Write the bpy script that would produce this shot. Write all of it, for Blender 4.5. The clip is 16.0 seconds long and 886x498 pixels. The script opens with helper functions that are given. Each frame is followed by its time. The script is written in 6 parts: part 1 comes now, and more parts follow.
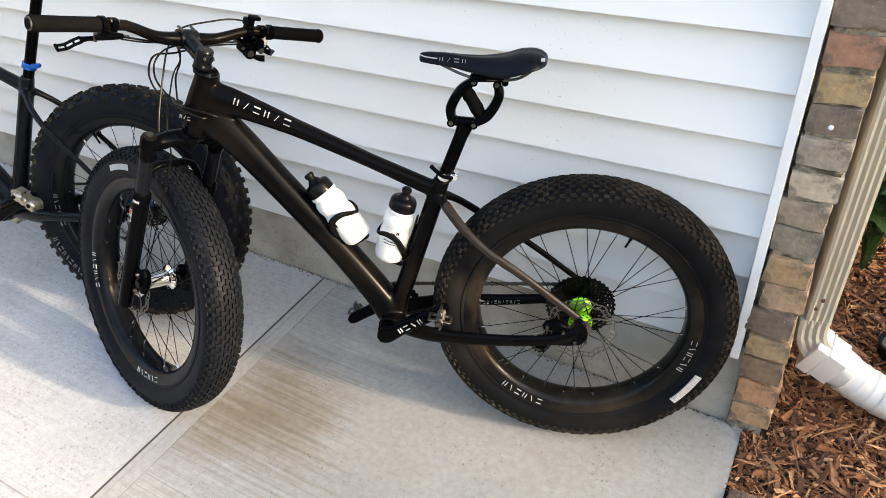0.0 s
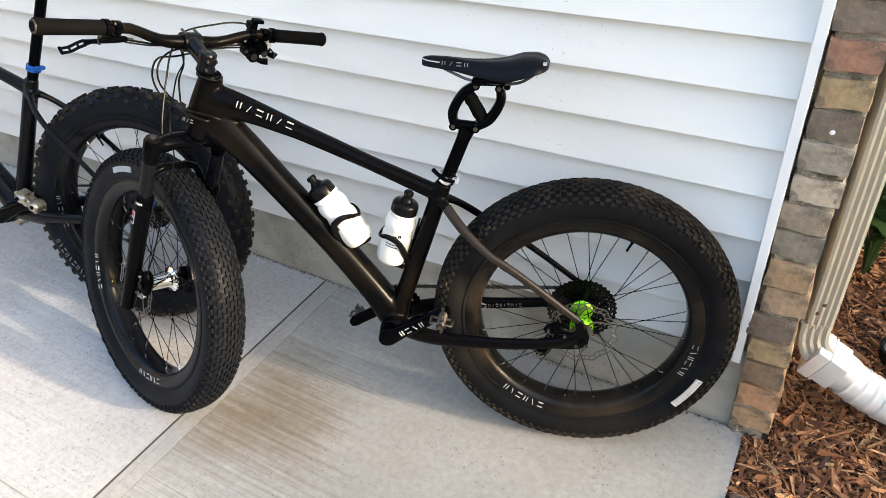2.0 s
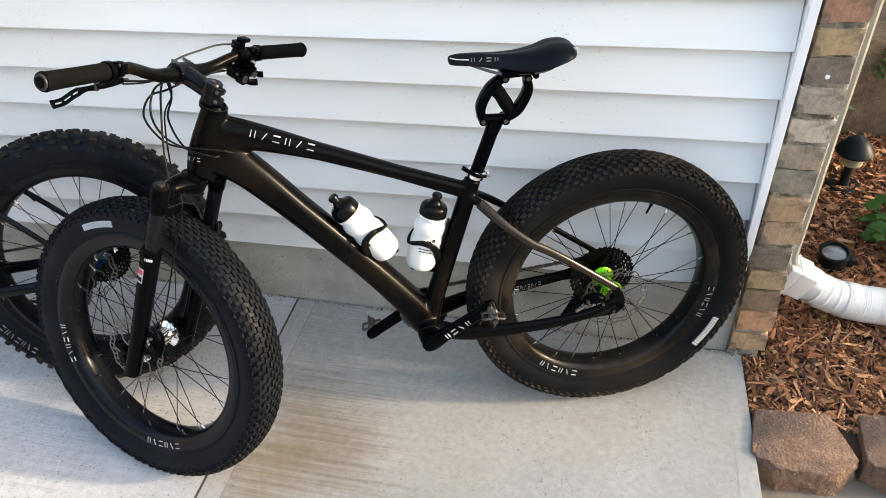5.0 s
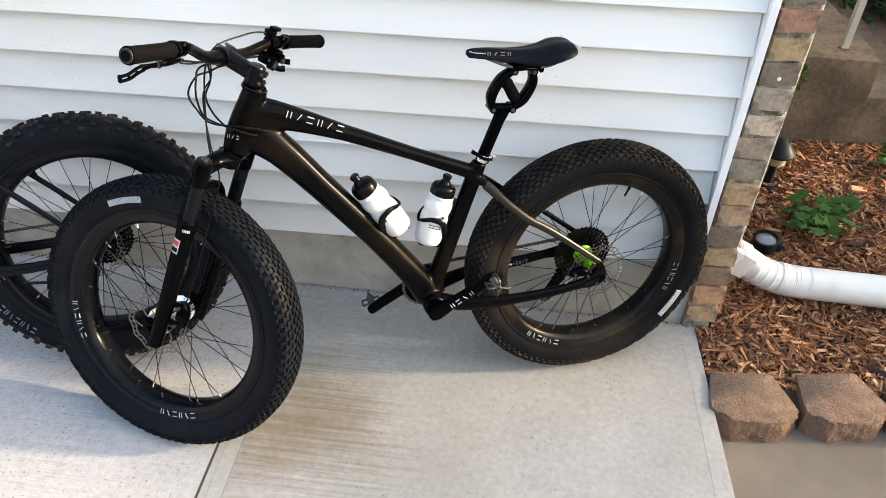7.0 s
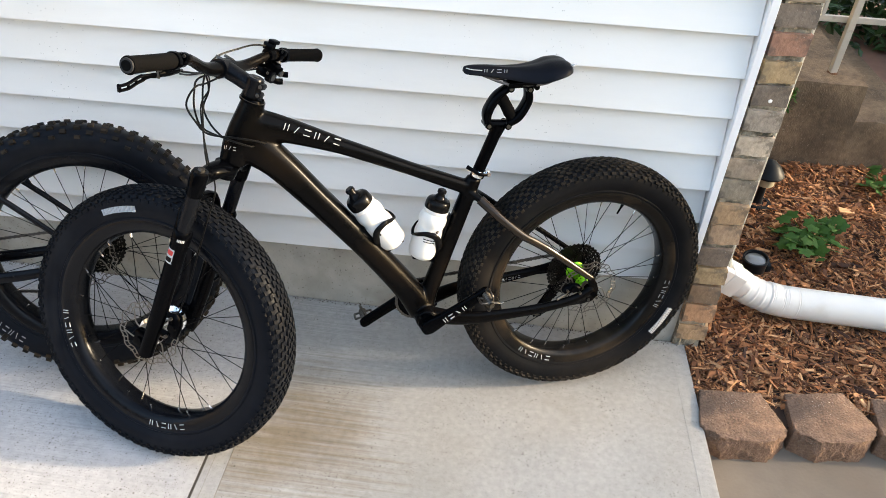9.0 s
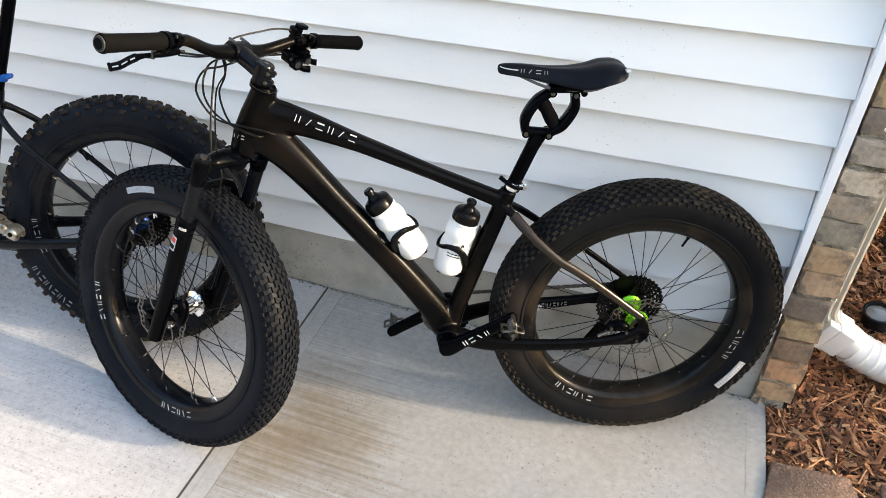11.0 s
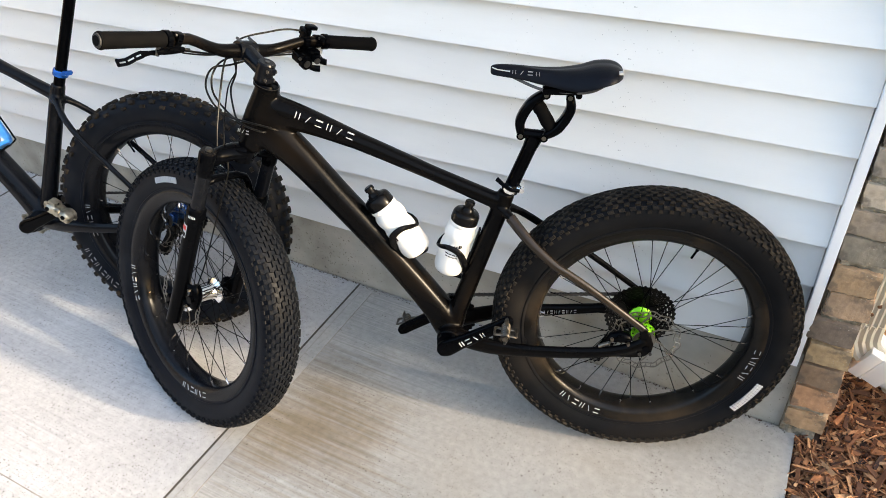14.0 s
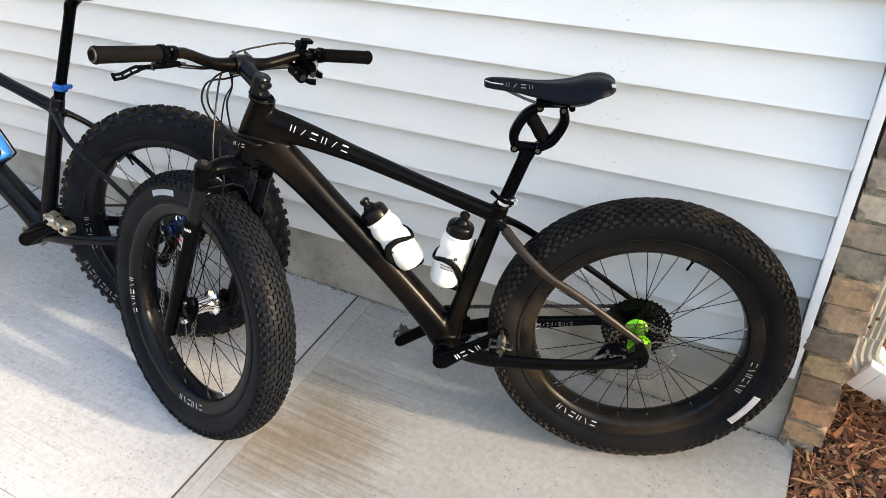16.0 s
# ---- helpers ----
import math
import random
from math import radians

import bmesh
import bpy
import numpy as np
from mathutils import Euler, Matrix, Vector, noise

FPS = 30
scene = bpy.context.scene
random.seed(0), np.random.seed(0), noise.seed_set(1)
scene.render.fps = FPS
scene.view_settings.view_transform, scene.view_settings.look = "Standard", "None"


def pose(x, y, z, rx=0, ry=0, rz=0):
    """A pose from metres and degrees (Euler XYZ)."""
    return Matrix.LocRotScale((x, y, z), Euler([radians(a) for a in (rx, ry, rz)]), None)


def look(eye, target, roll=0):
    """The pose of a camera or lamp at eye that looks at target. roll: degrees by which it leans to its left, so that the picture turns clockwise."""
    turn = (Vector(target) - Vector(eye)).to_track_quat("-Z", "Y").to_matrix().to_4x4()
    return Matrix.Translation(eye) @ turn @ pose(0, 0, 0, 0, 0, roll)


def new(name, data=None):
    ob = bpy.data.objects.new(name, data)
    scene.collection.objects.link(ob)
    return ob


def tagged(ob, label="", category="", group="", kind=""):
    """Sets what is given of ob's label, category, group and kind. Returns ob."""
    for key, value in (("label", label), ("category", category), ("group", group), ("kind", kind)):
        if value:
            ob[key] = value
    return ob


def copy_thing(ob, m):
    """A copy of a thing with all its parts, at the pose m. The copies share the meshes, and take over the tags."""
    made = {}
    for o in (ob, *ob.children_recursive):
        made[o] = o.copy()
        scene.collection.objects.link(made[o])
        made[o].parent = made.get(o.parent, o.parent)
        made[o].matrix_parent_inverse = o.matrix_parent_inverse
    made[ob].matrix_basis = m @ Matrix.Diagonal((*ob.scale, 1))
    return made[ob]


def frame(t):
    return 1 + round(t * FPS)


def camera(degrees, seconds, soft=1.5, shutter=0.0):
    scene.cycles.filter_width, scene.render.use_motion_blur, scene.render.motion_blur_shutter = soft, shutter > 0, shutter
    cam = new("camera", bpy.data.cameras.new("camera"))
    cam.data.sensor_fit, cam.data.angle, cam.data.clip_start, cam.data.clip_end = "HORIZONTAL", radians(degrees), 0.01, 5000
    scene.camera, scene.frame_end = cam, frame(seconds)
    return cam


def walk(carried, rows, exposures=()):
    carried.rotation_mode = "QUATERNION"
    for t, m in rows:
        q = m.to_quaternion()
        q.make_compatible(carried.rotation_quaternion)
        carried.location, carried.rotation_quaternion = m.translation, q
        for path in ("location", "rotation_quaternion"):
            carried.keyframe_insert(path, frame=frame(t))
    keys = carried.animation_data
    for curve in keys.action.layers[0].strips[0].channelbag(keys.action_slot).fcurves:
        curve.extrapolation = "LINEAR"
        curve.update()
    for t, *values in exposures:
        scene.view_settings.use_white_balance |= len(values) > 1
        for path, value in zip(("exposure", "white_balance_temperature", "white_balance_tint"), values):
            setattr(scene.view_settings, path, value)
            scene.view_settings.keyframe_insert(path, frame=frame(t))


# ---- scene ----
cam = camera(63.4, 16.0, soft=0.9)
PATH = [
    (0, (0.062, -1.453, 1.532), (-0.778, -0.078, 0.347), -3.8),
    (0.5, (0.06, -1.447, 1.53), (-0.764, -0.074, 0.331), -4.2),
    (1, (0.054, -1.452, 1.533), (-0.783, -0.072, 0.352), -3.8),
    (1.5, (0.065, -1.445, 1.533), (-0.785, -0.075, 0.35), -4.6),
    (2, (0.064, -1.454, 1.535), (-0.783, -0.078, 0.356), -3.7),
    (2.5, (0.061, -1.457, 1.534), (-0.771, -0.087, 0.337), -3.6),
    (3, (0.032, -1.473, 1.536), (-0.775, -0.085, 0.343), -4.0),
    (3.5, (-0.096, -1.484, 1.551), (-0.714, 0.0, 0.362), -3.6),
    (4, (-0.182, -1.503, 1.564), (-0.807, -0.058, 0.331), -1.8),
    (4.5, (-0.225, -1.525, 1.584), (-0.817, -0.053, 0.366), -0.6),
    (5, (-0.411, -1.58, 1.603), (-0.792, -0.08, 0.337), -4.1),
    (7.5, (-0.628, -1.821, 1.646), (-0.749, -0.25, 0.414), 2.2),
    (8, (-0.637, -1.822, 1.64), (-0.757, -0.245, 0.417), 2.6),
    (8.5, (-0.639, -1.813, 1.644), (-0.737, -0.233, 0.421), 3.3),
    (9, (-0.632, -1.814, 1.645), (-0.741, -0.224, 0.437), 3.2),
    (11.5, (-0.344, -1.539, 1.585), (-0.923, -0.099, 0.324), -1.0),
    (12, (-0.351, -1.534, 1.586), (-0.975, -0.128, 0.308), -2.5),
    (12.5, (-0.293, -1.519, 1.579), (-1.049, -0.104, 0.385), -2.1),
    (13, (-0.177, -1.5, 1.577), (-0.982, -0.114, 0.381), -2.6),
    (13.5, (-0.147, -1.498, 1.581), (-0.909, -0.114, 0.355), -2.7),
    (14, (-0.134, -1.494, 1.577), (-0.916, -0.113, 0.359), -3.4),
    (14.5, (-0.127, -1.493, 1.578), (-0.911, -0.104, 0.372), -4.0),
    (15, (-0.126, -1.494, 1.575), (-0.909, -0.092, 0.382), -3.6),
    (15.5, (-0.122, -1.485, 1.58), (-0.907, -0.078, 0.396), -3.6),
    (16, (-0.114, -1.484, 1.578), (-0.915, -0.092, 0.387), -3.7),
]
walk(cam, [(t, look(eye, target, roll)) for t, eye, target, roll in PATH],
     exposures=((0.0, 2.70, 7250, 10), (5.2, 2.70, 7250, 10), (7.3, 2.74, 7350, 10), (9.2, 2.74, 7350, 10), (11.3, 2.73, 7150, 10), (13.5, 2.73, 7250, 10), (16.0, 2.73, 7300, 10)))

# ---- light ----
SUN_TRAVEL = Vector((-0.955, -0.093, -0.281)).normalized()
world = bpy.data.worlds.new("world")
scene.world = world
world.use_nodes = True
wn = world.node_tree.nodes
sky = wn.new("ShaderNodeTexSky")
sky.sky_type, sky.sun_disc = "NISHITA", False
sky.sun_elevation = math.asin(-SUN_TRAVEL.z)
sky.sun_rotation = math.atan2(-SUN_TRAVEL.x, -SUN_TRAVEL.y)
sky.air_density, sky.dust_density, sky.ozone_density = 1.0, 2.0, 1.0
world.node_tree.links.new(sky.outputs[0], wn["Background"].inputs[0])
wn["Background"].inputs[1].default_value = 0.15
sun = new("sun", bpy.data.lights.new("sun", "SUN"))
sun.data.energy, sun.data.angle, sun.data.color = 1.45, radians(2.6), (1.0, 0.87, 0.69)
sun.rotation_euler = SUN_TRAVEL.to_track_quat("-Z", "Y").to_euler()
sun.location = (4, -1, 4)


# ---- materials ----
def mat(name, color, rough=0.5, metal=0.0, vary=0.15, scale=20.0, bump=0.0, bump_scale=None, coat=0.0, spec=0.5, stretch=(1, 1, 1),
        random_object=0.0, bump_d=0.002, dirt=None, dirt_scale=3.0, dirt_low=0.5, dirt_high=0.7, dirt_max=0.6, island=False):
    """A procedural surface: two scales of mottling, an optional dirt layer with its own shape, and fine relief."""
    m = bpy.data.materials.new(name)
    m.use_nodes = True
    nt, n = m.node_tree, m.node_tree.nodes
    b = n["Principled BSDF"]
    b.inputs["Roughness"].default_value, b.inputs["Metallic"].default_value = rough, metal
    b.inputs["Coat Weight"].default_value, b.inputs["Specular IOR Level"].default_value = coat, spec
    link = nt.links.new
    tc, mp = n.new("ShaderNodeTexCoord"), n.new("ShaderNodeMapping")
    link(tc.outputs["Object"], mp.inputs[0])
    mp.inputs["Scale"].default_value = stretch
    fine, wide = n.new("ShaderNodeTexNoise"), n.new("ShaderNodeTexNoise")
    for node, s, d in ((fine, scale, 6), (wide, scale * 0.13, 3)):
        link(mp.outputs[0], node.inputs["Vector"])
        node.inputs["Scale"].default_value, node.inputs["Detail"].default_value = s, d
    mix = n.new("ShaderNodeMath")
    mix.operation = "ADD"
    link(fine.outputs["Fac"], mix.inputs[0])
    link(wide.outputs["Fac"], mix.inputs[1])
    span = n.new("ShaderNodeMapRange")
    link(mix.outputs[0], span.inputs["Value"])
    span.inputs["From Min"].default_value, span.inputs["From Max"].default_value = 0.6, 1.4
    span.inputs["To Min"].default_value, span.inputs["To Max"].default_value = 1 - vary, 1 + vary
    value = span.outputs[0]
    if random_object or island:
        src = n.new("ShaderNodeNewGeometry").outputs["Random Per Island"] if island else n.new("ShaderNodeObjectInfo").outputs["Random"]
        rr = n.new("ShaderNodeMapRange")
        link(src, rr.inputs["Value"])
        k = random_object or 0.3
        rr.inputs["To Min"].default_value, rr.inputs["To Max"].default_value = 1 - k, 1 + k
        mul = n.new("ShaderNodeMath")
        mul.operation = "MULTIPLY"
        link(value, mul.inputs[0])
        link(rr.outputs[0], mul.inputs[1])
        value = mul.outputs[0]
    if isinstance(color, list):
        ramp = n.new("ShaderNodeValToRGB")
        while len(ramp.color_ramp.elements) < len(color):
            ramp.color_ramp.elements.new(0.5)
        for i, c in enumerate(color):
            ramp.color_ramp.elements[i].position = i / (len(color) - 1)
            ramp.color_ramp.elements[i].color = (*c, 1)
        src = n.new("ShaderNodeNewGeometry").outputs["Random Per Island"] if island else n.new("ShaderNodeObjectInfo").outputs["Random"]
        link(src, ramp.inputs[0])
        base = ramp.outputs[0]
    else:
        rgb = n.new("ShaderNodeRGB")
        rgb.outputs[0].default_value = (*color, 1)
        base = rgb.outputs[0]
    sc = n.new("ShaderNodeVectorMath")
    sc.operation = "SCALE"
    link(base, sc.inputs[0])
    link(value, sc.inputs["Scale"])
    out = sc.outputs[0]
    if dirt:
        dn, dr, dm = n.new("ShaderNodeTexNoise"), n.new("ShaderNodeMapRange"), n.new("ShaderNodeMix")
        link(mp.outputs[0], dn.inputs["Vector"])
        dn.inputs["Scale"].default_value, dn.inputs["Detail"].default_value = dirt_scale, 8
        link(dn.outputs["Fac"], dr.inputs["Value"])
        dr.inputs["From Min"].default_value, dr.inputs["From Max"].default_value = dirt_low, dirt_high
        dr.inputs["To Max"].default_value = dirt_max
        dm.data_type = "RGBA"
        link(dr.outputs[0], dm.inputs["Factor"])
        link(out, dm.inputs["A"])
        dm.inputs["B"].default_value = (*dirt, 1)
        out = dm.outputs["Result"]
    link(out, b.inputs["Base Color"])
    if bump:
        bn, bp = n.new("ShaderNodeTexNoise"), n.new("ShaderNodeBump")
        link(mp.outputs[0], bn.inputs["Vector"])
        bn.inputs["Scale"].default_value, bn.inputs["Detail"].default_value = bump_scale or scale * 3, 5
        bp.inputs["Strength"].default_value, bp.inputs["Distance"].default_value = bump, bump_d
        link(bn.outputs["Fac"], bp.inputs["Height"])
        link(bp.outputs[0], b.inputs["Normal"])
    return m


def speckle(m, color, scale, size, amount, low=0.45):
    """Small separate spots over a surface, in patches, laid over its base colour."""
    nt, n = m.node_tree, m.node_tree.nodes
    b = n["Principled BSDF"]
    old = b.inputs["Base Color"].links[0].from_socket
    link = nt.links.new
    tc, vo, le, pn, pr, mu, mx = (n.new("ShaderNode" + k) for k in ("TexCoord", "TexVoronoi", "MapRange", "TexNoise", "MapRange", "Math", "Mix"))
    link(tc.outputs["Object"], vo.inputs["Vector"])
    link(tc.outputs["Object"], pn.inputs["Vector"])
    vo.inputs["Scale"].default_value = scale
    pn.inputs["Scale"].default_value = scale * 0.06
    wob, ragged = n.new("ShaderNodeTexNoise"), n.new("ShaderNodeMath")
    link(tc.outputs["Object"], wob.inputs["Vector"])
    wob.inputs["Scale"].default_value, wob.inputs["Detail"].default_value = scale * 1.3, 3
    ragged.operation = "MULTIPLY_ADD"
    link(wob.outputs["Fac"], ragged.inputs[0])
    ragged.inputs[1].default_value = size * 3.2
    link(vo.outputs["Distance"], ragged.inputs[2])
    link(ragged.outputs[0], le.inputs["Value"])
    le.inputs["From Min"].default_value, le.inputs["From Max"].default_value = size * 2.5, size * 2.2
    link(pn.outputs["Fac"], pr.inputs["Value"])
    pr.inputs["From Min"].default_value, pr.inputs["From Max"].default_value = low, low + 0.15
    mu.operation = "MULTIPLY"
    link(le.outputs[0], mu.inputs[0])
    link(pr.outputs[0], mu.inputs[1])
    m2 = n.new("ShaderNodeMath")
    m2.operation = "MULTIPLY"
    link(mu.outputs[0], m2.inputs[0])
    m2.inputs[1].default_value = amount
    mx.data_type = "RGBA"
    link(m2.outputs[0], mx.inputs["Factor"])
    link(old, mx.inputs["A"])
    mx.inputs["B"].default_value = (*color, 1)
    link(mx.outputs["Result"], b.inputs["Base Color"])
    return m


def flecks(m, color, scale, low, amount):
    """Irregular small flecks over a surface, thicker in some places than in others."""
    nt, n = m.node_tree, m.node_tree.nodes
    b = n["Principled BSDF"]
    old = b.inputs["Base Color"].links[0].from_socket
    link = nt.links.new
    tc, fn, wn_, ad, mr, mx = (n.new("ShaderNode" + k) for k in ("TexCoord", "TexNoise", "TexNoise", "Math", "MapRange", "Mix"))
    for node, s, d in ((fn, scale, 2), (wn_, 1.7, 2)):
        link(tc.outputs["Object"], node.inputs["Vector"])
        node.inputs["Scale"].default_value, node.inputs["Detail"].default_value = s, d
    ad.operation = "MULTIPLY_ADD"
    link(wn_.outputs["Fac"], ad.inputs[0])
    ad.inputs[1].default_value = 0.22
    link(fn.outputs["Fac"], ad.inputs[2])
    link(ad.outputs[0], mr.inputs["Value"])
    mr.inputs["From Min"].default_value, mr.inputs["From Max"].default_value, mr.inputs["To Max"].default_value = low, low + 0.05, amount
    mx.data_type = "RGBA"
    link(mr.outputs[0], mx.inputs["Factor"])
    link(old, mx.inputs["A"])
    mx.inputs["B"].default_value = (*color, 1)
    link(mx.outputs["Result"], b.inputs["Base Color"])
    return m


def broomed(name, color, stain, stain_max, lines, pit_low, stain_shade=None):
    """Brushed concrete: fine lines along x, clouds, brown stains, and pits and grit of two sizes that come in patches."""
    m = bpy.data.materials.new(name)
    m.use_nodes = True
    nt, n = m.node_tree, m.node_tree.nodes
    b = n["Principled BSDF"]
    b.inputs["Roughness"].default_value, b.inputs["Specular IOR Level"].default_value = 0.9, 0.25
    link = nt.links.new
    pos = n.new("ShaderNodeTexCoord").outputs["Object"]

    def noisy(scale, detail=4.0, stretch=None):
        node = n.new("ShaderNodeTexNoise")
        node.inputs["Scale"].default_value, node.inputs["Detail"].default_value = scale, detail
        if stretch:
            mp = n.new("ShaderNodeMapping")
            mp.inputs["Scale"].default_value = stretch
            link(pos, mp.inputs[0])
            link(mp.outputs[0], node.inputs["Vector"])
        else:
            link(pos, node.inputs["Vector"])
        return node.outputs["Fac"]

    def ranged(src, a, c, lo, hi):
        node = n.new("ShaderNodeMapRange")
        link(src, node.inputs["Value"])
        for key, v in zip(("From Min", "From Max", "To Min", "To Max"), (a, c, lo, hi)):
            node.inputs[key].default_value = v
        return node.outputs[0]

    def calc(op, p, q):
        node = n.new("ShaderNodeMath")
        node.operation = op
        for k, v in enumerate((p, q)):
            if isinstance(v, (int, float)):
                node.inputs[k].default_value = v
            else:
                link(v, node.inputs[k])
        return node.outputs[0]

    def mixed(fac, under, over):
        node = n.new("ShaderNodeMix")
        node.data_type = "RGBA"
        link(fac, node.inputs["Factor"])
        for key, v in (("A", under), ("B", over)):
            if isinstance(v, tuple):
                node.inputs[key].default_value = (*v, 1)
            else:
                link(v, node.inputs[key])
        return node.outputs["Result"]

    broom = noisy(1.0, 3.0, (2.6, 190.0, 1.0))
    sx = n.new("ShaderNodeSeparateXYZ")
    link(pos, sx.inputs[0])
    rubbed = ranged(calc("ADD", sx.outputs["X"], calc("MULTIPLY", noisy(1.6, 3.0), 1.1)), -0.70, -0.10, 1.0, 0.18)
    worn = calc("MULTIPLY", ranged(noisy(2.1, 3.0), 0.36, 0.60, 0.35, 1.0), rubbed)
    tone = ranged(broom, 0.30, 0.62, 1.0 - lines, 1.0 + lines * 0.30)
    tone = calc("ADD", calc("MULTIPLY", calc("SUBTRACT", tone, 1.0), worn), 1.0)
    tone = calc("MULTIPLY", tone, ranged(noisy(2.3, 6.0), 0.25, 0.75, 0.86, 1.12))
    tone = calc("MULTIPLY", tone, ranged(noisy(60.0, 6.0), 0.25, 0.75, 0.87, 1.11))
    col = mixed(ranged(noisy(1.15, 7.0, (0.8, 1.3, 1.0)), 0.47, 0.74, 0.0, stain_max), color, stain)
    # brown stain plus the front tyre's contact shade, both painted into the colour here
    if stain_shade:
        away = n.new("ShaderNodeVectorMath")
        away.operation = "DISTANCE"
        link(pos, away.inputs[0])
        away.inputs[1].default_value = stain_shade
        near = calc("ADD", away.outputs["Value"], calc("MULTIPLY", calc("SUBTRACT", noisy(5.0, 5.0), 0.5), 0.35))
        near = calc("ADD", near, calc("MULTIPLY", calc("SUBTRACT", noisy(1.0, 4.0, (3.0, 95.0, 1.0)), 0.5), 0.55))
        col = mixed(ranged(near, 0.02, 0.31, 0.85, 0.0), col, (0.195, 0.155, 0.106))
    sc = n.new("ShaderNodeVectorMath")
    sc.operation = "SCALE"
    link(col, sc.inputs[0])
    link(tone, sc.inputs["Scale"])
    col = sc.outputs[0]
    for scale, size, amount, low, tint in ((85.0, 0.25, 0.85, pit_low, (0.10, 0.088, 0.075)), (170.0, 0.29, 0.8, pit_low - 0.04, (0.12, 0.105, 0.088)), (330.0, 0.33, 0.7, 0.34, (0.16, 0.14, 0.12))):
        vo = n.new("ShaderNodeTexVoronoi")
        link(pos, vo.inputs["Vector"])
        vo.inputs["Scale"].default_value = scale
        edge = calc("ADD", vo.outputs["Distance"], calc("MULTIPLY", calc("SUBTRACT", noisy(scale * 1.6, 3.0), 0.5), 0.55))
        own = n.new("ShaderNodeSeparateColor")
        link(vo.outputs["Color"], own.inputs[0])
        spot = calc("MULTIPLY", ranged(edge, size - 0.04, size - 0.12, 0.0, amount), ranged(own.outputs[0], 0.45, 0.62, 0.0, 1.0))
        spot = calc("MULTIPLY", spot, ranged(noisy(scale * 0.07, 3.0), low, low + 0.16, 0.0, 1.0))
        col = mixed(spot, col, tint)
    link(col, b.inputs["Base Color"])
    bp = n.new("ShaderNodeBump")
    bp.inputs["Strength"].default_value, bp.inputs["Distance"].default_value = 0.45, 0.002
    link(calc("ADD", calc("MULTIPLY", broom, worn), calc("MULTIPLY", noisy(220.0, 4.0), 0.4)), bp.inputs["Height"])
    link(bp.outputs[0], b.inputs["Normal"])
    return m


SIDING = speckle(mat("white vinyl siding", (0.772, 0.758, 0.728), 0.42, vary=0.025, scale=5, bump=0.10, bump_scale=60, stretch=(1, 1, 6),
                     dirt=(0.62, 0.60, 0.55), dirt_scale=2.2, dirt_low=0.55, dirt_high=0.8, dirt_max=0.25), (0.11, 0.10, 0.08), 84, 0.12, 0.55, 0.515)
TRIM = mat("white trim", (0.80, 0.80, 0.80), 0.4, vary=0.03, scale=8, dirt=(0.5, 0.48, 0.44), dirt_scale=9, dirt_low=0.58, dirt_high=0.75, dirt_max=0.3)
SLAB = broomed("stained broomed concrete", (0.335, 0.326, 0.310), (0.25, 0.218, 0.172), 0.65, 0.22, 0.47, (-1.10, -0.56, 0.0))
SLAB_CLEAN = broomed("pale broomed concrete", (0.415, 0.413, 0.413), (0.36, 0.345, 0.32), 0.5, 0.14, 0.35)
BAND_RIGHT = broomed("smooth tooled band, stained", (0.352, 0.345, 0.332), (0.265, 0.23, 0.175), 0.7, 0.05, 0.50)
BAND_LEFT = broomed("smooth tooled band, pale", (0.408, 0.405, 0.402), (0.36, 0.345, 0.32), 0.5, 0.03, 0.46)
FAINT = mat("faint dirty line", (0.24, 0.215, 0.18), 0.95, vary=0.4, scale=30)
GROOVE = mat("dirty joint", (0.06, 0.05, 0.04), 0.95, vary=0.3, scale=40)
FOUND = speckle(mat("grey foundation concrete", (0.43, 0.405, 0.35), 0.9, vary=0.22, scale=14, bump=0.5, bump_scale=70,
                    dirt=(0.15, 0.125, 0.085), dirt_scale=5, dirt_low=0.46, dirt_high=0.75, dirt_max=0.65), (0.12, 0.10, 0.08), 60, 0.14, 0.6, 0.45)
BRICK_TONES = dict(tan=(0.43, 0.31, 0.185), orange=(0.44, 0.27, 0.155), brown=(0.26, 0.19, 0.125), ochre=(0.385, 0.30, 0.175), umber=(0.20, 0.165, 0.13), buff=(0.38, 0.285, 0.19),
                   moss=(0.245, 0.232, 0.185), taupe=(0.32, 0.278, 0.215), pale=(0.50, 0.46, 0.375), grey=(0.325, 0.30, 0.25), soot=(0.21, 0.18, 0.145), red=(0.36, 0.21, 0.15))
BRICKS = {k: speckle(mat("old %s brick" % k, c, 0.92, vary=0.38, scale=55, bump=0.55, bump_d=0.005, bump_scale=150, random_object=0.08, dirt=(0.085, 0.068, 0.052), dirt_scale=26, dirt_low=0.53, dirt_high=0.65, dirt_max=0.7),
                     (0.5, 0.46, 0.38), 120, 0.16, 0.5, 0.52) for k, c in ((k, (0.86 * c[0], 0.765 * c[1], 0.71 * c[2])) for k, c in BRICK_TONES.items())}
MORTAR = mat("weathered tan mortar", (0.29, 0.245, 0.18), 0.95, vary=0.45, scale=30, bump=1.0, bump_d=0.006, bump_scale=120, dirt=(0.06, 0.052, 0.035), dirt_scale=24, dirt_low=0.46, dirt_high=0.62, dirt_max=0.85)
CRUMB = mat("pale mortar crumbs", (0.34, 0.29, 0.23), 0.95, vary=0.35, scale=40, bump=0.8, bump_scale=140, island=True)
SOIL = mat("dark soil under mulch", (0.05, 0.026, 0.015), 0.95, vary=0.5, scale=30, bump=1.0, bump_scale=80)
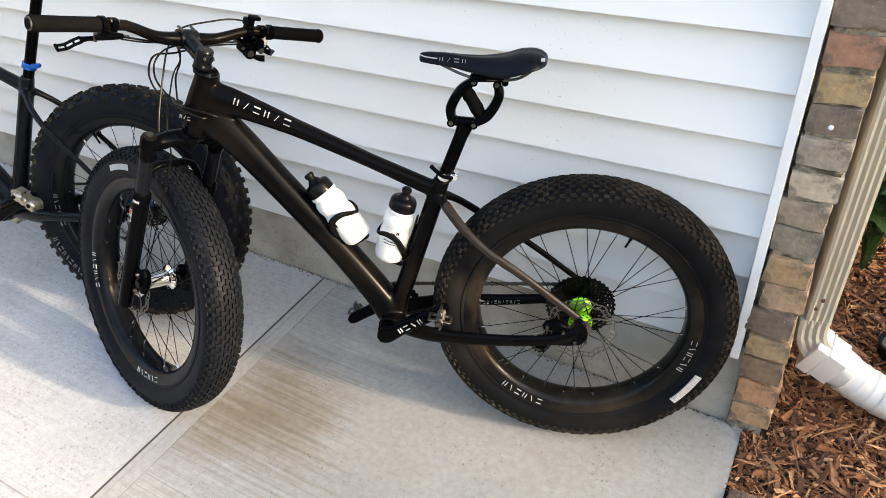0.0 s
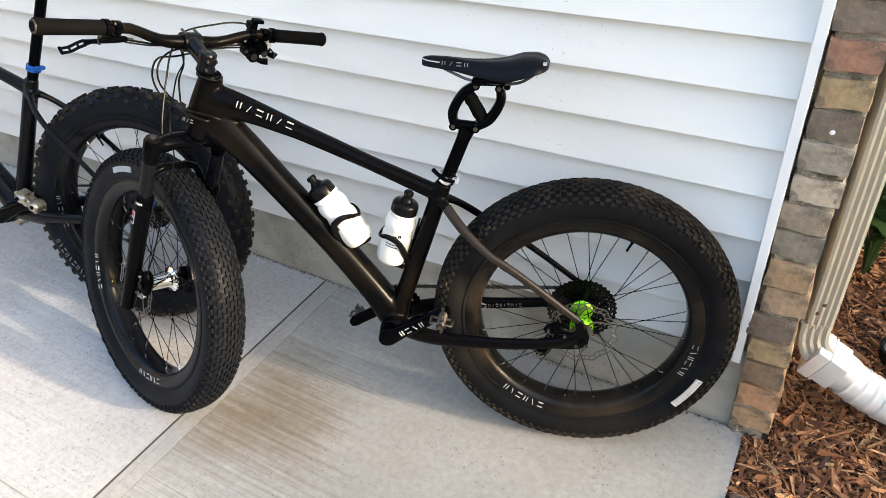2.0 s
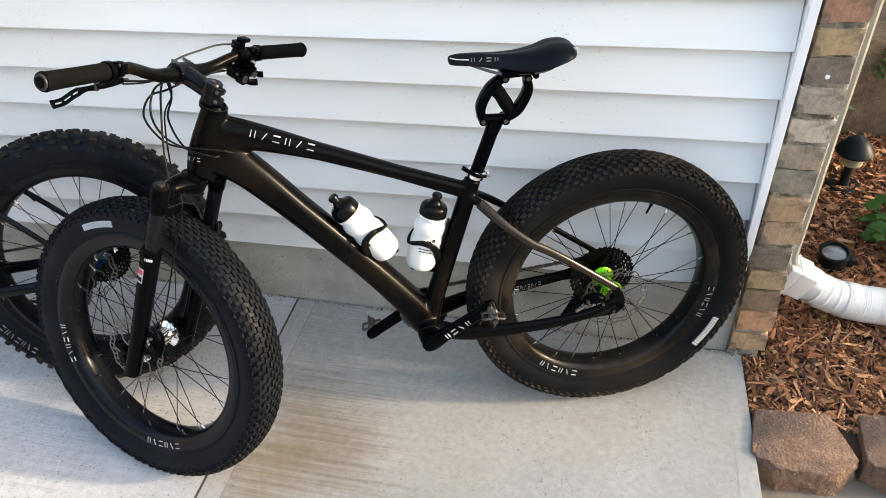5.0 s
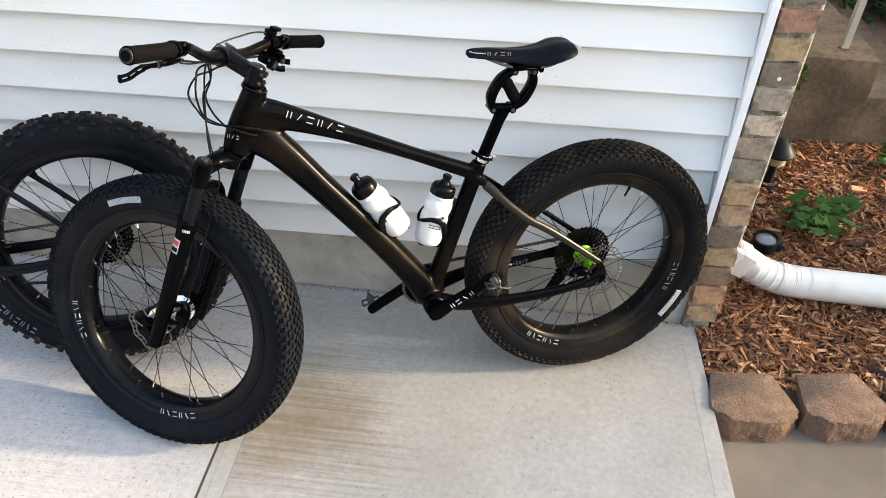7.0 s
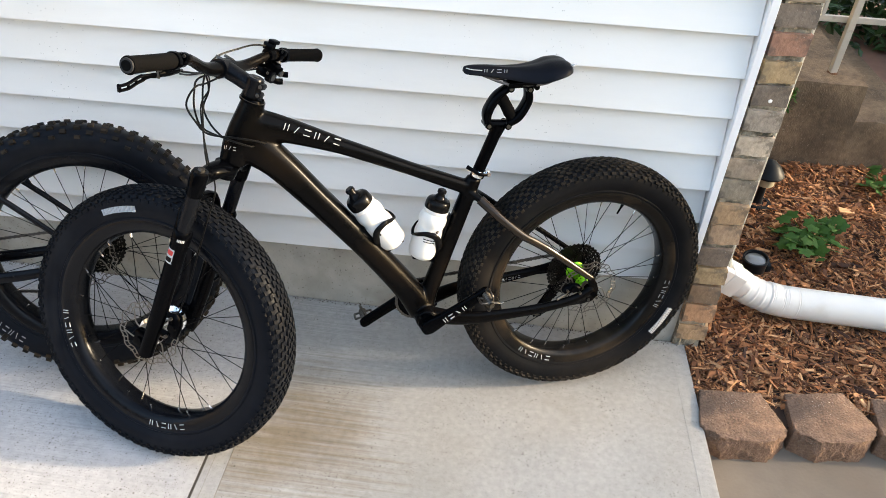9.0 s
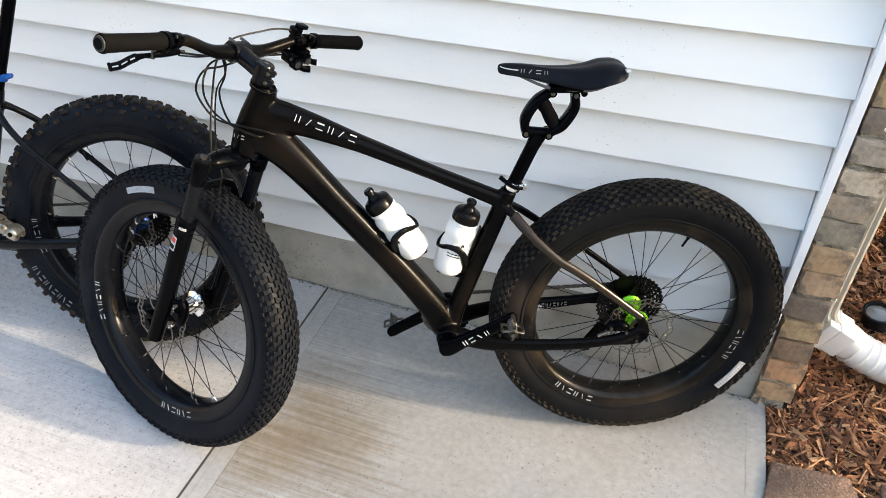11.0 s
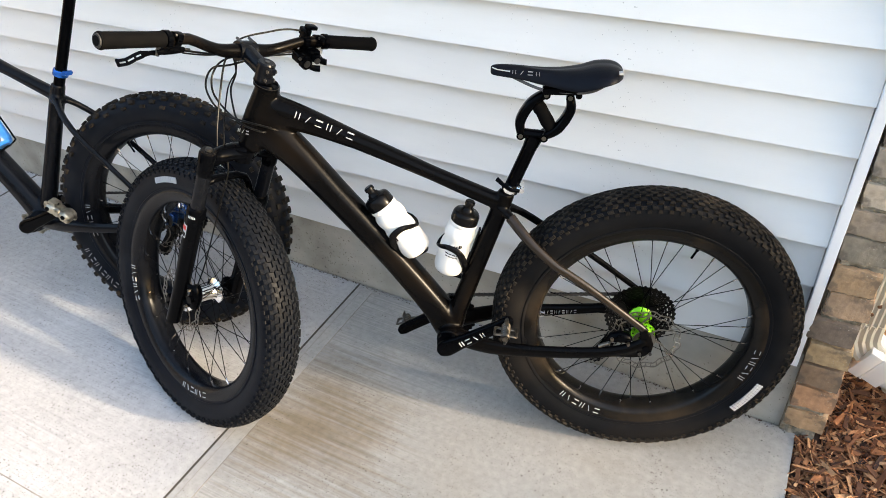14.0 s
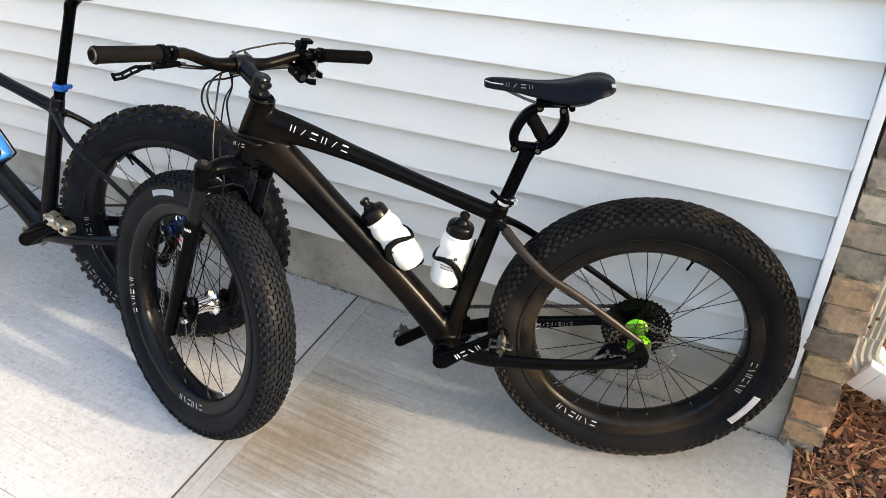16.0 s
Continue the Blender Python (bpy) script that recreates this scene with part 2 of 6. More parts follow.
CHIP = mat("wood mulch chips", [(0.055, 0.020, 0.009), (0.20, 0.070, 0.025), (0.38, 0.145, 0.050), (0.085, 0.031, 0.013), (0.27, 0.100, 0.035), (0.53, 0.28, 0.13), (0.13, 0.046, 0.017), (0.39, 0.175, 0.068)],
           0.85, vary=0.35, scale=120, bump=0.4, stretch=(1, 1, 1), island=True)
BLOCK = speckle(mat("red-brown split concrete block", (0.185, 0.108, 0.068), 0.95, vary=0.55, scale=150, bump=1.0, bump_d=0.006, bump_scale=130,
                    dirt=(0.115, 0.075, 0.05), dirt_scale=6, dirt_max=0.6), (0.46, 0.37, 0.30), 130, 0.20, 0.7, 0.45)
WALKWAY = mat("tan concrete walk", (0.160, 0.130, 0.100), 0.9, vary=0.18, scale=12, bump=0.4, bump_scale=90, dirt=(0.12, 0.085, 0.06), dirt_scale=3, dirt_low=0.42, dirt_max=0.7)
STOOP = mat("weathered brown concrete", (0.185, 0.125, 0.075), 0.95, vary=0.55, scale=40, bump_d=0.005, bump=0.8, bump_scale=130,
            dirt=(0.07, 0.05, 0.032), dirt_scale=6, dirt_low=0.42, dirt_high=0.72, dirt_max=0.7)
SPOUT = mat("cream painted metal", (0.445, 0.42, 0.34), 0.45, vary=0.07, scale=10, dirt=(0.35, 0.3, 0.22), dirt_scale=12, dirt_low=0.56, dirt_high=0.8, dirt_max=0.4)
PLASTIC = mat("white drain plastic", (0.66, 0.65, 0.61), 0.4, vary=0.05, scale=12, dirt=(0.42, 0.36, 0.28), dirt_scale=10, dirt_low=0.55, dirt_high=0.8, dirt_max=0.45)
RUST = mat("rusty spot", (0.13, 0.06, 0.03), 0.9, vary=0.4, scale=60)
CARBON = mat("satin black carbon", (0.0030, 0.0036, 0.0052), 0.26, vary=0.2, scale=30, spec=0.13, bump=0.03, bump_scale=200)
DUSTY = mat("dusty black carbon", (0.0055, 0.0050, 0.0046), 0.24, vary=0.3, scale=12, spec=0.14,
            dirt=(0.06, 0.042, 0.025), dirt_scale=7, dirt_low=0.50, dirt_high=0.74, dirt_max=0.45)
RUBBER = mat("black tyre rubber", (0.0050, 0.0062, 0.0090), 0.42, vary=0.3, scale=25, bump=0.12, bump_scale=200, spec=0.060, dirt=(0.015, 0.0165, 0.019), dirt_scale=11, dirt_low=0.52, dirt_high=0.75, dirt_max=0.5)
RUBBER_DUSTY = mat("dusty tyre rubber", (0.0056, 0.0060, 0.0070), 0.5, vary=0.35, scale=18, bump=0.15, bump_scale=200, spec=0.045,
                   dirt=(0.038, 0.030, 0.022), dirt_scale=6, dirt_low=0.50, dirt_high=0.78, dirt_max=0.32)
KNOB = mat("worn tread rubber", (0.0062, 0.0070, 0.0088), 0.55, vary=0.4, scale=60, bump=0.3, bump_scale=150, spec=0.05, dirt=(0.016, 0.0145, 0.013), dirt_scale=14, dirt_low=0.5, dirt_high=0.75, dirt_max=0.6)
KNOB_DUSTY = mat("dust-brown tread rubber", (0.0135, 0.0120, 0.0105), 0.6, vary=0.45, scale=50, bump=0.3, bump_scale=150, spec=0.05, dirt=(0.058, 0.045, 0.032), dirt_scale=12, dirt_low=0.44, dirt_high=0.72, dirt_max=0.55)
FRAME = mat("satin carbon lacquer", (0.0016, 0.0016, 0.0018), 0.25, vary=0.2, scale=20, spec=0.062, bump=0.02, bump_scale=200, dirt=(0.06, 0.04, 0.022), dirt_scale=4, dirt_low=0.50, dirt_high=0.75, dirt_max=0.09)
# dust brown, with the stay's bronze sun glint put into the base colour
STAY = mat("dusty lacquer with painted bronze glint", (0.020, 0.0135, 0.0085), 0.22, vary=0.35, scale=14, spec=0.30, bump=0.03, bump_scale=200, dirt=(0.008, 0.007, 0.006), dirt_scale=9, dirt_low=0.50, dirt_high=0.72, dirt_max=0.8)
COG = mat("black steel cogs", (0.022, 0.021, 0.020), 0.3, 1.0, vary=0.3, scale=80)
GRIP = mat("black foam grip", (0.0028, 0.0028, 0.0030), 0.8, vary=0.25, scale=60, bump=0.3, bump_scale=400, spec=0.03)
RING = mat("grey plastic ring", (0.024, 0.024, 0.025), 0.5, vary=0.2, scale=60, spec=0.2)
PIT = mat("dark bar bore", (0.003, 0.003, 0.003), 0.9, vary=0.2, scale=60, spec=0.05)
ALLOY = mat("black anodised alloy", (0.0009, 0.0011, 0.0016), 0.07, vary=0.2, scale=40, spec=0.035)
STEEL = mat("dark steel", (0.10, 0.095, 0.09), 0.4, 1.0, vary=0.3, scale=80)
SILVER = mat("polished silver alloy", (0.72, 0.71, 0.69), 0.22, 1.0, vary=0.12, scale=60)
CHROME = mat("bright chrome", (0.86, 0.86, 0.86), 0.07, 1.0, vary=0.04, scale=40)
DISC = mat("brushed disc steel", (0.21, 0.195, 0.175), 0.4, 1.0, vary=0.1, scale=120, stretch=(1, 8, 1))
GREEN = mat("green anodised alloy", (0.20, 0.62, 0.015), 0.25, 0.5, vary=0.1, scale=50)
BLUE = mat("blue anodised alloy", (0.008, 0.10, 0.42), 0.22, 0.6, vary=0.1, scale=50)
BLUE_DARK = mat("dark blue anodised alloy", (0.008, 0.05, 0.20), 0.25, 0.6, vary=0.1, scale=50)
LETTER = mat("white decal", (0.42, 0.43, 0.44), 0.5, vary=0.05, scale=60)
GREY_LETTER = mat("grey decal", (0.24, 0.24, 0.25), 0.45, vary=0.05, scale=60)
RED = mat("red decal", (0.55, 0.03, 0.025), 0.45, vary=0.05, scale=60)
BOTTLE = mat("white bottle plastic", (0.66, 0.65, 0.62), 0.38, vary=0.03, scale=20, dirt=(0.55, 0.50, 0.42), dirt_scale=16, dirt_low=0.58, dirt_high=0.8, dirt_max=0.3)
BOTTLE_BLUE = mat("blue bottle plastic", (0.022, 0.17, 0.52), 0.32, vary=0.06, scale=20)
CAP = mat("black cap plastic", (0.0035, 0.0035, 0.0037), 0.22, vary=0.2, scale=40, spec=0.10)
LEATHER = mat("black saddle cover", (0.0030, 0.0038, 0.0065), 0.40, spec=0.10, vary=0.15, scale=40, bump=0.12, bump_scale=350)
PEDAL_PALE = mat("worn pale cast metal", (0.44, 0.40, 0.32), 0.38, 0.85, vary=0.35, scale=70, bump=0.2, bump_scale=120, dirt=(0.10, 0.085, 0.06), dirt_scale=45, dirt_low=0.48, dirt_high=0.66, dirt_max=0.8)
PEDAL = mat("worn pedal metal", (0.13, 0.117, 0.10), 0.42, 1.0, vary=0.35, scale=70)
CABLE = mat("black cable housing", (0.004, 0.004, 0.004), 0.35, vary=0.1, scale=60, spec=0.1)
RAIL = mat("chipped cream rail paint", (0.48, 0.44, 0.37), 0.55, vary=0.08, scale=14, dirt=(0.22, 0.11, 0.06), dirt_scale=18, dirt_low=0.60, dirt_high=0.72, dirt_max=0.8)
LEAF = mat("green leaves", [(0.030, 0.080, 0.012), (0.048, 0.115, 0.018), (0.020, 0.056, 0.010)], 0.6, spec=0.15, vary=0.2, scale=60, island=True)
HEDGE = mat("dark hedge leaves", [(0.025, 0.06, 0.015), (0.04, 0.09, 0.02), (0.02, 0.045, 0.012)], 0.45, vary=0.25, scale=40, island=True)
GLASS = mat("cloudy lamp glass", (0.15, 0.145, 0.13), 0.15, vary=0.15, scale=60, coat=0.6)
LAMP_BLACK = mat("black lamp plastic", (0.012, 0.013, 0.014), 0.45, vary=0.2, scale=30, spec=0.1)
CREAM = mat("brown unseen screen wall", (0.17, 0.15, 0.13), 0.7, vary=0.06, scale=4)
LAMP_LENS = mat("clouded lamp lens", (0.34, 0.29, 0.20), 0.3, vary=0.15, scale=30)
GRASS = mat("distant lawn", (0.07, 0.10, 0.03), 0.95, vary=0.4, scale=6, bump=0.6)
REDGROUND = mat("red-brown paving", (0.22, 0.12, 0.085), 0.9, vary=0.25, scale=10, bump=0.5)


flecks(FOUND, (0.10, 0.085, 0.07), 120, 0.78, 0.7)
flecks(STOOP, (0.40, 0.32, 0.23), 130, 0.79, 0.6)


# ---- mesh helpers ----
def part(name, bm, material, parent=None, label="", smooth=True, weld=False):
    """One bmesh as one mesh object, under a thing or a part."""
    bmesh.ops.recalc_face_normals(bm, faces=bm.faces)
    me = bpy.data.meshes.new(name)
    for f in bm.faces:
        f.smooth = smooth
    bm.to_mesh(me)
    bm.free()
    for one in (material if isinstance(material, (list, tuple)) else [material]):
        me.materials.append(one)
    if smooth:
        me.set_sharp_from_angle(angle=radians(40))
    ob = new(name, me)
    if parent:
        ob.parent = parent
    if label:
        ob["label"] = label
    return ob


def thing(name, m, label, category, group="", kind=""):
    ob = new(name)
    ob.empty_display_size = 0.05
    ob.matrix_world = m
    return tagged(ob, label, category, group, kind)


def V(*a):
    return Vector(a)


def box(bm, c, s, m=None, bevel=0.0, taper=1.0, mi=0):
    """A box of size s round c (before m), its edges bevelled, its top narrowed by taper."""
    x, y, z = (k / 2 for k in s)
    vs = [bm.verts.new(Vector((c[0] + i * x * (taper if k > 0 else 1), c[1] + j * y * (taper if k > 0 else 1), c[2] + k * z))) for k in (-1, 1) for j in (-1, 1) for i in (-1, 1)]
    fs = [bm.faces.new([vs[i] for i in q]) for q in ((0, 2, 3, 1), (4, 5, 7, 6), (0, 1, 5, 4), (2, 6, 7, 3), (0, 4, 6, 2), (1, 3, 7, 5))]
    new_verts = vs
    if bevel:
        r = bmesh.ops.bevel(bm, geom=list({e for f in fs for e in f.edges}), offset=bevel, segments=2, affect="EDGES", profile=0.6)
        new_verts = list({v for f in r["faces"] for v in f.verts} | {v for v in vs if v.is_valid})
        fs = list({f for v in new_verts for f in v.link_faces})
    for f in fs:
        if f.is_valid:
            f.material_index = mi
    if m is not None:
        bmesh.ops.transform(bm, matrix=m, verts=new_verts)
    return new_verts


def smooth_path(pts, n=6):
    """A Catmull-Rom curve through the points."""
    p = [Vector(q) for q in pts]
    p = [2 * p[0] - p[1]] + p + [2 * p[-1] - p[-2]]
    out = []
    for i in range(1, len(p) - 2):
        for k in range(n):
            t = k / n
            a, b, c, d = p[i - 1:i + 3]
            out.append(0.5 * (2 * b + (c - a) * t + (2 * a - 5 * b + 4 * c - d) * t * t + (3 * b - a - 3 * c + d) * t ** 3))
    return out + [p[-2]]


def spread(vals, n):
    """Values at n even steps along a short list."""
    vals = [v if isinstance(v, tuple) else (v, v) for v in (vals if isinstance(vals, list) else [vals])]
    if len(vals) == 1:
        return vals * n
    out = []
    for i in range(n):
        t = i / (n - 1) * (len(vals) - 1)
        k = min(int(t), len(vals) - 2)
        out.append(tuple(a + (b - a) * (t - k) for a, b in zip(vals[k], vals[k + 1])))
    return out


def tube(bm, pts, rad, seg=14, ref=(0, 1, 0), cap=True, mi=0, power=1.0):
    """A swept round or oval tube. rad: one radius, (side, other), or a list of them along the way; side lies along ref."""
    pts = [Vector(p) for p in pts]
    rads = spread(rad, len(pts))
    rings = []
    for i, p in enumerate(pts):
        d = (pts[min(i + 1, len(pts) - 1)] - pts[max(i - 1, 0)]).normalized()
        side = Vector(ref) - d * d.dot(Vector(ref))
        if side.length < 0.05:
            side = Vector((1, 0.3, 0.2)) - d * d.dot(Vector((1, 0.3, 0.2)))
        side.normalize()
        other = d.cross(side)
        ring = []
        for k in range(seg):
            a = 2 * math.pi * k / seg
            ca, sa = math.cos(a), math.sin(a)
            ca, sa = math.copysign(abs(ca) ** power, ca), math.copysign(abs(sa) ** power, sa)
            ring.append(bm.verts.new(p + side * (ca * rads[i][0]) + other * (sa * rads[i][1])))
        rings.append(ring)
    faces = []
    for a, b in zip(rings, rings[1:]):
        for k in range(seg):
            faces.append(bm.faces.new((a[k], a[(k + 1) % seg], b[(k + 1) % seg], b[k])))
    if cap:
        faces += [bm.faces.new(rings[0][::-1]), bm.faces.new(rings[-1])]
    for f in faces:
        f.material_index = mi
    return [v for r in rings for v in r]


def lathe(bm, profile, seg=48, closed=True, m=None, mi=0, wave=None):
    """A profile of (radius, side) turned about the local Y axis."""
    rings = []
    for k in range(seg):
        a = 2 * math.pi * k / seg
        g = wave(a) if wave else 0.0
        rings.append([bm.verts.new(Vector(((r + g) * math.cos(a), y, (r + g) * math.sin(a)))) for r, y in profile])
    n = len(profile)
    for k in range(seg):
        a, b = rings[k], rings[(k + 1) % seg]
        for i in range(n if closed else n - 1):
            f = bm.faces.new((a[i], a[(i + 1) % n], b[(i + 1) % n], b[i]))
            f.material_index = mi
    vs = [v for r in rings for v in r]
    if m is not None:
        bmesh.ops.transform(bm, matrix=m, verts=vs)
    return vs


def rod(bm, a, b, r, seg=14, mi=0):
    return tube(bm, [a, b], r, seg, ref=(0.3, 0.2, 0.9), mi=mi)


def plate(bm, outline, y0, y1, mi=0):
    """An outline of (x, z) given thickness from y0 to y1."""
    lo, hi = ([bm.verts.new((x, y, z)) for x, z in outline] for y in (y0, y1))
    n = len(outline)
    fs = [bm.faces.new(lo), bm.faces.new(hi[::-1])] + [bm.faces.new((lo[i], hi[i], hi[(i + 1) % n], lo[(i + 1) % n])) for i in range(n)]
    for f in fs:
        f.material_index = mi
    return lo + hi


def frame_of(o, x, y, z):
    m = Matrix((x, y, z)).transposed().to_4x4()
    m.translation = o
    return m


def floor_z(x):
    """The drive falls gently along the house."""
    return -0.0345 - 0.0255 * x

# ---- the house wall ----
COURSE, LIP0, WALL_L, WALL_TOP = 0.1138, 0.226, -5.2, 2.62
rng = random.Random(4)


def siding():
    bm = bmesh.new()
    box(bm, ((WALL_L + 0.0) / 2, 0.121, (0.2 + WALL_TOP) / 2), (-WALL_L - 0.004, 0.170, WALL_TOP - 0.2))
    wall = tagged(part("wall_house", bm, SIDING, smooth=False), "white vinyl-clad house wall above a low concrete foundation", "wall", kind="structure")
    n = int((WALL_TOP - LIP0) / COURSE)
    # one board: the face leans out to a rounded lip, with its underside turned back to the wall
    prof = [(0.0345, 0.0), (0.0016, 0.0), (0.0, 0.0009), (0.0002, 0.0022), (0.031, COURSE - 0.001), (0.0345, COURSE - 0.001)]
    bm = bmesh.new()
    ends = [[bm.verts.new((x, y, z)) for y, z in prof] for x in (WALL_L, -2.6, -0.001)]
    for a, b in zip(ends, ends[1:]):
        for i in range(len(prof)):
            bm.faces.new((a[i], a[(i + 1) % len(prof)], b[(i + 1) % len(prof)], b[i]))
    bm.faces.new(ends[0]), bm.faces.new(ends[-1][::-1])
    first = part("siding_board", bm, SIDING, wall, smooth=False)
    first.location = (0, 0, LIP0)
    for k in range(1, n):
        ob = first.copy()
        scene.collection.objects.link(ob)
        ob.location = (0, 0, LIP0 + k * COURSE)
    return wall


siding()

bm = bmesh.new()
# the channel that ends the siding: a flat face with a returned edge beside the boards
box(bm, (0.0115, -0.008, (0.212 + WALL_TOP) / 2), (0.021, 0.014, WALL_TOP - 0.212), bevel=0.0015)
box(bm, (0.0025, -0.0005, (0.212 + WALL_TOP) / 2), (0.005, 0.016, WALL_TOP - 0.212))
box(bm, (0.0115, 0.03, (0.2 + WALL_TOP) / 2), (0.02, 0.06, WALL_TOP - 0.2))
tagged(part("trim", bm, TRIM, smooth=False), "white vertical trim strip ending the siding", "trim", kind="structure")

bm = bmesh.new()
# foundation, its face a little uneven, running down into the ground
vs = {}
nx, nz = 90, 8
for i in range(nx + 1):
    for j in range(nz + 1):
        x = WALL_L + (0.035 - WALL_L) * i / nx
        z = -0.15 + 0.385 * j / nz
        vs[i, j] = bm.verts.new((x, 0.010 + 0.003 * noise.noise(Vector((x * 6, 0, z * 9))), z))
for i in range(nx):
    for j in range(nz):
        bm.faces.new((vs[i, j], vs[i + 1, j], vs[i + 1, j + 1], vs[i, j + 1]))
box(bm, ((WALL_L + 0.035) / 2, 0.12, 0.0425), (0.035 - WALL_L, 0.19, 0.365))
tagged(part("foundation", bm, FOUND, smooth=False), "rough grey concrete foundation strip with dirt stains", "foundation", kind="structure")

bm = bmesh.new()
# a crumbly line of dirt where slab and foundation meet
for k in range(700):
    x = rng.uniform(-3.2, 0.06)
    s = rng.uniform(0.0010, 0.0030)
    box(bm, (0, 0, 0), (s * 1.5, s, s * 0.7), Matrix.Translation((x, 0.006 - abs(rng.gauss(0, 0.008)), floor_z(x) + s * 0.25)) @ Euler((0, 0, rng.uniform(0, 6))).to_matrix().to_4x4())
tagged(part("dirt_line", bm, SOIL, smooth=False), "loose dirt along the foot of the foundation", "dirt", kind="stuff")

# closing walls and roof of the house, out of sight
bm = bmesh.new()
box(bm, (-2.5, 1.93, WALL_TOP + 0.06), (5.6, 3.9, 0.1))
tagged(part("ceiling", bm, TRIM, smooth=False), "white board closing the top of the wall", "ceiling", kind="structure")

bm = bmesh.new()
box(bm, (0.0275, 0.055, 1.25), (0.010, 0.06, 2.7))
tagged(part("trim", bm, MORTAR, smooth=False), "mortar-smeared gap between trim and brick", "gap", kind="structure")

# ---- brick pier ----


def brick_pier():
    bm = bmesh.new()
    box(bm, (0.0755, 1.308, 1.26), (0.088, 2.60, 2.72))
    # mortar, raked unevenly, a little behind the brick faces
    face = {}
    for i in range(13):
        for j in range(0, 341):
            x, z = 0.033 + 0.085 * i / 12, -0.1 + 2.72 * j / 340
            face[i, j] = bm.verts.new((x, -0.0035 + 0.0060 * noise.noise(V(x * 40, 3, z * 40)) + 0.003 * noise.noise(V(x * 120, 9, z * 120)), z))
    for i in range(12):
        for j in range(340):
            bm.faces.new((face[i, j], face[i + 1, j], face[i + 1, j + 1], face[i, j + 1]))
    pier = tagged(part("wall_brick", bm, MORTAR, smooth=False), "narrow end of an old mixed-colour brick wall", "wall", kind="structure")
    tones = ["tan", "orange", "brown", "ochre", "umber", "buff", "tan", "moss", "taupe", "pale", "grey", "soot", "ochre", "red", "soot", "taupe"]
    levels = [0.030, 0.113, 0.199, 0.272, 0.345, 0.426, 0.505, 0.584, 0.656, 0.727, 0.802, 0.871, 0.940, 1.012, 1.080, 1.151]
    while levels[-1] < 2.5:
        levels.append(levels[-1] + 0.071)
        tones.append(rng.choice(["grey", "taupe", "ochre", "tan", "soot", "pale", "red"]))
    for k, (tone, z) in enumerate(zip(tones, levels)):
        b = bmesh.new()
        box(b, (0, 0, 0), (0.094, 0.19, 0.0610))
        bmesh.ops.subdivide_edges(b, edges=b.edges[:], cuts=10, use_grid_fill=True)
        for v in b.verts:
            d = Vector((v.co.x / 0.047, v.co.y / 0.095, v.co.z / 0.031))
            near = sorted(abs(t) for t in d)[1]
            # worn arrises and a few broken corners
            worn = max(0, near - 0.72) ** 1.5 * (0.10 + 0.80 * max(0, noise.noise(v.co * 20 + V(k * 2.3, 1, 4))))
            v.co -= Vector((d.x * 0.047, d.y * 0.03, d.z * 0.031)) * worn
            v.co += Vector((noise.noise(v.co * 25 + V(k * 3, 0, 0)), noise.noise(v.co * 22 + V(0, k * 3, 7)) * 1.3, noise.noise(v.co * 25 + V(9, 0, k * 3)))) * 0.0022
            v.co += v.co.normalized() * (0.0017 * noise.noise(v.co * 85 + V(k, k, 0)) + 0.0012 * noise.noise(v.co * 190 + V(0, k, k)))
        ob = part("brick", b, BRICKS[tone], pier, smooth=True)
        high = (levels[k + 1] - levels[k - 1]) / 2 if 0 < k < len(levels) - 1 else 0.078
        ob.location = (0.0735 + rng.uniform(-0.004, 0.004) + (0.009, 0.006, 0.003)[k] if k < 3 else 0.0735 + rng.uniform(-0.004, 0.005), 0.082 + rng.uniform(-0.006, 0.005), z)
        ob.rotation_euler = (rng.uniform(-0.04, 0.04), rng.uniform(-0.02, 0.02), rng.uniform(-0.04, 0.04))
        ob.scale = (rng.uniform(0.99, 1.08), 1, high / 0.0722 * rng.uniform(0.97, 1.03))
    return pier


brick_pier()
bm = bmesh.new()
# ragged mortar squeezed out of the joints
for k in range(420):
    j = rng.randrange(38)
    s = rng.uniform(0.0012, 0.0042)
    box(bm, (0, 0, 0), (s * 2.2, s * 0.8, s * 0.8), Matrix.Translation((rng.uniform(0.032, 0.118), -0.002 + rng.uniform(-0.004, 0.006), 0.071 * j + rng.uniform(-0.005, 0.005)))
        @ Euler((rng.uniform(-0.4, 0.4), rng.uniform(-0.4, 0.4), rng.uniform(-0.3, 0.3))).to_matrix().to_4x4(), bevel=0.001)
tagged(part("mortar_crumbs", bm, CRUMB, smooth=False), "crumbling mortar in the brick joints", "mortar", kind="stuff")
# a pale chip on one brick
bm = bmesh.new()
bmesh.ops.create_icosphere(bm, subdivisions=1, radius=0.006)
for v in bm.verts:
    v.co.y *= 0.3
tagged(part("mortar_spot", bm, TRIM), "small pale spot on a dark brick", "spot").location = (0.0745, -0.0150, 0.862)

# ---- ground ----
SLAB_R, JOINT_X = 0.076, -1.318


def slab(name, x0, x1, y0, y1, material, label, thick=0.16):
    """A concrete slab that follows the fall of the drive, with a rounded edge."""
    bm = bmesh.new()
    box(bm, ((x0 + x1) / 2, (y0 + y1) / 2, -thick / 2), (x1 - x0, y1 - y0, thick), bevel=0.004)
    for v in bm.verts:
        v.co.z += floor_z(v.co.x)
    return tagged(part(name, bm, material, smooth=False), label, "driveway", "drive slabs", "structure")


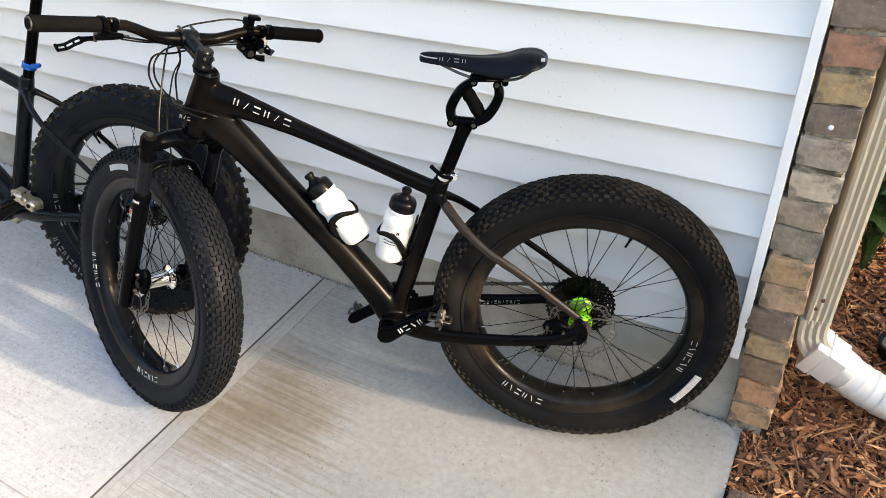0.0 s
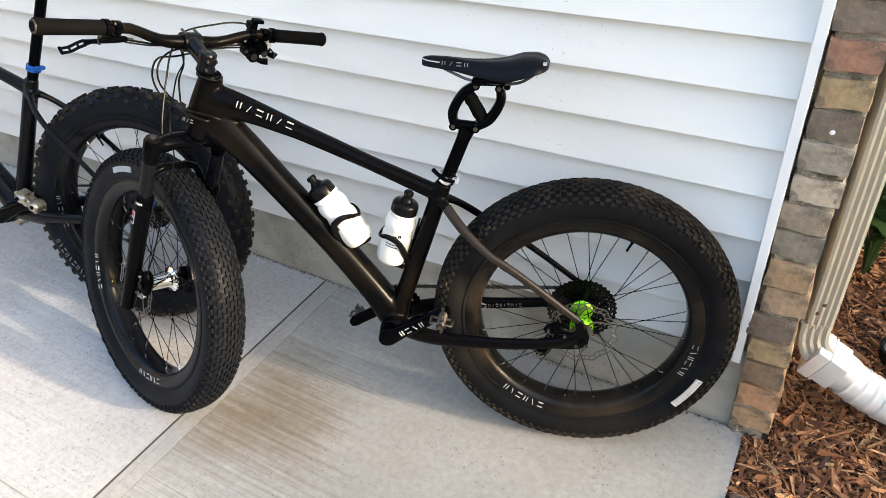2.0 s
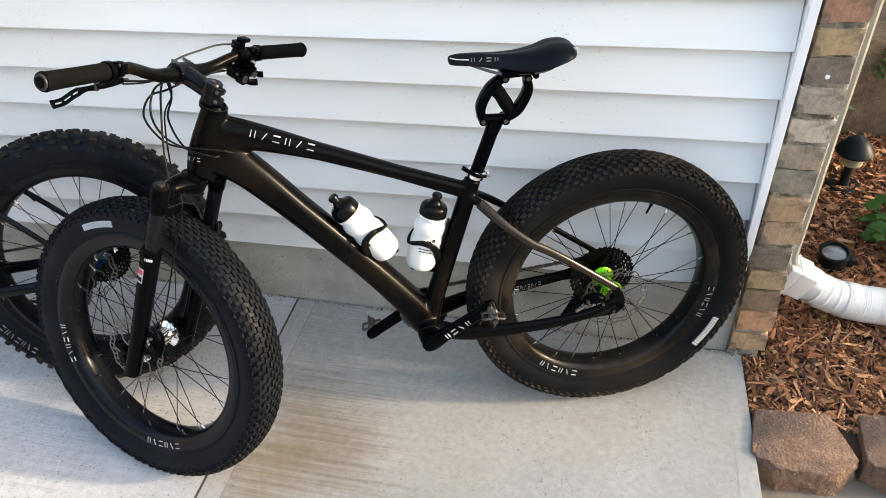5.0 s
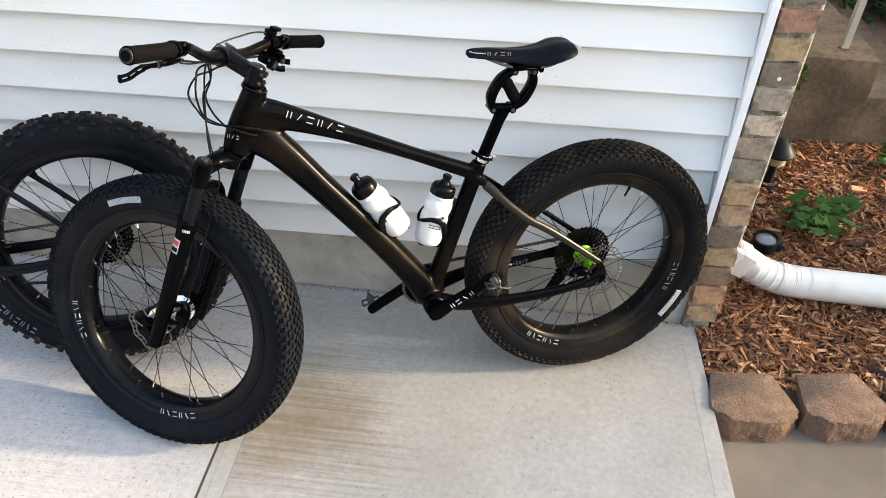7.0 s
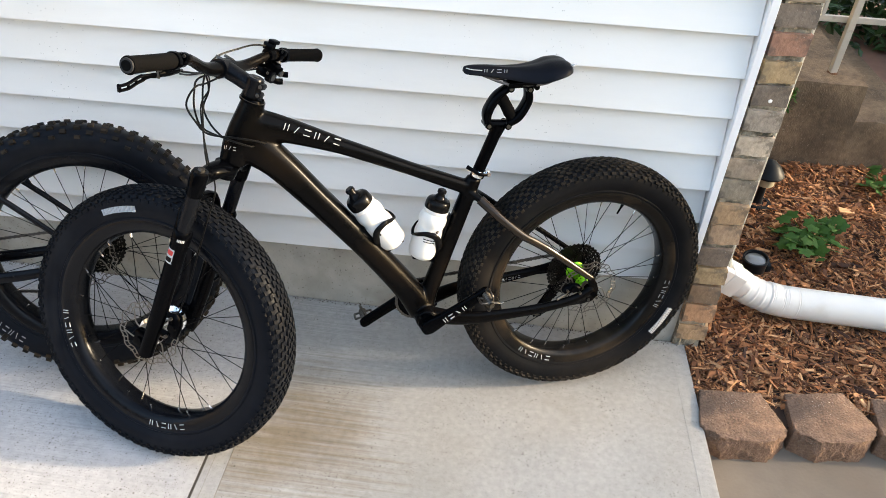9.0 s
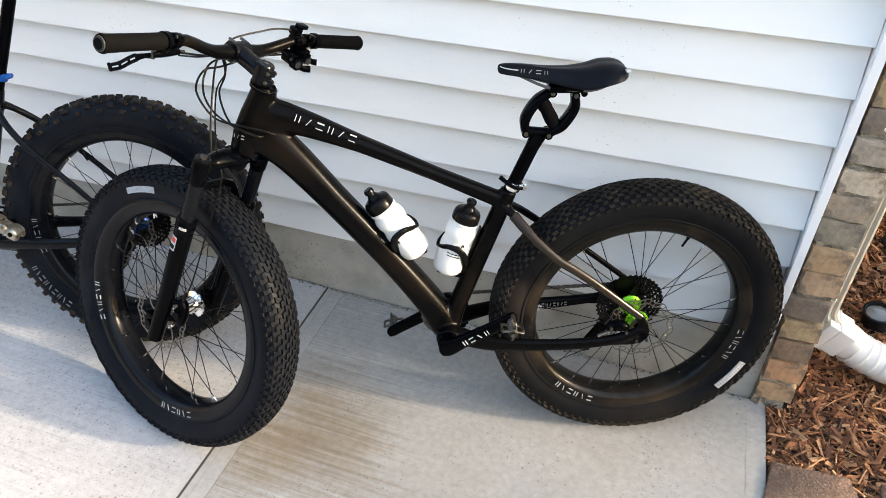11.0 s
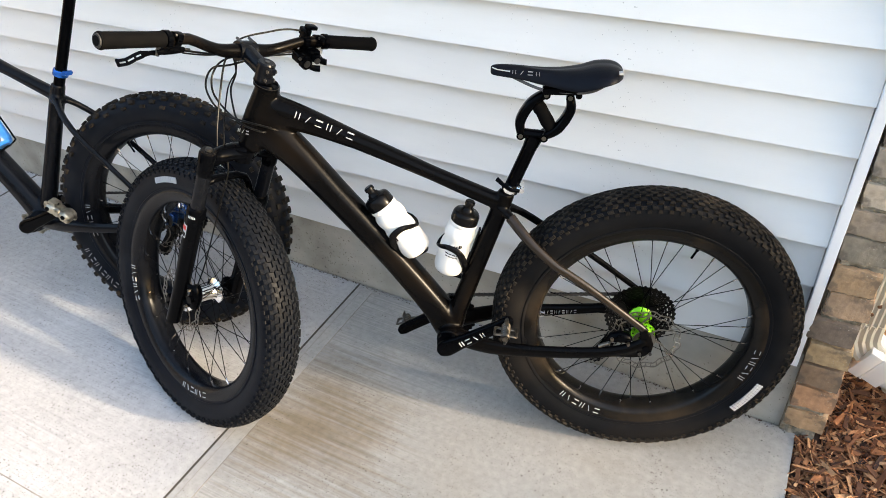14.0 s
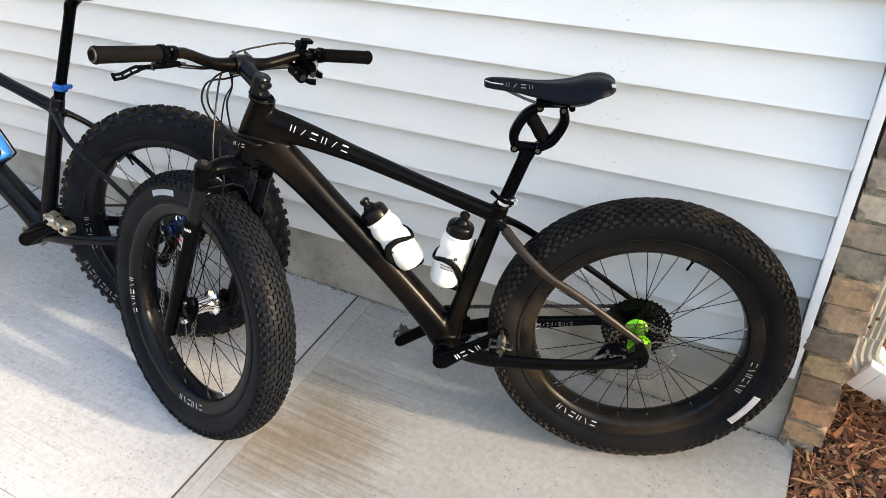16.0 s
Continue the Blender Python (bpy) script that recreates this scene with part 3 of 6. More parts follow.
slab("pavement", JOINT_X + 0.004, SLAB_R, -6.0, 0.006, SLAB, "broom-finished concrete drive slab with brown dirt stains")
slab("pavement", -7.0, JOINT_X - 0.004, -6.0, 0.006, SLAB_CLEAN, "pale broom-finished concrete drive slab with dark pits")


def strip(name, x0, x1, y0, y1, up, material, label, category):
    bm = bmesh.new()
    box(bm, ((x0 + x1) / 2, (y0 + y1) / 2, -0.004), (x1 - x0, y1 - y0, 0.01))
    for v in bm.verts:
        v.co.z += floor_z(v.co.x) + up
    return tagged(part(name, bm, material, smooth=False), label, category, kind="structure")


strip("trim", JOINT_X + 0.004, JOINT_X + 0.062, -5.9, 0.0, -0.0005, BAND_RIGHT, "smooth tooled band beside the joint in the concrete", "concrete band")
strip("trim", JOINT_X - 0.058, JOINT_X - 0.004, -5.9, 0.0, -0.0005, BAND_LEFT, "smooth tooled band beside the joint in the concrete", "concrete band")
strip("trim", SLAB_R - 0.052, SLAB_R - 0.004, -5.9, -0.05, -0.0005, BAND_RIGHT, "smooth tooled band along the slab's edge", "concrete band")
for x, w in ((JOINT_X + 0.0225, 0.0004), (JOINT_X + 0.0630, 0.0010)):
    strip("trim", x - w, x + w, -5.9, -0.02, 0.0001, FAINT, "thin dirty line along a tooled band", "joint")
strip("trim", -2.955, -2.948, -5.9, 0.0, 0.0003, GROOVE, "dark groove across the drive slab", "joint")
strip("trim", -6.9, JOINT_X - 0.068, -1.0572, -1.0548, 0.0003, FAINT, "thin dirty groove across the drive slab", "joint")
strip("trim", JOINT_X - 0.0034, JOINT_X + 0.0034, -6.0, 0.0, -0.0012, GROOVE, "dark dirty groove between two drive slabs", "joint")

bm = bmesh.new()
g = [bm.verts.new(p) for p in ((-400, -400, -0.26), (400, -400, -0.26), (400, 400, -0.26), (-400, 400, -0.26))]
bm.faces.new(g)
tagged(part("ground", bm, GRASS), "lawn reaching far beyond the house", "ground", kind="structure")


def mulch_z(x, y):
    return -0.05 + 0.035 * max(0.0, min(1.0, (y + 0.15) / 1.2)) + 0.012 * noise.noise(Vector((x * 3, y * 3, 0)))


bm = bmesh.new()
vs = {}
for i in range(61):
    for j in range(41):
        x, y = 0.06 + 3.4 * i / 60, -0.30 + 2.3 * j / 40
        vs[i, j] = bm.verts.new((x, y, mulch_z(x, y) - 0.006))
for i in range(60):
    for j in range(40):
        bm.faces.new((vs[i, j], vs[i + 1, j], vs[i + 1, j + 1], vs[i, j + 1]))
tagged(part("ground", bm, SOIL), "dark soil of the planting bed", "soil", kind="structure")


def mulch():
    bm = bmesh.new()
    def chip(x, y, l, w, t, lift):
        e = Euler((rng.gauss(0, 0.5), rng.gauss(0, 0.28), rng.uniform(0, math.pi * 2))).to_matrix().to_4x4()
        m = Matrix.Translation((x, y, mulch_z(x, y) + lift)) @ e
        vs = []
        k = rng.uniform(0.2, 1.0)
        for z in (-t / 2, t / 2):
            for u, v in ((-l / 2, -w / 2 * k), (l / 2 * rng.uniform(0.7, 1), -w / 2), (l / 2, w / 2 * rng.uniform(0.3, 1)), (-l / 2 * rng.uniform(0.6, 1), w / 2)):
                vs.append(bm.verts.new(m @ Vector((u, v, z))))
        for q in ((3, 2, 1, 0), (4, 5, 6, 7), (0, 1, 5, 4), (1, 2, 6, 5), (2, 3, 7, 6), (3, 0, 4, 7)):
            bm.faces.new([vs[i] for i in q])
    for k in range(36000):
        x = 0.085 + 1.75 * rng.random() ** 1.25
        y = rng.uniform(-0.22, 1.32)
        if x < 0.14 and y > -0.01:
            continue
        l = min(0.10, rng.lognormvariate(-3.85, 0.68))
        chip(x, y, l, min(0.016, max(0.0013, l * rng.choice((0.06, 0.09, 0.13, 0.18, 0.26, 0.40)))), rng.uniform(0.001, 0.004), rng.uniform(-0.006, 0.016))
    for x, y, l, w in ((0.30, -0.055, 0.075, 0.024), (0.62, -0.13, 0.06, 0.022), (0.56, 0.22, 0.05, 0.02), (0.36, -0.1, 0.09, 0.014), (0.46, 0.0, 0.05, 0.02), (0.9, 0.9, 0.08, 0.03)):
        chip(x, y, l, w, 0.007, 0.016)
    return tagged(part("mulch", bm, CHIP, smooth=False), "coarse red-brown shredded wood mulch", "mulch", kind="stuff")


mulch()
bm = bmesh.new()
box(bm, (1.9, -1.6, -0.175), (3.62, 2.75, 0.12), bevel=0.004)
tagged(part("pavement", bm, WALKWAY, smooth=False), "tan concrete walk below the edging blocks", "walkway", kind="structure")


def edging_block():
    """A split-faced retaining block: flat top, tapering to the back, front broken into three facets."""
    bm = bmesh.new()
    outline = [(-0.102, 0.0), (0.088, 0.004), (0.131, -0.138), (0.072, -0.186), (-0.062, -0.190), (-0.131, -0.146)]
    n = len(outline)
    rows = []
    for z in (-0.092, -0.080, -0.068, -0.056, -0.044, -0.032, -0.020, -0.010, -0.003, 0.0):
        ring = []
        for i in range(n):
            a, b = Vector(outline[i]), Vector(outline[(i + 1) % n])
            for k in range(18):
                p = a.lerp(b, k / 18)
                c = Vector((0.0, -0.09))
                front = 1.0 if 2 <= i <= 4 else 0.25
                rough = front * (0.007 * noise.noise(Vector((p.x * 26, p.y * 26, z * 30))) + 0.0065 * noise.noise(Vector((p.x * 70, p.y * 70, z * 75))) + 0.004 * noise.noise(Vector((p.x * 160, p.y * 160, z * 160))))
                o = (p - c).normalized() * (rough - (0.004 if z == 0 else 0.0) + (0.004 * front if z < -0.01 else 0.0))
                ring.append(bm.verts.new((p.x + o.x, p.y + o.y, z + 0.0022 * noise.noise(Vector((p.x * 45, p.y * 45, 3))))))
        rows.append(ring)
    m = len(rows[0])
    for a, b in zip(rows, rows[1:]):
        for i in range(m):
            bm.faces.new((a[i], a[(i + 1) % m], b[(i + 1) % m], b[i]))
    bm.faces.new(rows[0][::-1]), bm.faces.new(rows[-1])
    ob = part("edging_block", bm, BLOCK, smooth=True)
    return tagged(ob, "red-brown split-faced concrete edging block on the walk", "edging block", "edging blocks")


first = edging_block()
first.location, first.rotation_euler = (0.190, -0.203, -0.026), (0, 0, 0.03)
for k, (x, y, a) in enumerate(((0.456, -0.172, 0.13), (0.727, -0.158, 0.08), (1.005, -0.175, 0.02), (1.275, -0.175, 0.04))):
    copy_thing(first, Matrix.Translation((x, y, -0.027 - 0.001 * k)) @ Euler((0, 0, a)).to_matrix().to_4x4())

# ---- steps of the stoop ----
def rough_block(name, lo, hi, label, cuts=14):
    bm = bmesh.new()
    box(bm, [(a + b) / 2 for a, b in zip(lo, hi)], [b - a for a, b in zip(lo, hi)])
    bmesh.ops.subdivide_edges(bm, edges=bm.edges[:], cuts=cuts, use_grid_fill=True)
    for v in bm.verts:
        at_top = abs(v.co.z - hi[2]) < 1e-4
        at_front = abs(v.co.y - lo[1]) < 1e-4
        if at_top and at_front:
            v.co += Vector((0, 0.008, -0.008))
        v.co += Vector((noise.noise(v.co * 14), noise.noise(v.co * 14 + V(5, 0, 0)), noise.noise(v.co * 14 + V(0, 5, 0)))) * 0.006
    return tagged(part(name, bm, STOOP, smooth=True), label, "steps", "entrance steps", "structure")


rough_block("stairs", (0.14, 1.30, -0.3), (0.985, 2.9, 0.40), "weathered brown concrete stoop beside the mulch bed")
rough_block("stairs", (0.94, 1.312, -0.3), (1.30, 2.9, 0.228), "lower weathered brown concrete step")
RAIL_M = Matrix.Translation((0.862, 1.42, 0.40))
rail = thing("hand_railing", RAIL_M, "cream-painted iron hand railing with chipped rusty paint on the stoop", "railing")
bm = bmesh.new()
box(bm, (0, 0, 0.45), (0.030, 0.030, 0.90), bevel=0.003)
part("post", bm, RAIL, rail, smooth=False)
bm = bmesh.new()
tube(bm, [V(0, 0, -0.003), V(0, 0, 0.004)], [0.028, 0.020], 14, ref=(1, 0, 0))
part("base_plate", bm, RUST, rail, "rusty foot of the post", smooth=False)
bm = bmesh.new()
box(bm, (0.30, 0.028, 0.232), (1.5, 0.02, 0.026), bevel=0.002)
part("lower_rail", bm, RAIL, rail, smooth=False)
bm = bmesh.new()
box(bm, (0.30, 0.0, 0.905), (1.55, 0.04, 0.03), bevel=0.004)
part("top_rail", bm, RAIL, rail, smooth=False)
for k in range(10):
    if k != 3:
        bm = bmesh.new()
        box(bm, (-0.42 + 0.15 * k, 0.028, 0.56), (0.016, 0.014, 0.66), bevel=0.001)
        part("baluster", bm, RAIL, rail, smooth=False)

bm = bmesh.new()
box(bm, (3.0, 2.6, 0.05), (3.2, 2.4, 0.1))
tagged(part("pavement", bm, REDGROUND, smooth=False), "red-brown paving beyond the steps", "paving", kind="structure")


def leaf_mass(name, lo, hi, count, size, material, label, category, kind="", seed=1, gap=-0.22):
    """Many small pointed leaves in an uneven mass."""
    r = random.Random(seed)
    bm = bmesh.new()
    c = [(a + b) / 2 for a, b in zip(lo, hi)]
    for k in range(count):
        p = Vector([r.uniform(a, b) for a, b in zip(lo, hi)])
        if noise.noise(p * 3.1) < gap:
            continue
        l = size * r.uniform(0.6, 1.3)
        e = Euler((r.uniform(-1.2, 0.6), r.uniform(-0.8, 0.8), r.uniform(0, 6.28))).to_matrix()
        pts = [(0, 0, 0), (l * 0.22, l * 0.35, l * 0.05), (0, l, -l * 0.15), (-l * 0.22, l * 0.35, l * 0.05)]
        v = [bm.verts.new(p + e @ Vector(q)) for q in pts]
        bm.faces.new((v[0], v[1], v[2]))
        bm.faces.new((v[0], v[2], v[3]))
    return tagged(part(name, bm, material, smooth=False), label, category, kind=kind)


hedge = leaf_mass("hedge", (0.7, 2.5, 0.02), (3.6, 3.3, 1.5), 17000, 0.10, HEDGE, "dense dark green hedge behind the railing", "hedge", seed=3)


def plant(x, y, count, spread_r, height, seed, label, leaf=0.030, material=None):
    """A low clump: thin stems from one foot, each with a five-lobed leaf."""
    r = random.Random(seed)
    z0 = mulch_z(x, y)
    root = thing("plant", Matrix.Translation((x, y, z0)), label, "plant", "weeds in the mulch")
    for k in range(count):
        bm = bmesh.new()
        a, d = r.uniform(0, 6.28), spread_r * math.sqrt(r.random())
        tip = V(math.cos(a) * d, math.sin(a) * d, height * r.uniform(0.45, 1.0))
        tube(bm, smooth_path([V(0, 0, -0.01), V(tip.x * 0.4, tip.y * 0.4, tip.z * 0.7), tip], 3), 0.0016, 5)
        e = Matrix.Translation(tip) @ Euler((r.uniform(-0.5, 0.5), r.uniform(-0.5, 0.5), r.uniform(0, 6.28))).to_matrix().to_4x4()
        s = r.uniform(0.75, 1.2) * leaf
        c = bm.verts.new(e @ V(0, 0, 0))
        rim = []
        for q in range(15):
            b = 2 * math.pi * q / 15
            rad = s * (1.0 if q % 3 == 0 else 0.62 if q % 3 == 1 else 0.80)
            rim.append(bm.verts.new(e @ V(math.cos(b) * rad, math.sin(b) * rad, -0.10 * rad)))
        for q in range(15):
            bm.faces.new((c, rim[q], rim[(q + 1) % 15]))
        part("leaf", bm, material or LEAF, root)
    return root


plant(0.635, 0.60, 44, 0.150, 0.10, 5, "low green weed with lobed leaves growing in the mulch", 0.030)
plant(0.76, 0.70, 9, 0.055, 0.09, 8, "low green weed with lobed leaves growing in the mulch")
plant(1.10, 1.10, 20, 0.10, 0.08, 6, "low green weed with lobed leaves near the steps")
leaf_mass("fern", (0.655, 1.274, 0.262), (0.800, 1.297, 0.372), 520, 0.020, LEAF, "small green moss and fern on the stoop's face under its edge", "fern", seed=21, gap=-0.15)
plant(0.320, 1.03, 90, 0.115, 0.46, 9, "leafy dark green plant growing behind the downspout", 0.048, HEDGE)
plant(0.290, 0.83, 80, 0.105, 0.42, 14, "leafy dark green plant beside the brick corner", 0.050, HEDGE)

# ---- downspout and drain ----
spout = thing("downspout", Matrix.Translation((0.166, 0.212, 0.0)), "cream-painted corrugated metal downspout at the brick corner", "downspout")


def ribbed_ring(c, x, y, w, d):
    """A rectangular section with pleated faces."""
    out = []
    for sx, sy, ex, ey in ((-1, -1, 1, -1), (1, -1, 1, 1), (1, 1, -1, 1), (-1, 1, -1, -1)):
        for k in range(8):
            t = k / 8
            u, v = sx + (ex - sx) * t, sy + (ey - sy) * t
            g = 0.0028 * (1 if k % 2 else -1) * (1 if 0 < k < 8 else 0)
            nx, ny = (0, sy) if sy == ey else (sx, 0)
            out.append(c + x * (u * w / 2 + nx * g) + y * (v * d / 2 + ny * g))
    return out


def ribbed_tube(bm, pts, w=0.060, d=0.076):
    rings = []
    for i, p in enumerate(pts):
        t = (pts[min(i + 1, len(pts) - 1)] - pts[max(0, i - 1)]).normalized()
        x = V(0.97, 0.25, 0)
        x = (x - t * t.dot(x)).normalized()
        rings.append([bm.verts.new(q) for q in ribbed_ring(p, x, t.cross(x), w, d)])
    for a, b in zip(rings, rings[1:]):
        for k in range(len(a)):
            bm.faces.new((a[k], a[(k + 1) % len(a)], b[(k + 1) % len(b)], b[k]))
    bm.faces.new(rings[0][::-1]), bm.faces.new(rings[-1])


bm = bmesh.new()
ribbed_tube(bm, [V(0, 0, 2.55), V(0, 0, 1.5), V(0, 0, 0.8), V(0, 0, 0.235)])
part("pipe", bm, SPOUT, spout, smooth=False)
bm = bmesh.new()
ribbed_tube(bm, [V(-0.006, 0, 0.245), V(-0.006, 0, 0.215), V(-0.003, 0, 0.185), V(0.008, -0.001, 0.155), V(0.030, -0.002, 0.128)], 0.070, 0.082)
part("elbow", bm, SPOUT, spout, "crimped elbow", smooth=False)
for z, x in ((0.315, 0.004), (0.285, -0.006)):
    bm = bmesh.new()
    tube(bm, [V(x, -0.0425, z), V(x, -0.0345, z)], 0.0052, 8)
    part("screw", bm, RUST, spout, "rusty screw")

drain = thing("drain_pipe", Matrix.Translation((0.235, 0.205, 0.0)), "white flexible corrugated drain pipe lying on the mulch", "drain pipe")
bm = bmesh.new()
DIR = V(0.88, -0.05, -0.40).normalized()
SIDE = V(0.06, 1, 0).normalized()
am = frame_of(V(-0.038, -0.002, 0.126), DIR, SIDE - DIR * DIR.dot(SIDE), DIR.cross(SIDE))
# collar that grips the spout, a gap, then the square body narrowing to a round neck
box(bm, (-0.006, 0, 0), (0.034, 0.104, 0.094), am, bevel=0.006)
box(bm, (0.034, 0, 0), (0.060, 0.094, 0.088), am, bevel=0.005)
box(bm, (0.016, 0, 0), (0.006, 0.098, 0.092), am, bevel=0.002)
rings = []
for u, w, sq in ((0.060, 0.046, 0.45), (0.080, 0.0475, 0.62), (0.096, 0.050, 1.0)):
    ring = []
    for k in range(24):
        a = 2 * math.pi * k / 24
        ca, sa = math.cos(a), math.sin(a)
        ring.append(bm.verts.new(am @ V(u, math.copysign(abs(ca) ** sq, ca) * w, math.copysign(abs(sa) ** sq, sa) * w * 0.95)))
    rings.append(ring)
for a, b in zip(rings, rings[1:]):
    for k in range(24):
        bm.faces.new((a[k], a[(k + 1) % 24], b[(k + 1) % 24], b[k]))
bm.faces.new(rings[0][::-1]), bm.faces.new(rings[-1])
part("adapter", bm, PLASTIC, drain, "white square drain adapter", smooth=True)
bm = bmesh.new()
way = smooth_path([V(0.042, -0.006, 0.082), V(0.09, -0.009, 0.060), V(0.15, -0.011, 0.044), V(0.24, -0.012, 0.034), V(0.56, -0.02, 0.026), V(1.0, -0.06, 0.022), V(1.5, -0.12, 0.020)], 60)
line, gone = [way[0]], 0.0
for a, b in zip(way, way[1:]):
    gone += (b - a).length
    if gone >= 0.0030:
        line.append(b)
        gone = 0.0
# plain bands where it is pushed on, then fine even corrugations, with a coupling further on
rads = []
for i, p in enumerate(line):
    if i < 26:
        rads.append(0.0545 if i % 9 < 2 else 0.0525)
    elif 112 < i < 124:
        rads.append(0.0585)
    else:
        rads.append(0.0560 + (0.0006 if i % 2 else -0.0006))
tube(bm, line, [(r, r) for r in rads], 24, ref=(0, 0, 1))
part("pipe", bm, PLASTIC, drain, smooth=True)

# ---- garden lamps ----
lamp = thing("path_light", Matrix.Translation((0.53, 0.915, mulch_z(0.53, 0.915))) @ Matrix.Scale(0.84, 4), "black plastic garden path light with a tiered cap", "path light")
def turned(name, prof, material, parent, label="", seg=28):
    bm = bmesh.new()
    lathe(bm, [(r, -z) for r, z in prof], seg, closed=False, m=Matrix.Rotation(radians(-90), 4, "X"))
    bmesh.ops.holes_fill(bm, edges=bm.edges[:], sides=0)
    return part(name, bm, material, parent, label)
turned("base", [(0.066, -0.012), (0.072, -0.004), (0.073, 0.010), (0.066, 0.020), (0.050, 0.021), (0.044, 0.012), (0.024, 0.014), (0.020, 0.040)], LAMP_BLACK, lamp, "wide black ring foot")
turned("post", [(0.020, 0.036), (0.019, 0.105), (0.026, 0.118), (0.034, 0.126)], LAMP_BLACK, lamp)
turned("lens", [(0.036, 0.124), (0.046, 0.128), (0.052, 0.185)], LAMP_LENS, lamp, "clouded cream lens")
turned("cap", [(0.076, 0.180), (0.080, 0.190), (0.074, 0.202), (0.048, 0.236), (0.020, 0.258), (0.0, 0.262)], LAMP_BLACK, lamp, "black cone cap")

up = thing("spotlight", Matrix.Translation((0.408, 0.455, mulch_z(0.408, 0.455))) @ Euler((radians(5), radians(-5), 0)).to_matrix().to_4x4(),
           "black round garden spotlight with a clouded glass face", "spotlight")
turned("body", [(0.034, -0.02), (0.042, 0.0), (0.046, 0.058), (0.048, 0.066), (0.042, 0.068), (0.040, 0.058)], LAMP_BLACK, up)
turned("glass", [(0.0402, 0.057), (0.03, 0.060), (0.0, 0.062)], GLASS, up, "clouded glass lens")
bm = bmesh.new()
box(bm, (0.052, 0, 0.02), (0.02, 0.03, 0.035), bevel=0.004)
part("bracket", bm, LAMP_BLACK, up)

# ---- unseen leaf screens and walls, added round the drive to shape the light ----
# assumed foliage: placed and spaced only to block or break up the low sun
leaf_mass("hedge", (3.5, 0.30, -0.26), (4.7, 1.06, 3.0), 19000, 0.13, HEDGE, "added unseen leaf screen that shades the mulch bed", "hedge", seed=11, gap=-0.6)
leaf_mass("shrub", (3.9, -3.2, -0.26), (4.6, 0.20, 1.7), 3300, 0.13, HEDGE, "added unseen thin leaf screen that dapples the drive", "shrub", seed=13)
leaf_mass("shrub", (3.6, 1.60, 0.10), (4.3, 2.75, 2.5), 8000, 0.13, HEDGE, "added unseen dense leaf screen that shades the steps", "shrub", seed=17, gap=-0.5)
# invented walls that hide the low sky and darken reflections in the bicycles
bm = bmesh.new()
box(bm, (0, -9.0, 1.7), (30, 0.3, 4.0))
tagged(part("wall_neighbour", bm, CREAM, smooth=False), "added unseen wall that blocks low sky across the drive", "wall", kind="structure")
bm = bmesh.new()
box(bm, (-11.0, -3.5, 2.0), (0.3, 12.0, 4.5))
tagged(part("wall_garage", bm, CREAM, smooth=False), "added unseen wall that blocks low sky beyond the drive", "wall", kind="structure")

# ---- bicycles ----
# local axes: x ahead, y to the rider's left, z up, from the rear axle
R_BEAD, R_RIM = 0.287, 0.248


def strokes(k, t, thin):
    """Plain strokes of one mark in a unit cell: thick hollow boxes, or by turns an upright, a leaning and a pair of lying bars."""
    if thin > 0.2:
        return [[(0, -0.5), (t, -0.5), (t, 0.5), (0, 0.5)], [(1 - t, -0.5), (1, -0.5), (1, 0.5), (1 - t, 0.5)],
                [(t, 0.5 - thin), (1 - t, 0.5 - thin), (1 - t, 0.5), (t, 0.5)], [(t, -0.5), (1 - t, -0.5), (1 - t, -0.5 + thin), (t, -0.5 + thin)]]
    if k % 3 == 0:
        return [[(0.1, -0.5), (0.1 + t, -0.5), (0.1 + t, 0.5), (0.1, 0.5)], [(0.62, -0.5), (0.62 + t, -0.5), (0.62 + t, 0.5), (0.62, 0.5)]]
    if k % 3 == 1:
        return [[(0.12, -0.5), (0.12 + t, -0.5), (0.55 + t, 0.5), (0.55, 0.5)]]
    return [[(0, v), (0.9, v), (0.9, v + thin), (0, v + thin)] for v in (-0.5, 0.5 - thin)]


def lettering(parent, name, r, y, a0, a1, h, count, material, slope=0.0, thin=0.115):
    """A run of plain thin bars on the side of a wheel, from angle a0 to a1, in place of a maker's mark."""
    bm = bmesh.new()

    for k in range(count):
        lo, hi = (a0 + (a1 - a0) * (k + f) / count for f in (0.10, 0.84))
        for i, quad in enumerate(strokes(k, min(0.38, thin * h / (r * abs(radians(hi - lo)))), thin)):
            rings = []
            for d in (0.0, 0.003):
                ring = []
                for u, v in quad:
                    a, rad = radians(lo + (hi - lo) * u), r + h * v
                    ring.append(bm.verts.new((rad * math.cos(a), y + slope * (rad - r) - d - 0.0002 * i, rad * math.sin(a))))
                rings.append(ring)
            bm.faces.new(rings[0]), bm.faces.new(rings[1][::-1])
            for q in range(4):
                bm.faces.new((rings[0][q], rings[1][q], rings[1][(q + 1) % 4], rings[0][(q + 1) % 4]))
    return part(name, bm, material, parent, smooth=False)


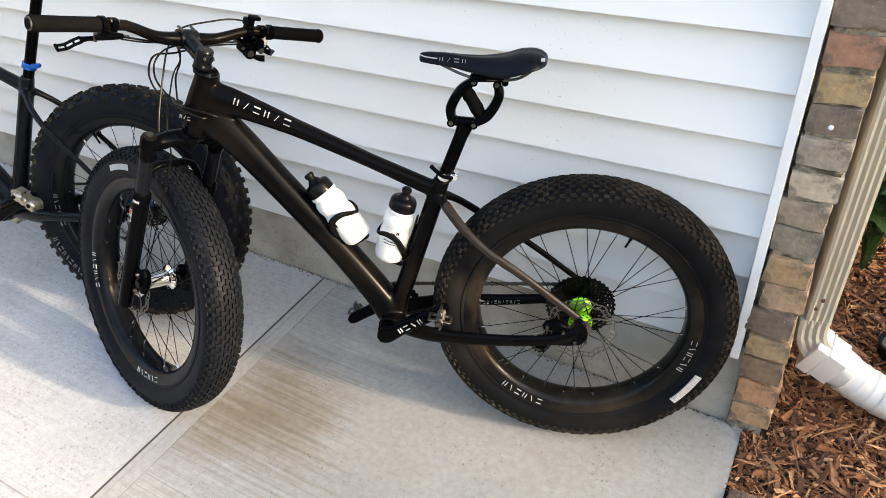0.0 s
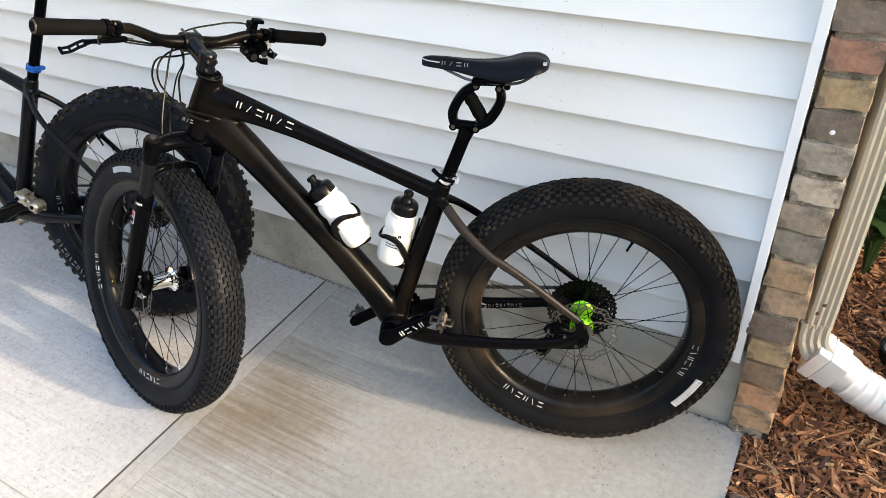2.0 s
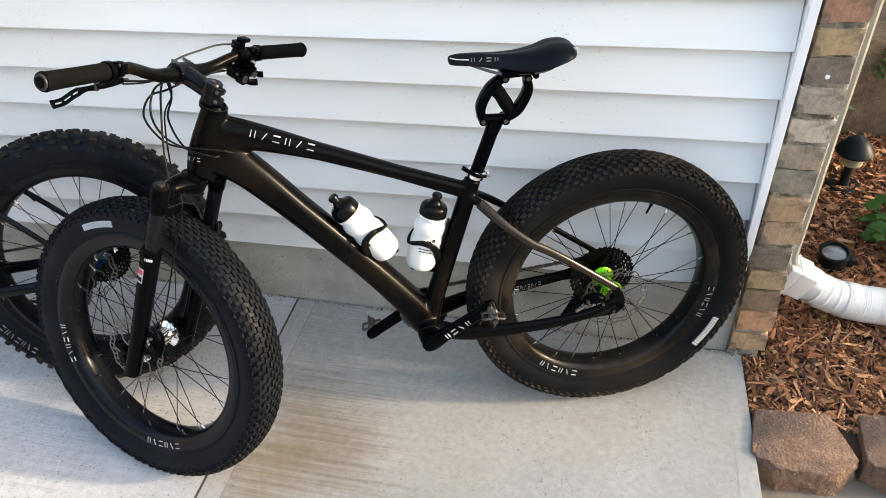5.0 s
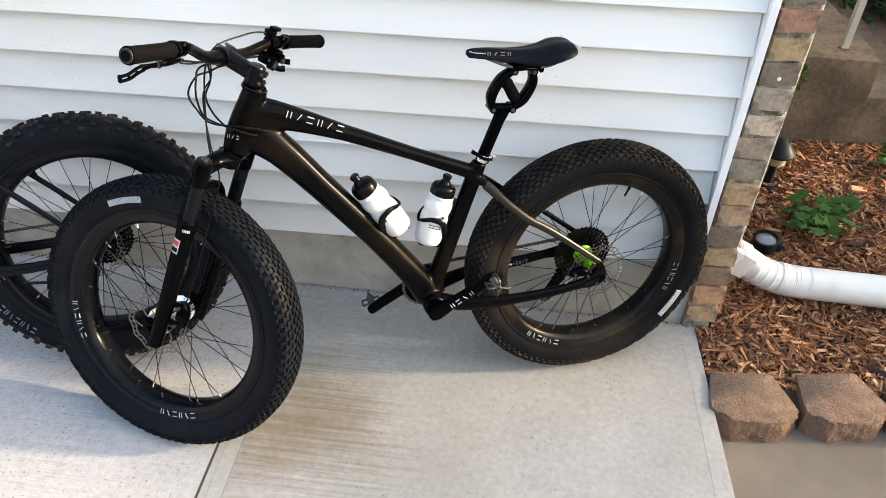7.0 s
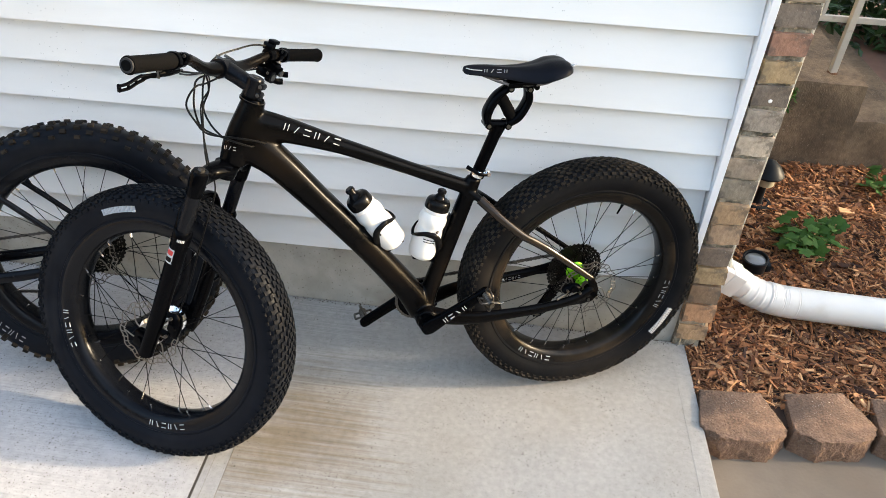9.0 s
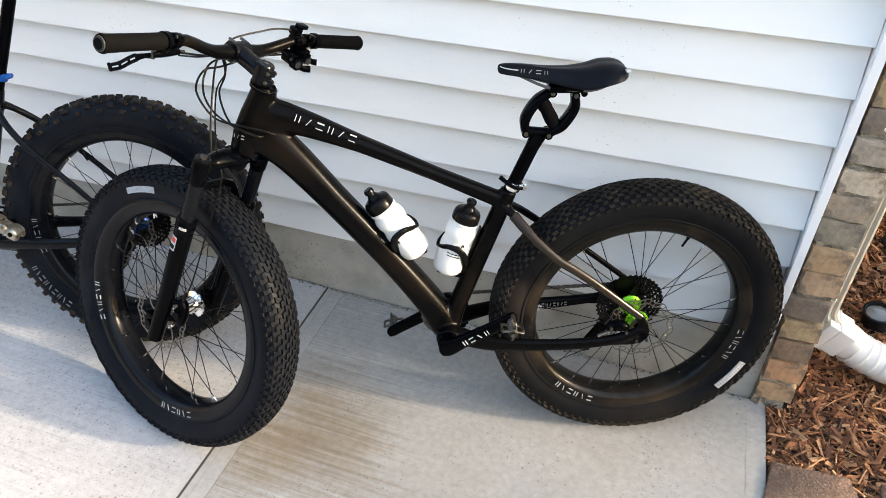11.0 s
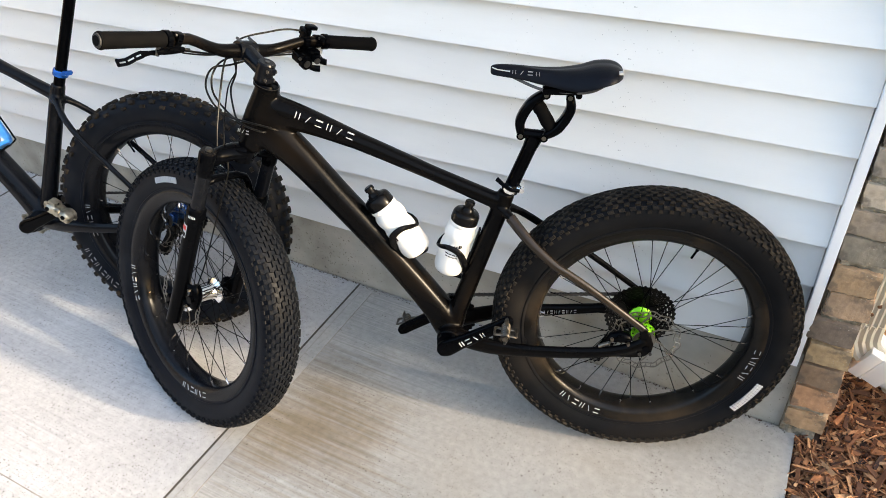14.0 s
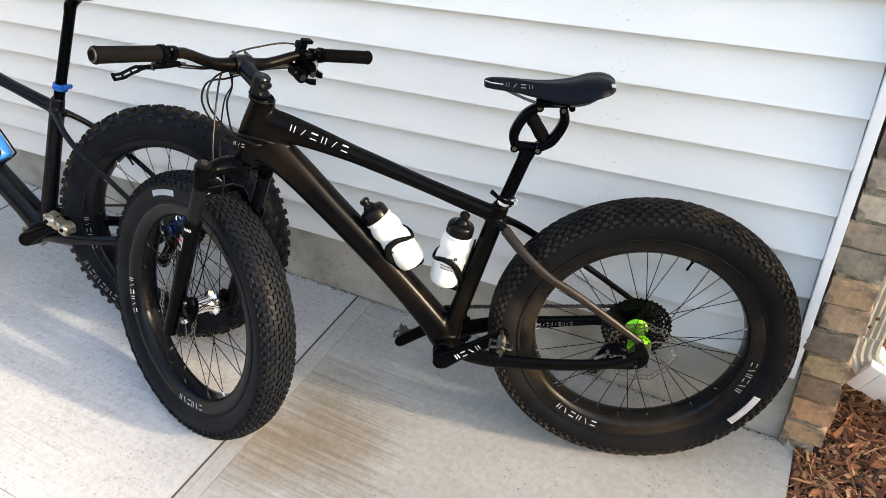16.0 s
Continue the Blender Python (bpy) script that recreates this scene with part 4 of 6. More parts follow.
def tyre_mesh(bm, tread, studs):
    prof = [(R_BEAD - 0.006, -0.036), (R_BEAD + 0.001, -0.0402), (R_BEAD + 0.0035, -0.0408), (R_BEAD + 0.0055, -0.0392), (R_BEAD + 0.0075, -0.0396), (0.302, -0.0455), (0.320, -0.0490), (0.337, -0.0475), (0.350, -0.0405), (0.358, -0.028), (0.3615, -0.012)]
    prof = prof + [(r, -y) for r, y in reversed(prof)]
    lathe(bm, prof + [(R_BEAD - 0.006, 0.0)], 96)

    half = [(0.3615, 0.0), (0.3615, 0.012), (0.358, 0.028), (0.350, 0.0405), (0.337, 0.0475), (0.320, 0.0490), (0.302, 0.0455)]

    def at(u):
        """Place, tangent and outward normal at a distance u across the tyre from its crown."""
        left, sg = abs(u), -1 if u < 0 else 1
        for (r0, y0), (r1, y1) in zip(half, half[1:]):
            ln = math.hypot(r1 - r0, y1 - y0)
            if left <= ln:
                t = left / ln
                dr, dy = (r1 - r0) / ln, (y1 - y0) / ln
                return r0 + (r1 - r0) * t, sg * (y0 + (y1 - y0) * t), dr * sg, dy, dy, -dr * sg
            left -= ln

    def knob(a, u, la, lu, h, skew=0.0):
        # a block seated on the carcass, its top a little smaller than its foot
        r, y, tr, ty, nr, ny = at(u)
        vs = []
        for lev, k in ((-0.004, 1.0), (h, 0.80)):
            for sa, su in ((-1, -1), (1, -1), (1, 1), (-1, 1)):
                w = su * lu / 2 * k
                aa = a + (sa * la / 2 * k + w * skew) / 0.36
                rr, yy = r + tr * w + nr * lev, y + ty * w + ny * lev
                vs.append(tread.verts.new((rr * math.cos(aa), yy, rr * math.sin(aa))))
        for q in ((4, 5, 6, 7), (0, 1, 5, 4), (1, 2, 6, 5), (2, 3, 7, 6), (3, 0, 4, 7)):
            tread.faces.new([vs[i] for i in q])
    n = 34 if studs else 92
    if studs:
        rows = [(0.0, 0, 0.017, 0.019, 0, 0.0078)] + [(s * u, o, la, lu, 0, 0.0078) for s in (-1, 1) for u, o, la, lu in ((0.018, 0.5, 0.016, 0.013), (0.033, 0.05, 0.018, 0.012), (0.046, 0.55, 0.018, 0.012), (0.059, 0.1, 0.016, 0.010))]
    else:
        rows = [(0.0, 0, 0.0170, 0.0084, 0, 0.0042)] + [(s * u, o, la, 0.0086, s * sk, h) for s in (-1, 1)
                for u, o, sk, la, h in ((0.0102, 0.5, 0.45, 0.0170, 0.0042), (0.0204, 0.0, -0.45, 0.0165, 0.0042), (0.0305, 0.5, 0.4, 0.0160, 0.0042), (0.0405, 0.0, -0.3, 0.0130, 0.0050), (0.0505, 0.5, 0.2, 0.0150, 0.0058), (0.0590, 0.0, 0.0, 0.0110, 0.0030))]
    for k in range(n):
        for u, off, la, lu, sk, h in rows:
            if abs(u) > 0.05 and not studs and k % 2:
                h = h * 0.7
            knob(2 * math.pi * (k + off) / n, u, la, lu, h, sk)


def spoke_mesh(name, side, lead, flange, hub_half):
    """One wire spoke from flange to rim, with its silver nipple at the rim."""
    bm = bmesh.new()
    hub = V(flange * math.cos(lead), side * hub_half, flange * math.sin(lead))
    end = V(R_RIM + 0.006, side * 0.012, 0.0)
    tube(bm, [hub, end], 0.00105, 6, ref=(0, 0, 1))
    d = (hub - end).normalized()
    tube(bm, [end, end + d * 0.017], 0.0021, 6, ref=(0, 0, 1), mi=1)
    me = bpy.data.meshes.new(name)
    bm.to_mesh(me)
    bm.free()
    me.materials.append(ALLOY), me.materials.append(SILVER)
    return me


def wheel(parent, name, m, rubber, hub_mat, hub_r, hub_half, flange, studs, rotor, label, tyre_label, rear, tread_mat=None, valve=115, rim_mat=None):
    """rim > tyre, hub, spokes, disc rotor"""
    bm = bmesh.new()
    prof = [(R_BEAD + 0.001, -0.0365), (R_BEAD - 0.004, -0.0385), (R_BEAD - 0.014, -0.0372), (R_BEAD - 0.026, -0.0345), (R_RIM + 0.004, -0.027), (R_RIM, -0.014)]
    prof += [(r, -y) for r, y in reversed(prof)] + [(R_BEAD - 0.008, 0.030), (R_BEAD - 0.012, 0.0), (R_BEAD - 0.008, -0.030)]
    lathe(bm, prof, 96)
    w = part(name, bm, rim_mat or (DUSTY if rear else CARBON), parent, label)
    w.matrix_local = m
    bm = bmesh.new()
    tread = bmesh.new()
    tyre_mesh(bm, tread, studs)
    part("tyre", bm, rubber, w, tyre_label, smooth=True)
    tagged(part("tread", tread, tread_mat or (KNOB_DUSTY if rear else KNOB), w, "moulded rubber tread knobs", smooth=False), kind="stuff")
    bm = bmesh.new()
    lathe(bm, [(0.011, -hub_half - 0.012), (flange * 0.8, -hub_half - 0.004), (flange + 0.005, -hub_half - 0.002), (flange + 0.005, -hub_half + 0.002), (hub_r + 0.003, -hub_half + 0.008), (hub_r, -hub_half + 0.018),
               (hub_r, hub_half - 0.018), (hub_r + 0.003, hub_half - 0.008), (flange + 0.005, hub_half - 0.002), (flange + 0.005, hub_half + 0.002), (flange * 0.8, hub_half + 0.004), (0.011, hub_half + 0.012), (0.007, 0)], 36)
    part("hub", bm, hub_mat, w)
    meshes = [spoke_mesh("spoke", s, l, flange, hub_half) for s in (-1, 1) for l in (1.15, -1.15)]
    for k in range(32):
        ob = new("spoke", meshes[(k % 2) * 2 + (k // 2) % 2])
        ob.parent = w
        ob.rotation_euler = (0, 2 * math.pi * (k + 0.35 * ((k // 2) % 2)) / 32, 0)
    if rotor:
        y = rotor
        bm = bmesh.new()
        wave = lambda a: 0.0030 * math.sin(12 * a)
        lathe(bm, [(0.083, y - 0.0009), (0.083, y + 0.0009), (0.0806, y + 0.0009), (0.0806, y - 0.0009)], 144, wave=wave)
        lathe(bm, [(0.0715, y - 0.0009), (0.0710, y + 0.0009), (0.0690, y + 0.0009), (0.0690, y - 0.0009)], 144, wave=wave)
        for k in range(36):
            a = 2 * math.pi * k / 36
            tube(bm, [V(0.069 * math.cos(a), y, 0.069 * math.sin(a)), V(0.083 * math.cos(a + 0.06), y, 0.083 * math.sin(a + 0.06))], (0.0009, 0.0013), 5)
        for k in range(6):
            a = 2 * math.pi * k / 6
            p = [V(r * math.cos(a + t), y, r * math.sin(a + t)) for r, t in ((0.020, 0.0), (0.045, 0.25), (0.070, 0.62))]
            tube(bm, smooth_path(p, 3), (0.001, 0.0022), 6)
        lathe(bm, [(0.026, y - 0.001), (0.026, y + 0.001), (0.016, y + 0.001), (0.016, y - 0.001)], 36)
        part("brake_disc", bm, DISC, w, "wavy steel brake disc", smooth=False)
    bm = bmesh.new()
    out = V(math.cos(radians(valve)), 0, math.sin(radians(valve)))
    rod(bm, out * 0.256, out * 0.236, 0.0042, 8)
    rod(bm, out * 0.237, out * 0.214, 0.0028, 8)
    part("valve", bm, ALLOY, w, "black valve stem")
    if rear:
        # dark end caps and a ring of small holes round each flange
        for s in (-1, 1):
            bm = bmesh.new()
            tube(bm, [V(0, s * (hub_half + 0.008), 0), V(0, s * (hub_half + 0.022), 0)], [0.0135, 0.0115], 20, ref=(1, 0, 0))
            part("end_cap", bm, ALLOY, w)
        bm = bmesh.new()
        for s in (-1, 1):
            for k in range(14):
                a = 2 * math.pi * k / 14
                p = V(flange * math.cos(a), s * hub_half, flange * math.sin(a))
                tube(bm, [p - V(0, 0.0034, 0), p + V(0, 0.0034, 0)], 0.0021, 6, ref=(1, 0, 0))
        tagged(part("spoke_head", bm, PIT, w), kind="stuff")
    return w


def cog(bm, r, y, teeth, t=0.0018, inner=0.6, mi=0):
    out = []
    for k in range(teeth * 4):
        a = 2 * math.pi * k / (teeth * 4)
        out.append(((r + (0.0016 if k % 4 in (1, 2) else -0.0016)), a))
    n = len(out)
    rings = [[bm.verts.new((q * math.cos(a), yy, q * math.sin(a))) for q, a in out] for yy in (y - t / 2, y + t / 2)]
    inn = [[bm.verts.new((r * inner * math.cos(a), yy, r * inner * math.sin(a))) for q, a in out] for yy in (y - t / 2, y + t / 2)]
    for i in range(n):
        j = (i + 1) % n
        for q in ((rings[0][i], rings[0][j], rings[1][j], rings[1][i]), (inn[0][i], inn[1][i], inn[1][j], inn[0][j]),
                  (rings[0][i], inn[0][i], inn[0][j], rings[0][j]), (rings[1][i], rings[1][j], inn[1][j], inn[1][i])):
            bm.faces.new(q).material_index = mi


def bike_frame(root, g, dusty):
    """The moulded frame: tubes grown into one another."""
    bm = bmesh.new()
    ht, hb = g["head_top"], g["head_bot"]
    tube(bm, [ht.lerp(hb, -0.095), ht.lerp(hb, 0.12), ht.lerp(hb, 0.4), ht.lerp(hb, 0.7), hb], [(0.0262, 0.0262), (0.0285, 0.0295), (0.030, 0.034), (0.031, 0.036), (0.0300, 0.0300)], 20)
    tube(bm, smooth_path(g["top_tube"], 5), g.get("tt_r", [(0.029, 0.047), (0.027, 0.031), (0.022, 0.0190), (0.019, 0.0160), (0.018, 0.020)]), 18, power=0.85)
    tube(bm, smooth_path(g["down_tube"], 5), [(0.030, 0.050), (0.034, 0.039), (0.035, 0.034), (0.036, 0.033), (0.038, 0.036), (0.040, 0.040)], 18, power=0.85)
    tube(bm, [g["bb"], g["bb"].lerp(g["seat_top"], 0.15), g["bb"].lerp(g["seat_top"], 0.45), g["bb"].lerp(g["seat_top"], 0.85), g["seat_top"]], [(0.034, 0.032), (0.026, 0.024), (0.0235, 0.0225), (0.0225, 0.0215), (0.0195, 0.0195)], 18)
    tube(bm, [g["bb"] + V(0, -0.062, 0), g["bb"] + V(0, 0.062, 0)], 0.0295, 24, ref=(0, 0, 1))
    for s in (-1, 1):
        mir = lambda p: V(p[0], s * p[1], p[2])
        tube(bm, smooth_path([mir(p) for p in g["seat_stay"]], 5), [(0.017, 0.011), (0.0105, 0.0095), (0.0085, 0.0105), (0.0075, 0.0095), (0.0065, 0.0085)], 12)
        tube(bm, smooth_path([mir(p) for p in g["chain_stay"]], 5), [(0.024, 0.024), (0.013, 0.023), (0.011, 0.0175), (0.011, 0.0145), (0.010, 0.014)], 14)
        d = mir(g["dropout"])
        # hooked dropout plate where the two stays meet
        plate(bm, [(0.090, -0.034), (0.030, -0.034), (0.000, -0.029), (-0.016, -0.014), (-0.019, 0.006), (-0.010, 0.034), (0.006, 0.052), (0.020, 0.046), (0.014, 0.026), (0.020, 0.008), (0.046, -0.004), (0.090, -0.010)], d.y - 0.005, d.y + 0.005)
    ob = part("frame", bm, FRAME if dusty else CARBON, root, "satin black moulded carbon frame")
    re = ob.modifiers.new("blend", "REMESH")
    re.mode, re.voxel_size, re.use_smooth_shade = "VOXEL", 0.0032, True
    sm = ob.modifiers.new("relax", "SMOOTH")
    sm.factor, sm.iterations = 0.5, 14
    return ob


def bars_on(parent, name, p0, p1, h, count, y, material, thin=0.115):
    """Plain thin bars in a row from p0 to p1 (x, z) on a side face at y, in place of a maker's mark."""
    bm = bmesh.new()
    a, b = V(p0[0], 0, p0[1]), V(p1[0], 0, p1[1])
    d = b - a
    n = V(-d.z, 0, d.x).normalized() * (-1 if d.x < 0 else 1)
    for k in range(count):
        lo, hi = (a + d * ((k + f) / count) for f in (0.08, 0.78))
        yy = y if not isinstance(y, tuple) else y[0] + (y[1] - y[0]) * (k + 0.5) / count
        for i, quad in enumerate(strokes(k, min(0.38, thin * h / (hi - lo).length), thin)):
            q = [bm.verts.new(lo.lerp(hi, u) + n * (h * v) + V(0, yy - 0.0002 * i, 0)) for u, v in quad]
            w = [bm.verts.new(v.co - V(0, 0.004, 0)) for v in q]
            bm.faces.new(q), bm.faces.new(w[::-1])
            for j in range(4):
                bm.faces.new((q[j], w[j], w[(j + 1) % 4], q[(j + 1) % 4]))
    return part(name, bm, material, parent, smooth=False)


def cage(root, lo, hi, name="bottle_cage", wire=False):
    """A bottle cage whose two arms wrap the bottle. lo, hi: the bottle's foot and cap, in the frame's plane."""
    ax = (hi - lo).normalized()
    out = ax.cross(V(0, 1, 0)).normalized()
    bm = bmesh.new()
    back = -1 if out.dot(V(0, 0, 1)) > 0 else 1
    o = out * back
    rb = 0.0385
    if wire:
        for s in (-1, 1):
            tube(bm, smooth_path([lo + o * rb + ax * 0.13, lo + o * rb * 0.8 + V(0, s * 0.022, 0) + ax * 0.12, lo - o * 0.012 + V(0, s * 0.041, 0) + ax * 0.098, lo - o * 0.03 + V(0, s * 0.028, 0) + ax * 0.085,
                                  lo - o * 0.032 + V(0, s * 0.026, 0) + ax * 0.02, lo - o * 0.01 + V(0, s * 0.041, 0) + ax * 0.005, lo + o * rb + V(0, s * 0.012, 0)], 6), 0.0028, 8)
    else:
        for s in (-1, 1):
            tube(bm, smooth_path([lo + o * rb + ax * 0.01, lo + o * 0.032 + V(0, s * 0.026, 0) + ax * 0.045, lo + o * 0.012 + V(0, s * 0.0405, 0) + ax * 0.078, lo - o * 0.016 + V(0, s * 0.037, 0) + ax * 0.083,
                                  lo - o * 0.034 + V(0, s * 0.019, 0) + ax * 0.070, lo - o * 0.039 + ax * 0.060], 6), [(0.005, 0.0105), (0.0042, 0.0078), (0.0036, 0.0062)], 8)
    tube(bm, [lo + o * (rb + 0.003) - ax * 0.004, lo + o * (rb + 0.003) + ax * 0.135], (0.011, 0.003), 10)
    tube(bm, [lo + o * rb - ax * 0.006, lo - o * 0.02 - ax * 0.006], (0.012, 0.003), 10)
    return part(name, bm, CAP, root, "black bottle cage")


def bottle(m, lo, hi, body_mat, label, marks):
    """A squeeze bottle: shouldered body with a grip waist, and a screw cap with its nozzle."""
    ax = (hi - lo).normalized()
    b = m @ lo
    z = (m.to_3x3() @ ax).normalized()
    y = (m.to_3x3() @ V(0, 1, 0)).normalized()
    x = y.cross(z)
    root = thing("water_bottle", frame_of(b, x, y, z), label, "water bottle", "bottles on the bicycles")
    ln = (hi - lo).length
    bm = bmesh.new()
    turn = Matrix.Rotation(radians(-90), 4, "X")
    prof = [(0.0, 0.004), (0.020, 0.002), (0.027, 0.001), (0.0325, 0.005), (0.0358, 0.014), (0.0368, 0.026), (0.0368, ln * 0.40), (0.0362, ln * 0.43), (0.0340, ln * 0.465), (0.0335, ln * 0.49), (0.0345, ln * 0.52), (0.0366, ln * 0.555), (0.0368, ln * 0.60), (0.0355, ln * 0.645), (0.0315, ln * 0.685), (0.0302, ln * 0.70), (0.0325, ln * 0.715), (0.0332, ln * 0.735), (0.0325, ln * 0.752), (0.0285, ln * 0.76), (0.0, ln * 0.765)]
    lathe(bm, [(r, -h) for r, h in prof], 36, closed=False, m=turn)
    bmesh.ops.remove_doubles(bm, verts=bm.verts, dist=1e-5)
    body = part("body", bm, body_mat, root)
    bm = bmesh.new()
    prof = [(0.0, 0.755), (0.0322, 0.755), (0.0326, 0.765), (0.0322, 0.835), (0.0312, 0.862), (0.0285, 0.886), (0.0245, 0.898), (0.018, 0.906), (0.0145, 0.925), (0.0125, 0.945), (0.0100, 0.955), (0.0095, 0.985), (0.0118, 0.992), (0.0118, 1.025), (0.009, 1.04), (0.0, 1.042)]
    lathe(bm, [(r, -h * ln) for r, h in prof], 36, closed=False, m=turn)
    bmesh.ops.remove_doubles(bm, verts=bm.verts, dist=1e-5)
    part("cap", bm, CAP if body_mat is BOTTLE else BOTTLE_BLUE, root, "screw cap with a nozzle")
    if marks:
        bm = bmesh.new()
        for zc, hw, hh, a0 in marks:
            n = max(2, int(hw / 0.004))
            for k in range(n):
                a, c = a0 - hw / 0.0366 + 2 * hw / 0.0366 * k / n, a0 - hw / 0.0366 + 2 * hw / 0.0366 * (k + 0.85) / n
                r = 0.0370
                bm.faces.new([bm.verts.new((r * math.sin(t), r * math.cos(t), zc + s * hh / 2)) for t, s in ((a, -1), (c, -1), (c, 1), (a, 1))])
        part("print", bm, CAP, root, "faded black print", smooth=False)
    return root


def fork(root, m, g, susp=True):
    """Steerer side of the bicycle, in axes turned by the steering: x ahead, y left, z up the steering axis, from the top of the head tube."""
    ax_f, ax_s, leg, lf = g["axle_f"], g["axle_s"], 0.088, 0.008
    bm = bmesh.new()
    # crown: shoulders bowed down to the two legs
    for s in (-1, 1):
        tube(bm, smooth_path([V(0.0, 0, -0.157), V(0.010, s * 0.03, -0.163), V(lf + 0.004, s * 0.060, -0.171), V(lf, s * leg, -0.173)], 5), [(0.019, 0.029), (0.0175, 0.024), (0.0185, 0.020), (0.0200, 0.0190)], 16, ref=(0, 0, 1))
        tube(bm, [V(lf, s * leg, -0.212), V(lf, s * leg, -0.206), V(lf, s * leg, -0.156), V(lf, s * leg, -0.152)], [0.0172, 0.0192, 0.0198, 0.0180], 20, ref=(1, 0, 0))
    tube(bm, [V(0, 0, -0.178), V(0, 0, -0.146)], [0.024, 0.029], 20, ref=(1, 0, 0))
    f = part("fork", bm, ALLOY, root, "black suspension fork crown")
    f.matrix_local = m
    for s in (-1, 1):
        # threaded top caps with their small adjusters
        bm = bmesh.new()
        tube(bm, [V(lf, s * leg, -0.152), V(lf, s * leg, -0.148), V(lf, s * leg, -0.1475)], [0.0172, 0.0165, 0.0120], 18, ref=(1, 0, 0))
        tube(bm, [V(lf, s * leg, -0.1475), V(lf, s * leg, -0.142)], [0.0085, 0.0075], 6, ref=(1, 0, 0), mi=1)
        part("top_cap", bm, [CAP, STEEL], f, "black top cap with a steel adjuster")
    for s in (-1, 1):
        bm = bmesh.new()
        tube(bm, [V(lf, s * leg, -0.33), V(lf, s * leg, -0.20)], 0.0165, 22, ref=(1, 0, 0))
        part("stanchion", bm, CARBON, f, "glossy black stanchion")
        bm = bmesh.new()
        tube(bm, [V(lf, s * leg, -0.337), V(lf, s * leg, -0.331), V(lf, s * leg, -0.309), V(lf, s * leg, -0.303)], [0.0205, 0.0222, 0.0222, 0.0185], 24, ref=(1, 0, 0))
        part("seal", bm, ALLOY, f, "black wiper seal")
        bm = bmesh.new()
        tube(bm, [V(lf, s * leg, -0.334), V(lf, s * leg, -0.40), V(lf, s * leg, -0.55), V(lf + 0.004, s * leg, ax_s - 0.030)], [0.0212, 0.0206, 0.0195, 0.0185], 22, ref=(1, 0, 0))
        box(bm, (ax_f - 0.004, s * (leg - 0.006), ax_s), (0.042, 0.022, 0.046), bevel=0.006)
        part("lower_leg", bm, ALLOY, f, "glossy black lower leg")
    bm = bmesh.new()
    tube(bm, [V(lf + 0.006, -leg + 0.006, -0.352), V(lf + 0.020, -leg + 0.014, -0.318), V(lf + 0.028, -leg + 0.024, -0.280), V(lf + 0.031, -leg + 0.036, -0.264), V(lf + 0.034, -0.030, -0.258), V(lf + 0.034, 0.030, -0.258), V(lf + 0.031, leg - 0.036, -0.264), V(lf + 0.028, leg - 0.024, -0.280), V(lf + 0.020, leg - 0.014, -0.318), V(lf + 0.006, leg - 0.006, -0.352)],
         [(0.014, 0.008), (0.011, 0.008), (0.010, 0.009), (0.011, 0.008), (0.014, 0.008)], 12, ref=(1, 0, 0))
    part("brace", bm, ALLOY, f, "arched fork brace")
    # two-colour maker's label and small silver mark on the left leg
    for z0, z1, mt, lo, hi, r in ((-0.388, -0.350, LETTER, 50, 104, 0.0216), (-0.366, -0.354, RED, 55, 99, 0.0220), (-0.384, -0.372, CAP, 55, 99, 0.0220)):
        bm = bmesh.new()
        n = 8
        for k in range(n):
            a, b = (radians(lo + (hi - lo) * q / n) for q in (k, k + 1))
            bm.faces.new([bm.verts.new((lf + r * math.cos(t), leg + r * math.sin(t), z)) for t, z in ((a, z0), (b, z0), (b, z1), (a, z1))])
        part("sticker", bm, mt, f, "small white label" if mt is LETTER else "small red mark" if mt is RED else "small black mark")
    bm = bmesh.new()
    for k in range(5):
        a, b = (radians(100 + 45 * q / 5) for q in (k, k + 0.7))
        bm.faces.new([bm.verts.new((lf + 0.0225 * math.cos(t), leg + 0.0225 * math.sin(t), z)) for t, z in ((a, -0.326), (b, -0.326), (b, -0.319), (a, -0.319))])
    part("sticker", bm, LETTER, f)
    # brake caliper behind the left leg
    bm = bmesh.new()
    tube(bm, [V(lf - 0.046, leg - 0.018, ax_s + 0.044), V(lf - 0.042, leg - 0.018, ax_s + 0.056), V(lf - 0.040, leg - 0.018, ax_s + 0.078), V(lf - 0.036, leg - 0.018, ax_s + 0.100), V(lf - 0.030, leg - 0.018, ax_s + 0.110)],
         [(0.010, 0.009), (0.0145, 0.015), (0.016, 0.018), (0.0145, 0.014), (0.009, 0.008)], 14)
    for z in (0.048, 0.102):
        tube(bm, [V(lf - 0.006, leg - 0.004, ax_s + z), V(lf - 0.034, leg - 0.010, ax_s + z)], [(0.008, 0.009), (0.006, 0.008)], 10)
        rod(bm, V(lf - 0.034, leg - 0.002, ax_s + z), V(lf - 0.034, leg + 0.005, ax_s + z), 0.0042, 8, mi=1)
    rod(bm, V(lf - 0.042, leg - 0.004, ax_s + 0.077), V(lf - 0.042, leg + 0.003, ax_s + 0.077), 0.0105, 16)
    part("brake_caliper", bm, [ALLOY, STEEL], f)
    # through axle
    bm = bmesh.new()
    rod(bm, V(ax_f, -leg - 0.012, ax_s), V(ax_f, leg + 0.010, ax_s), 0.0085, 14)
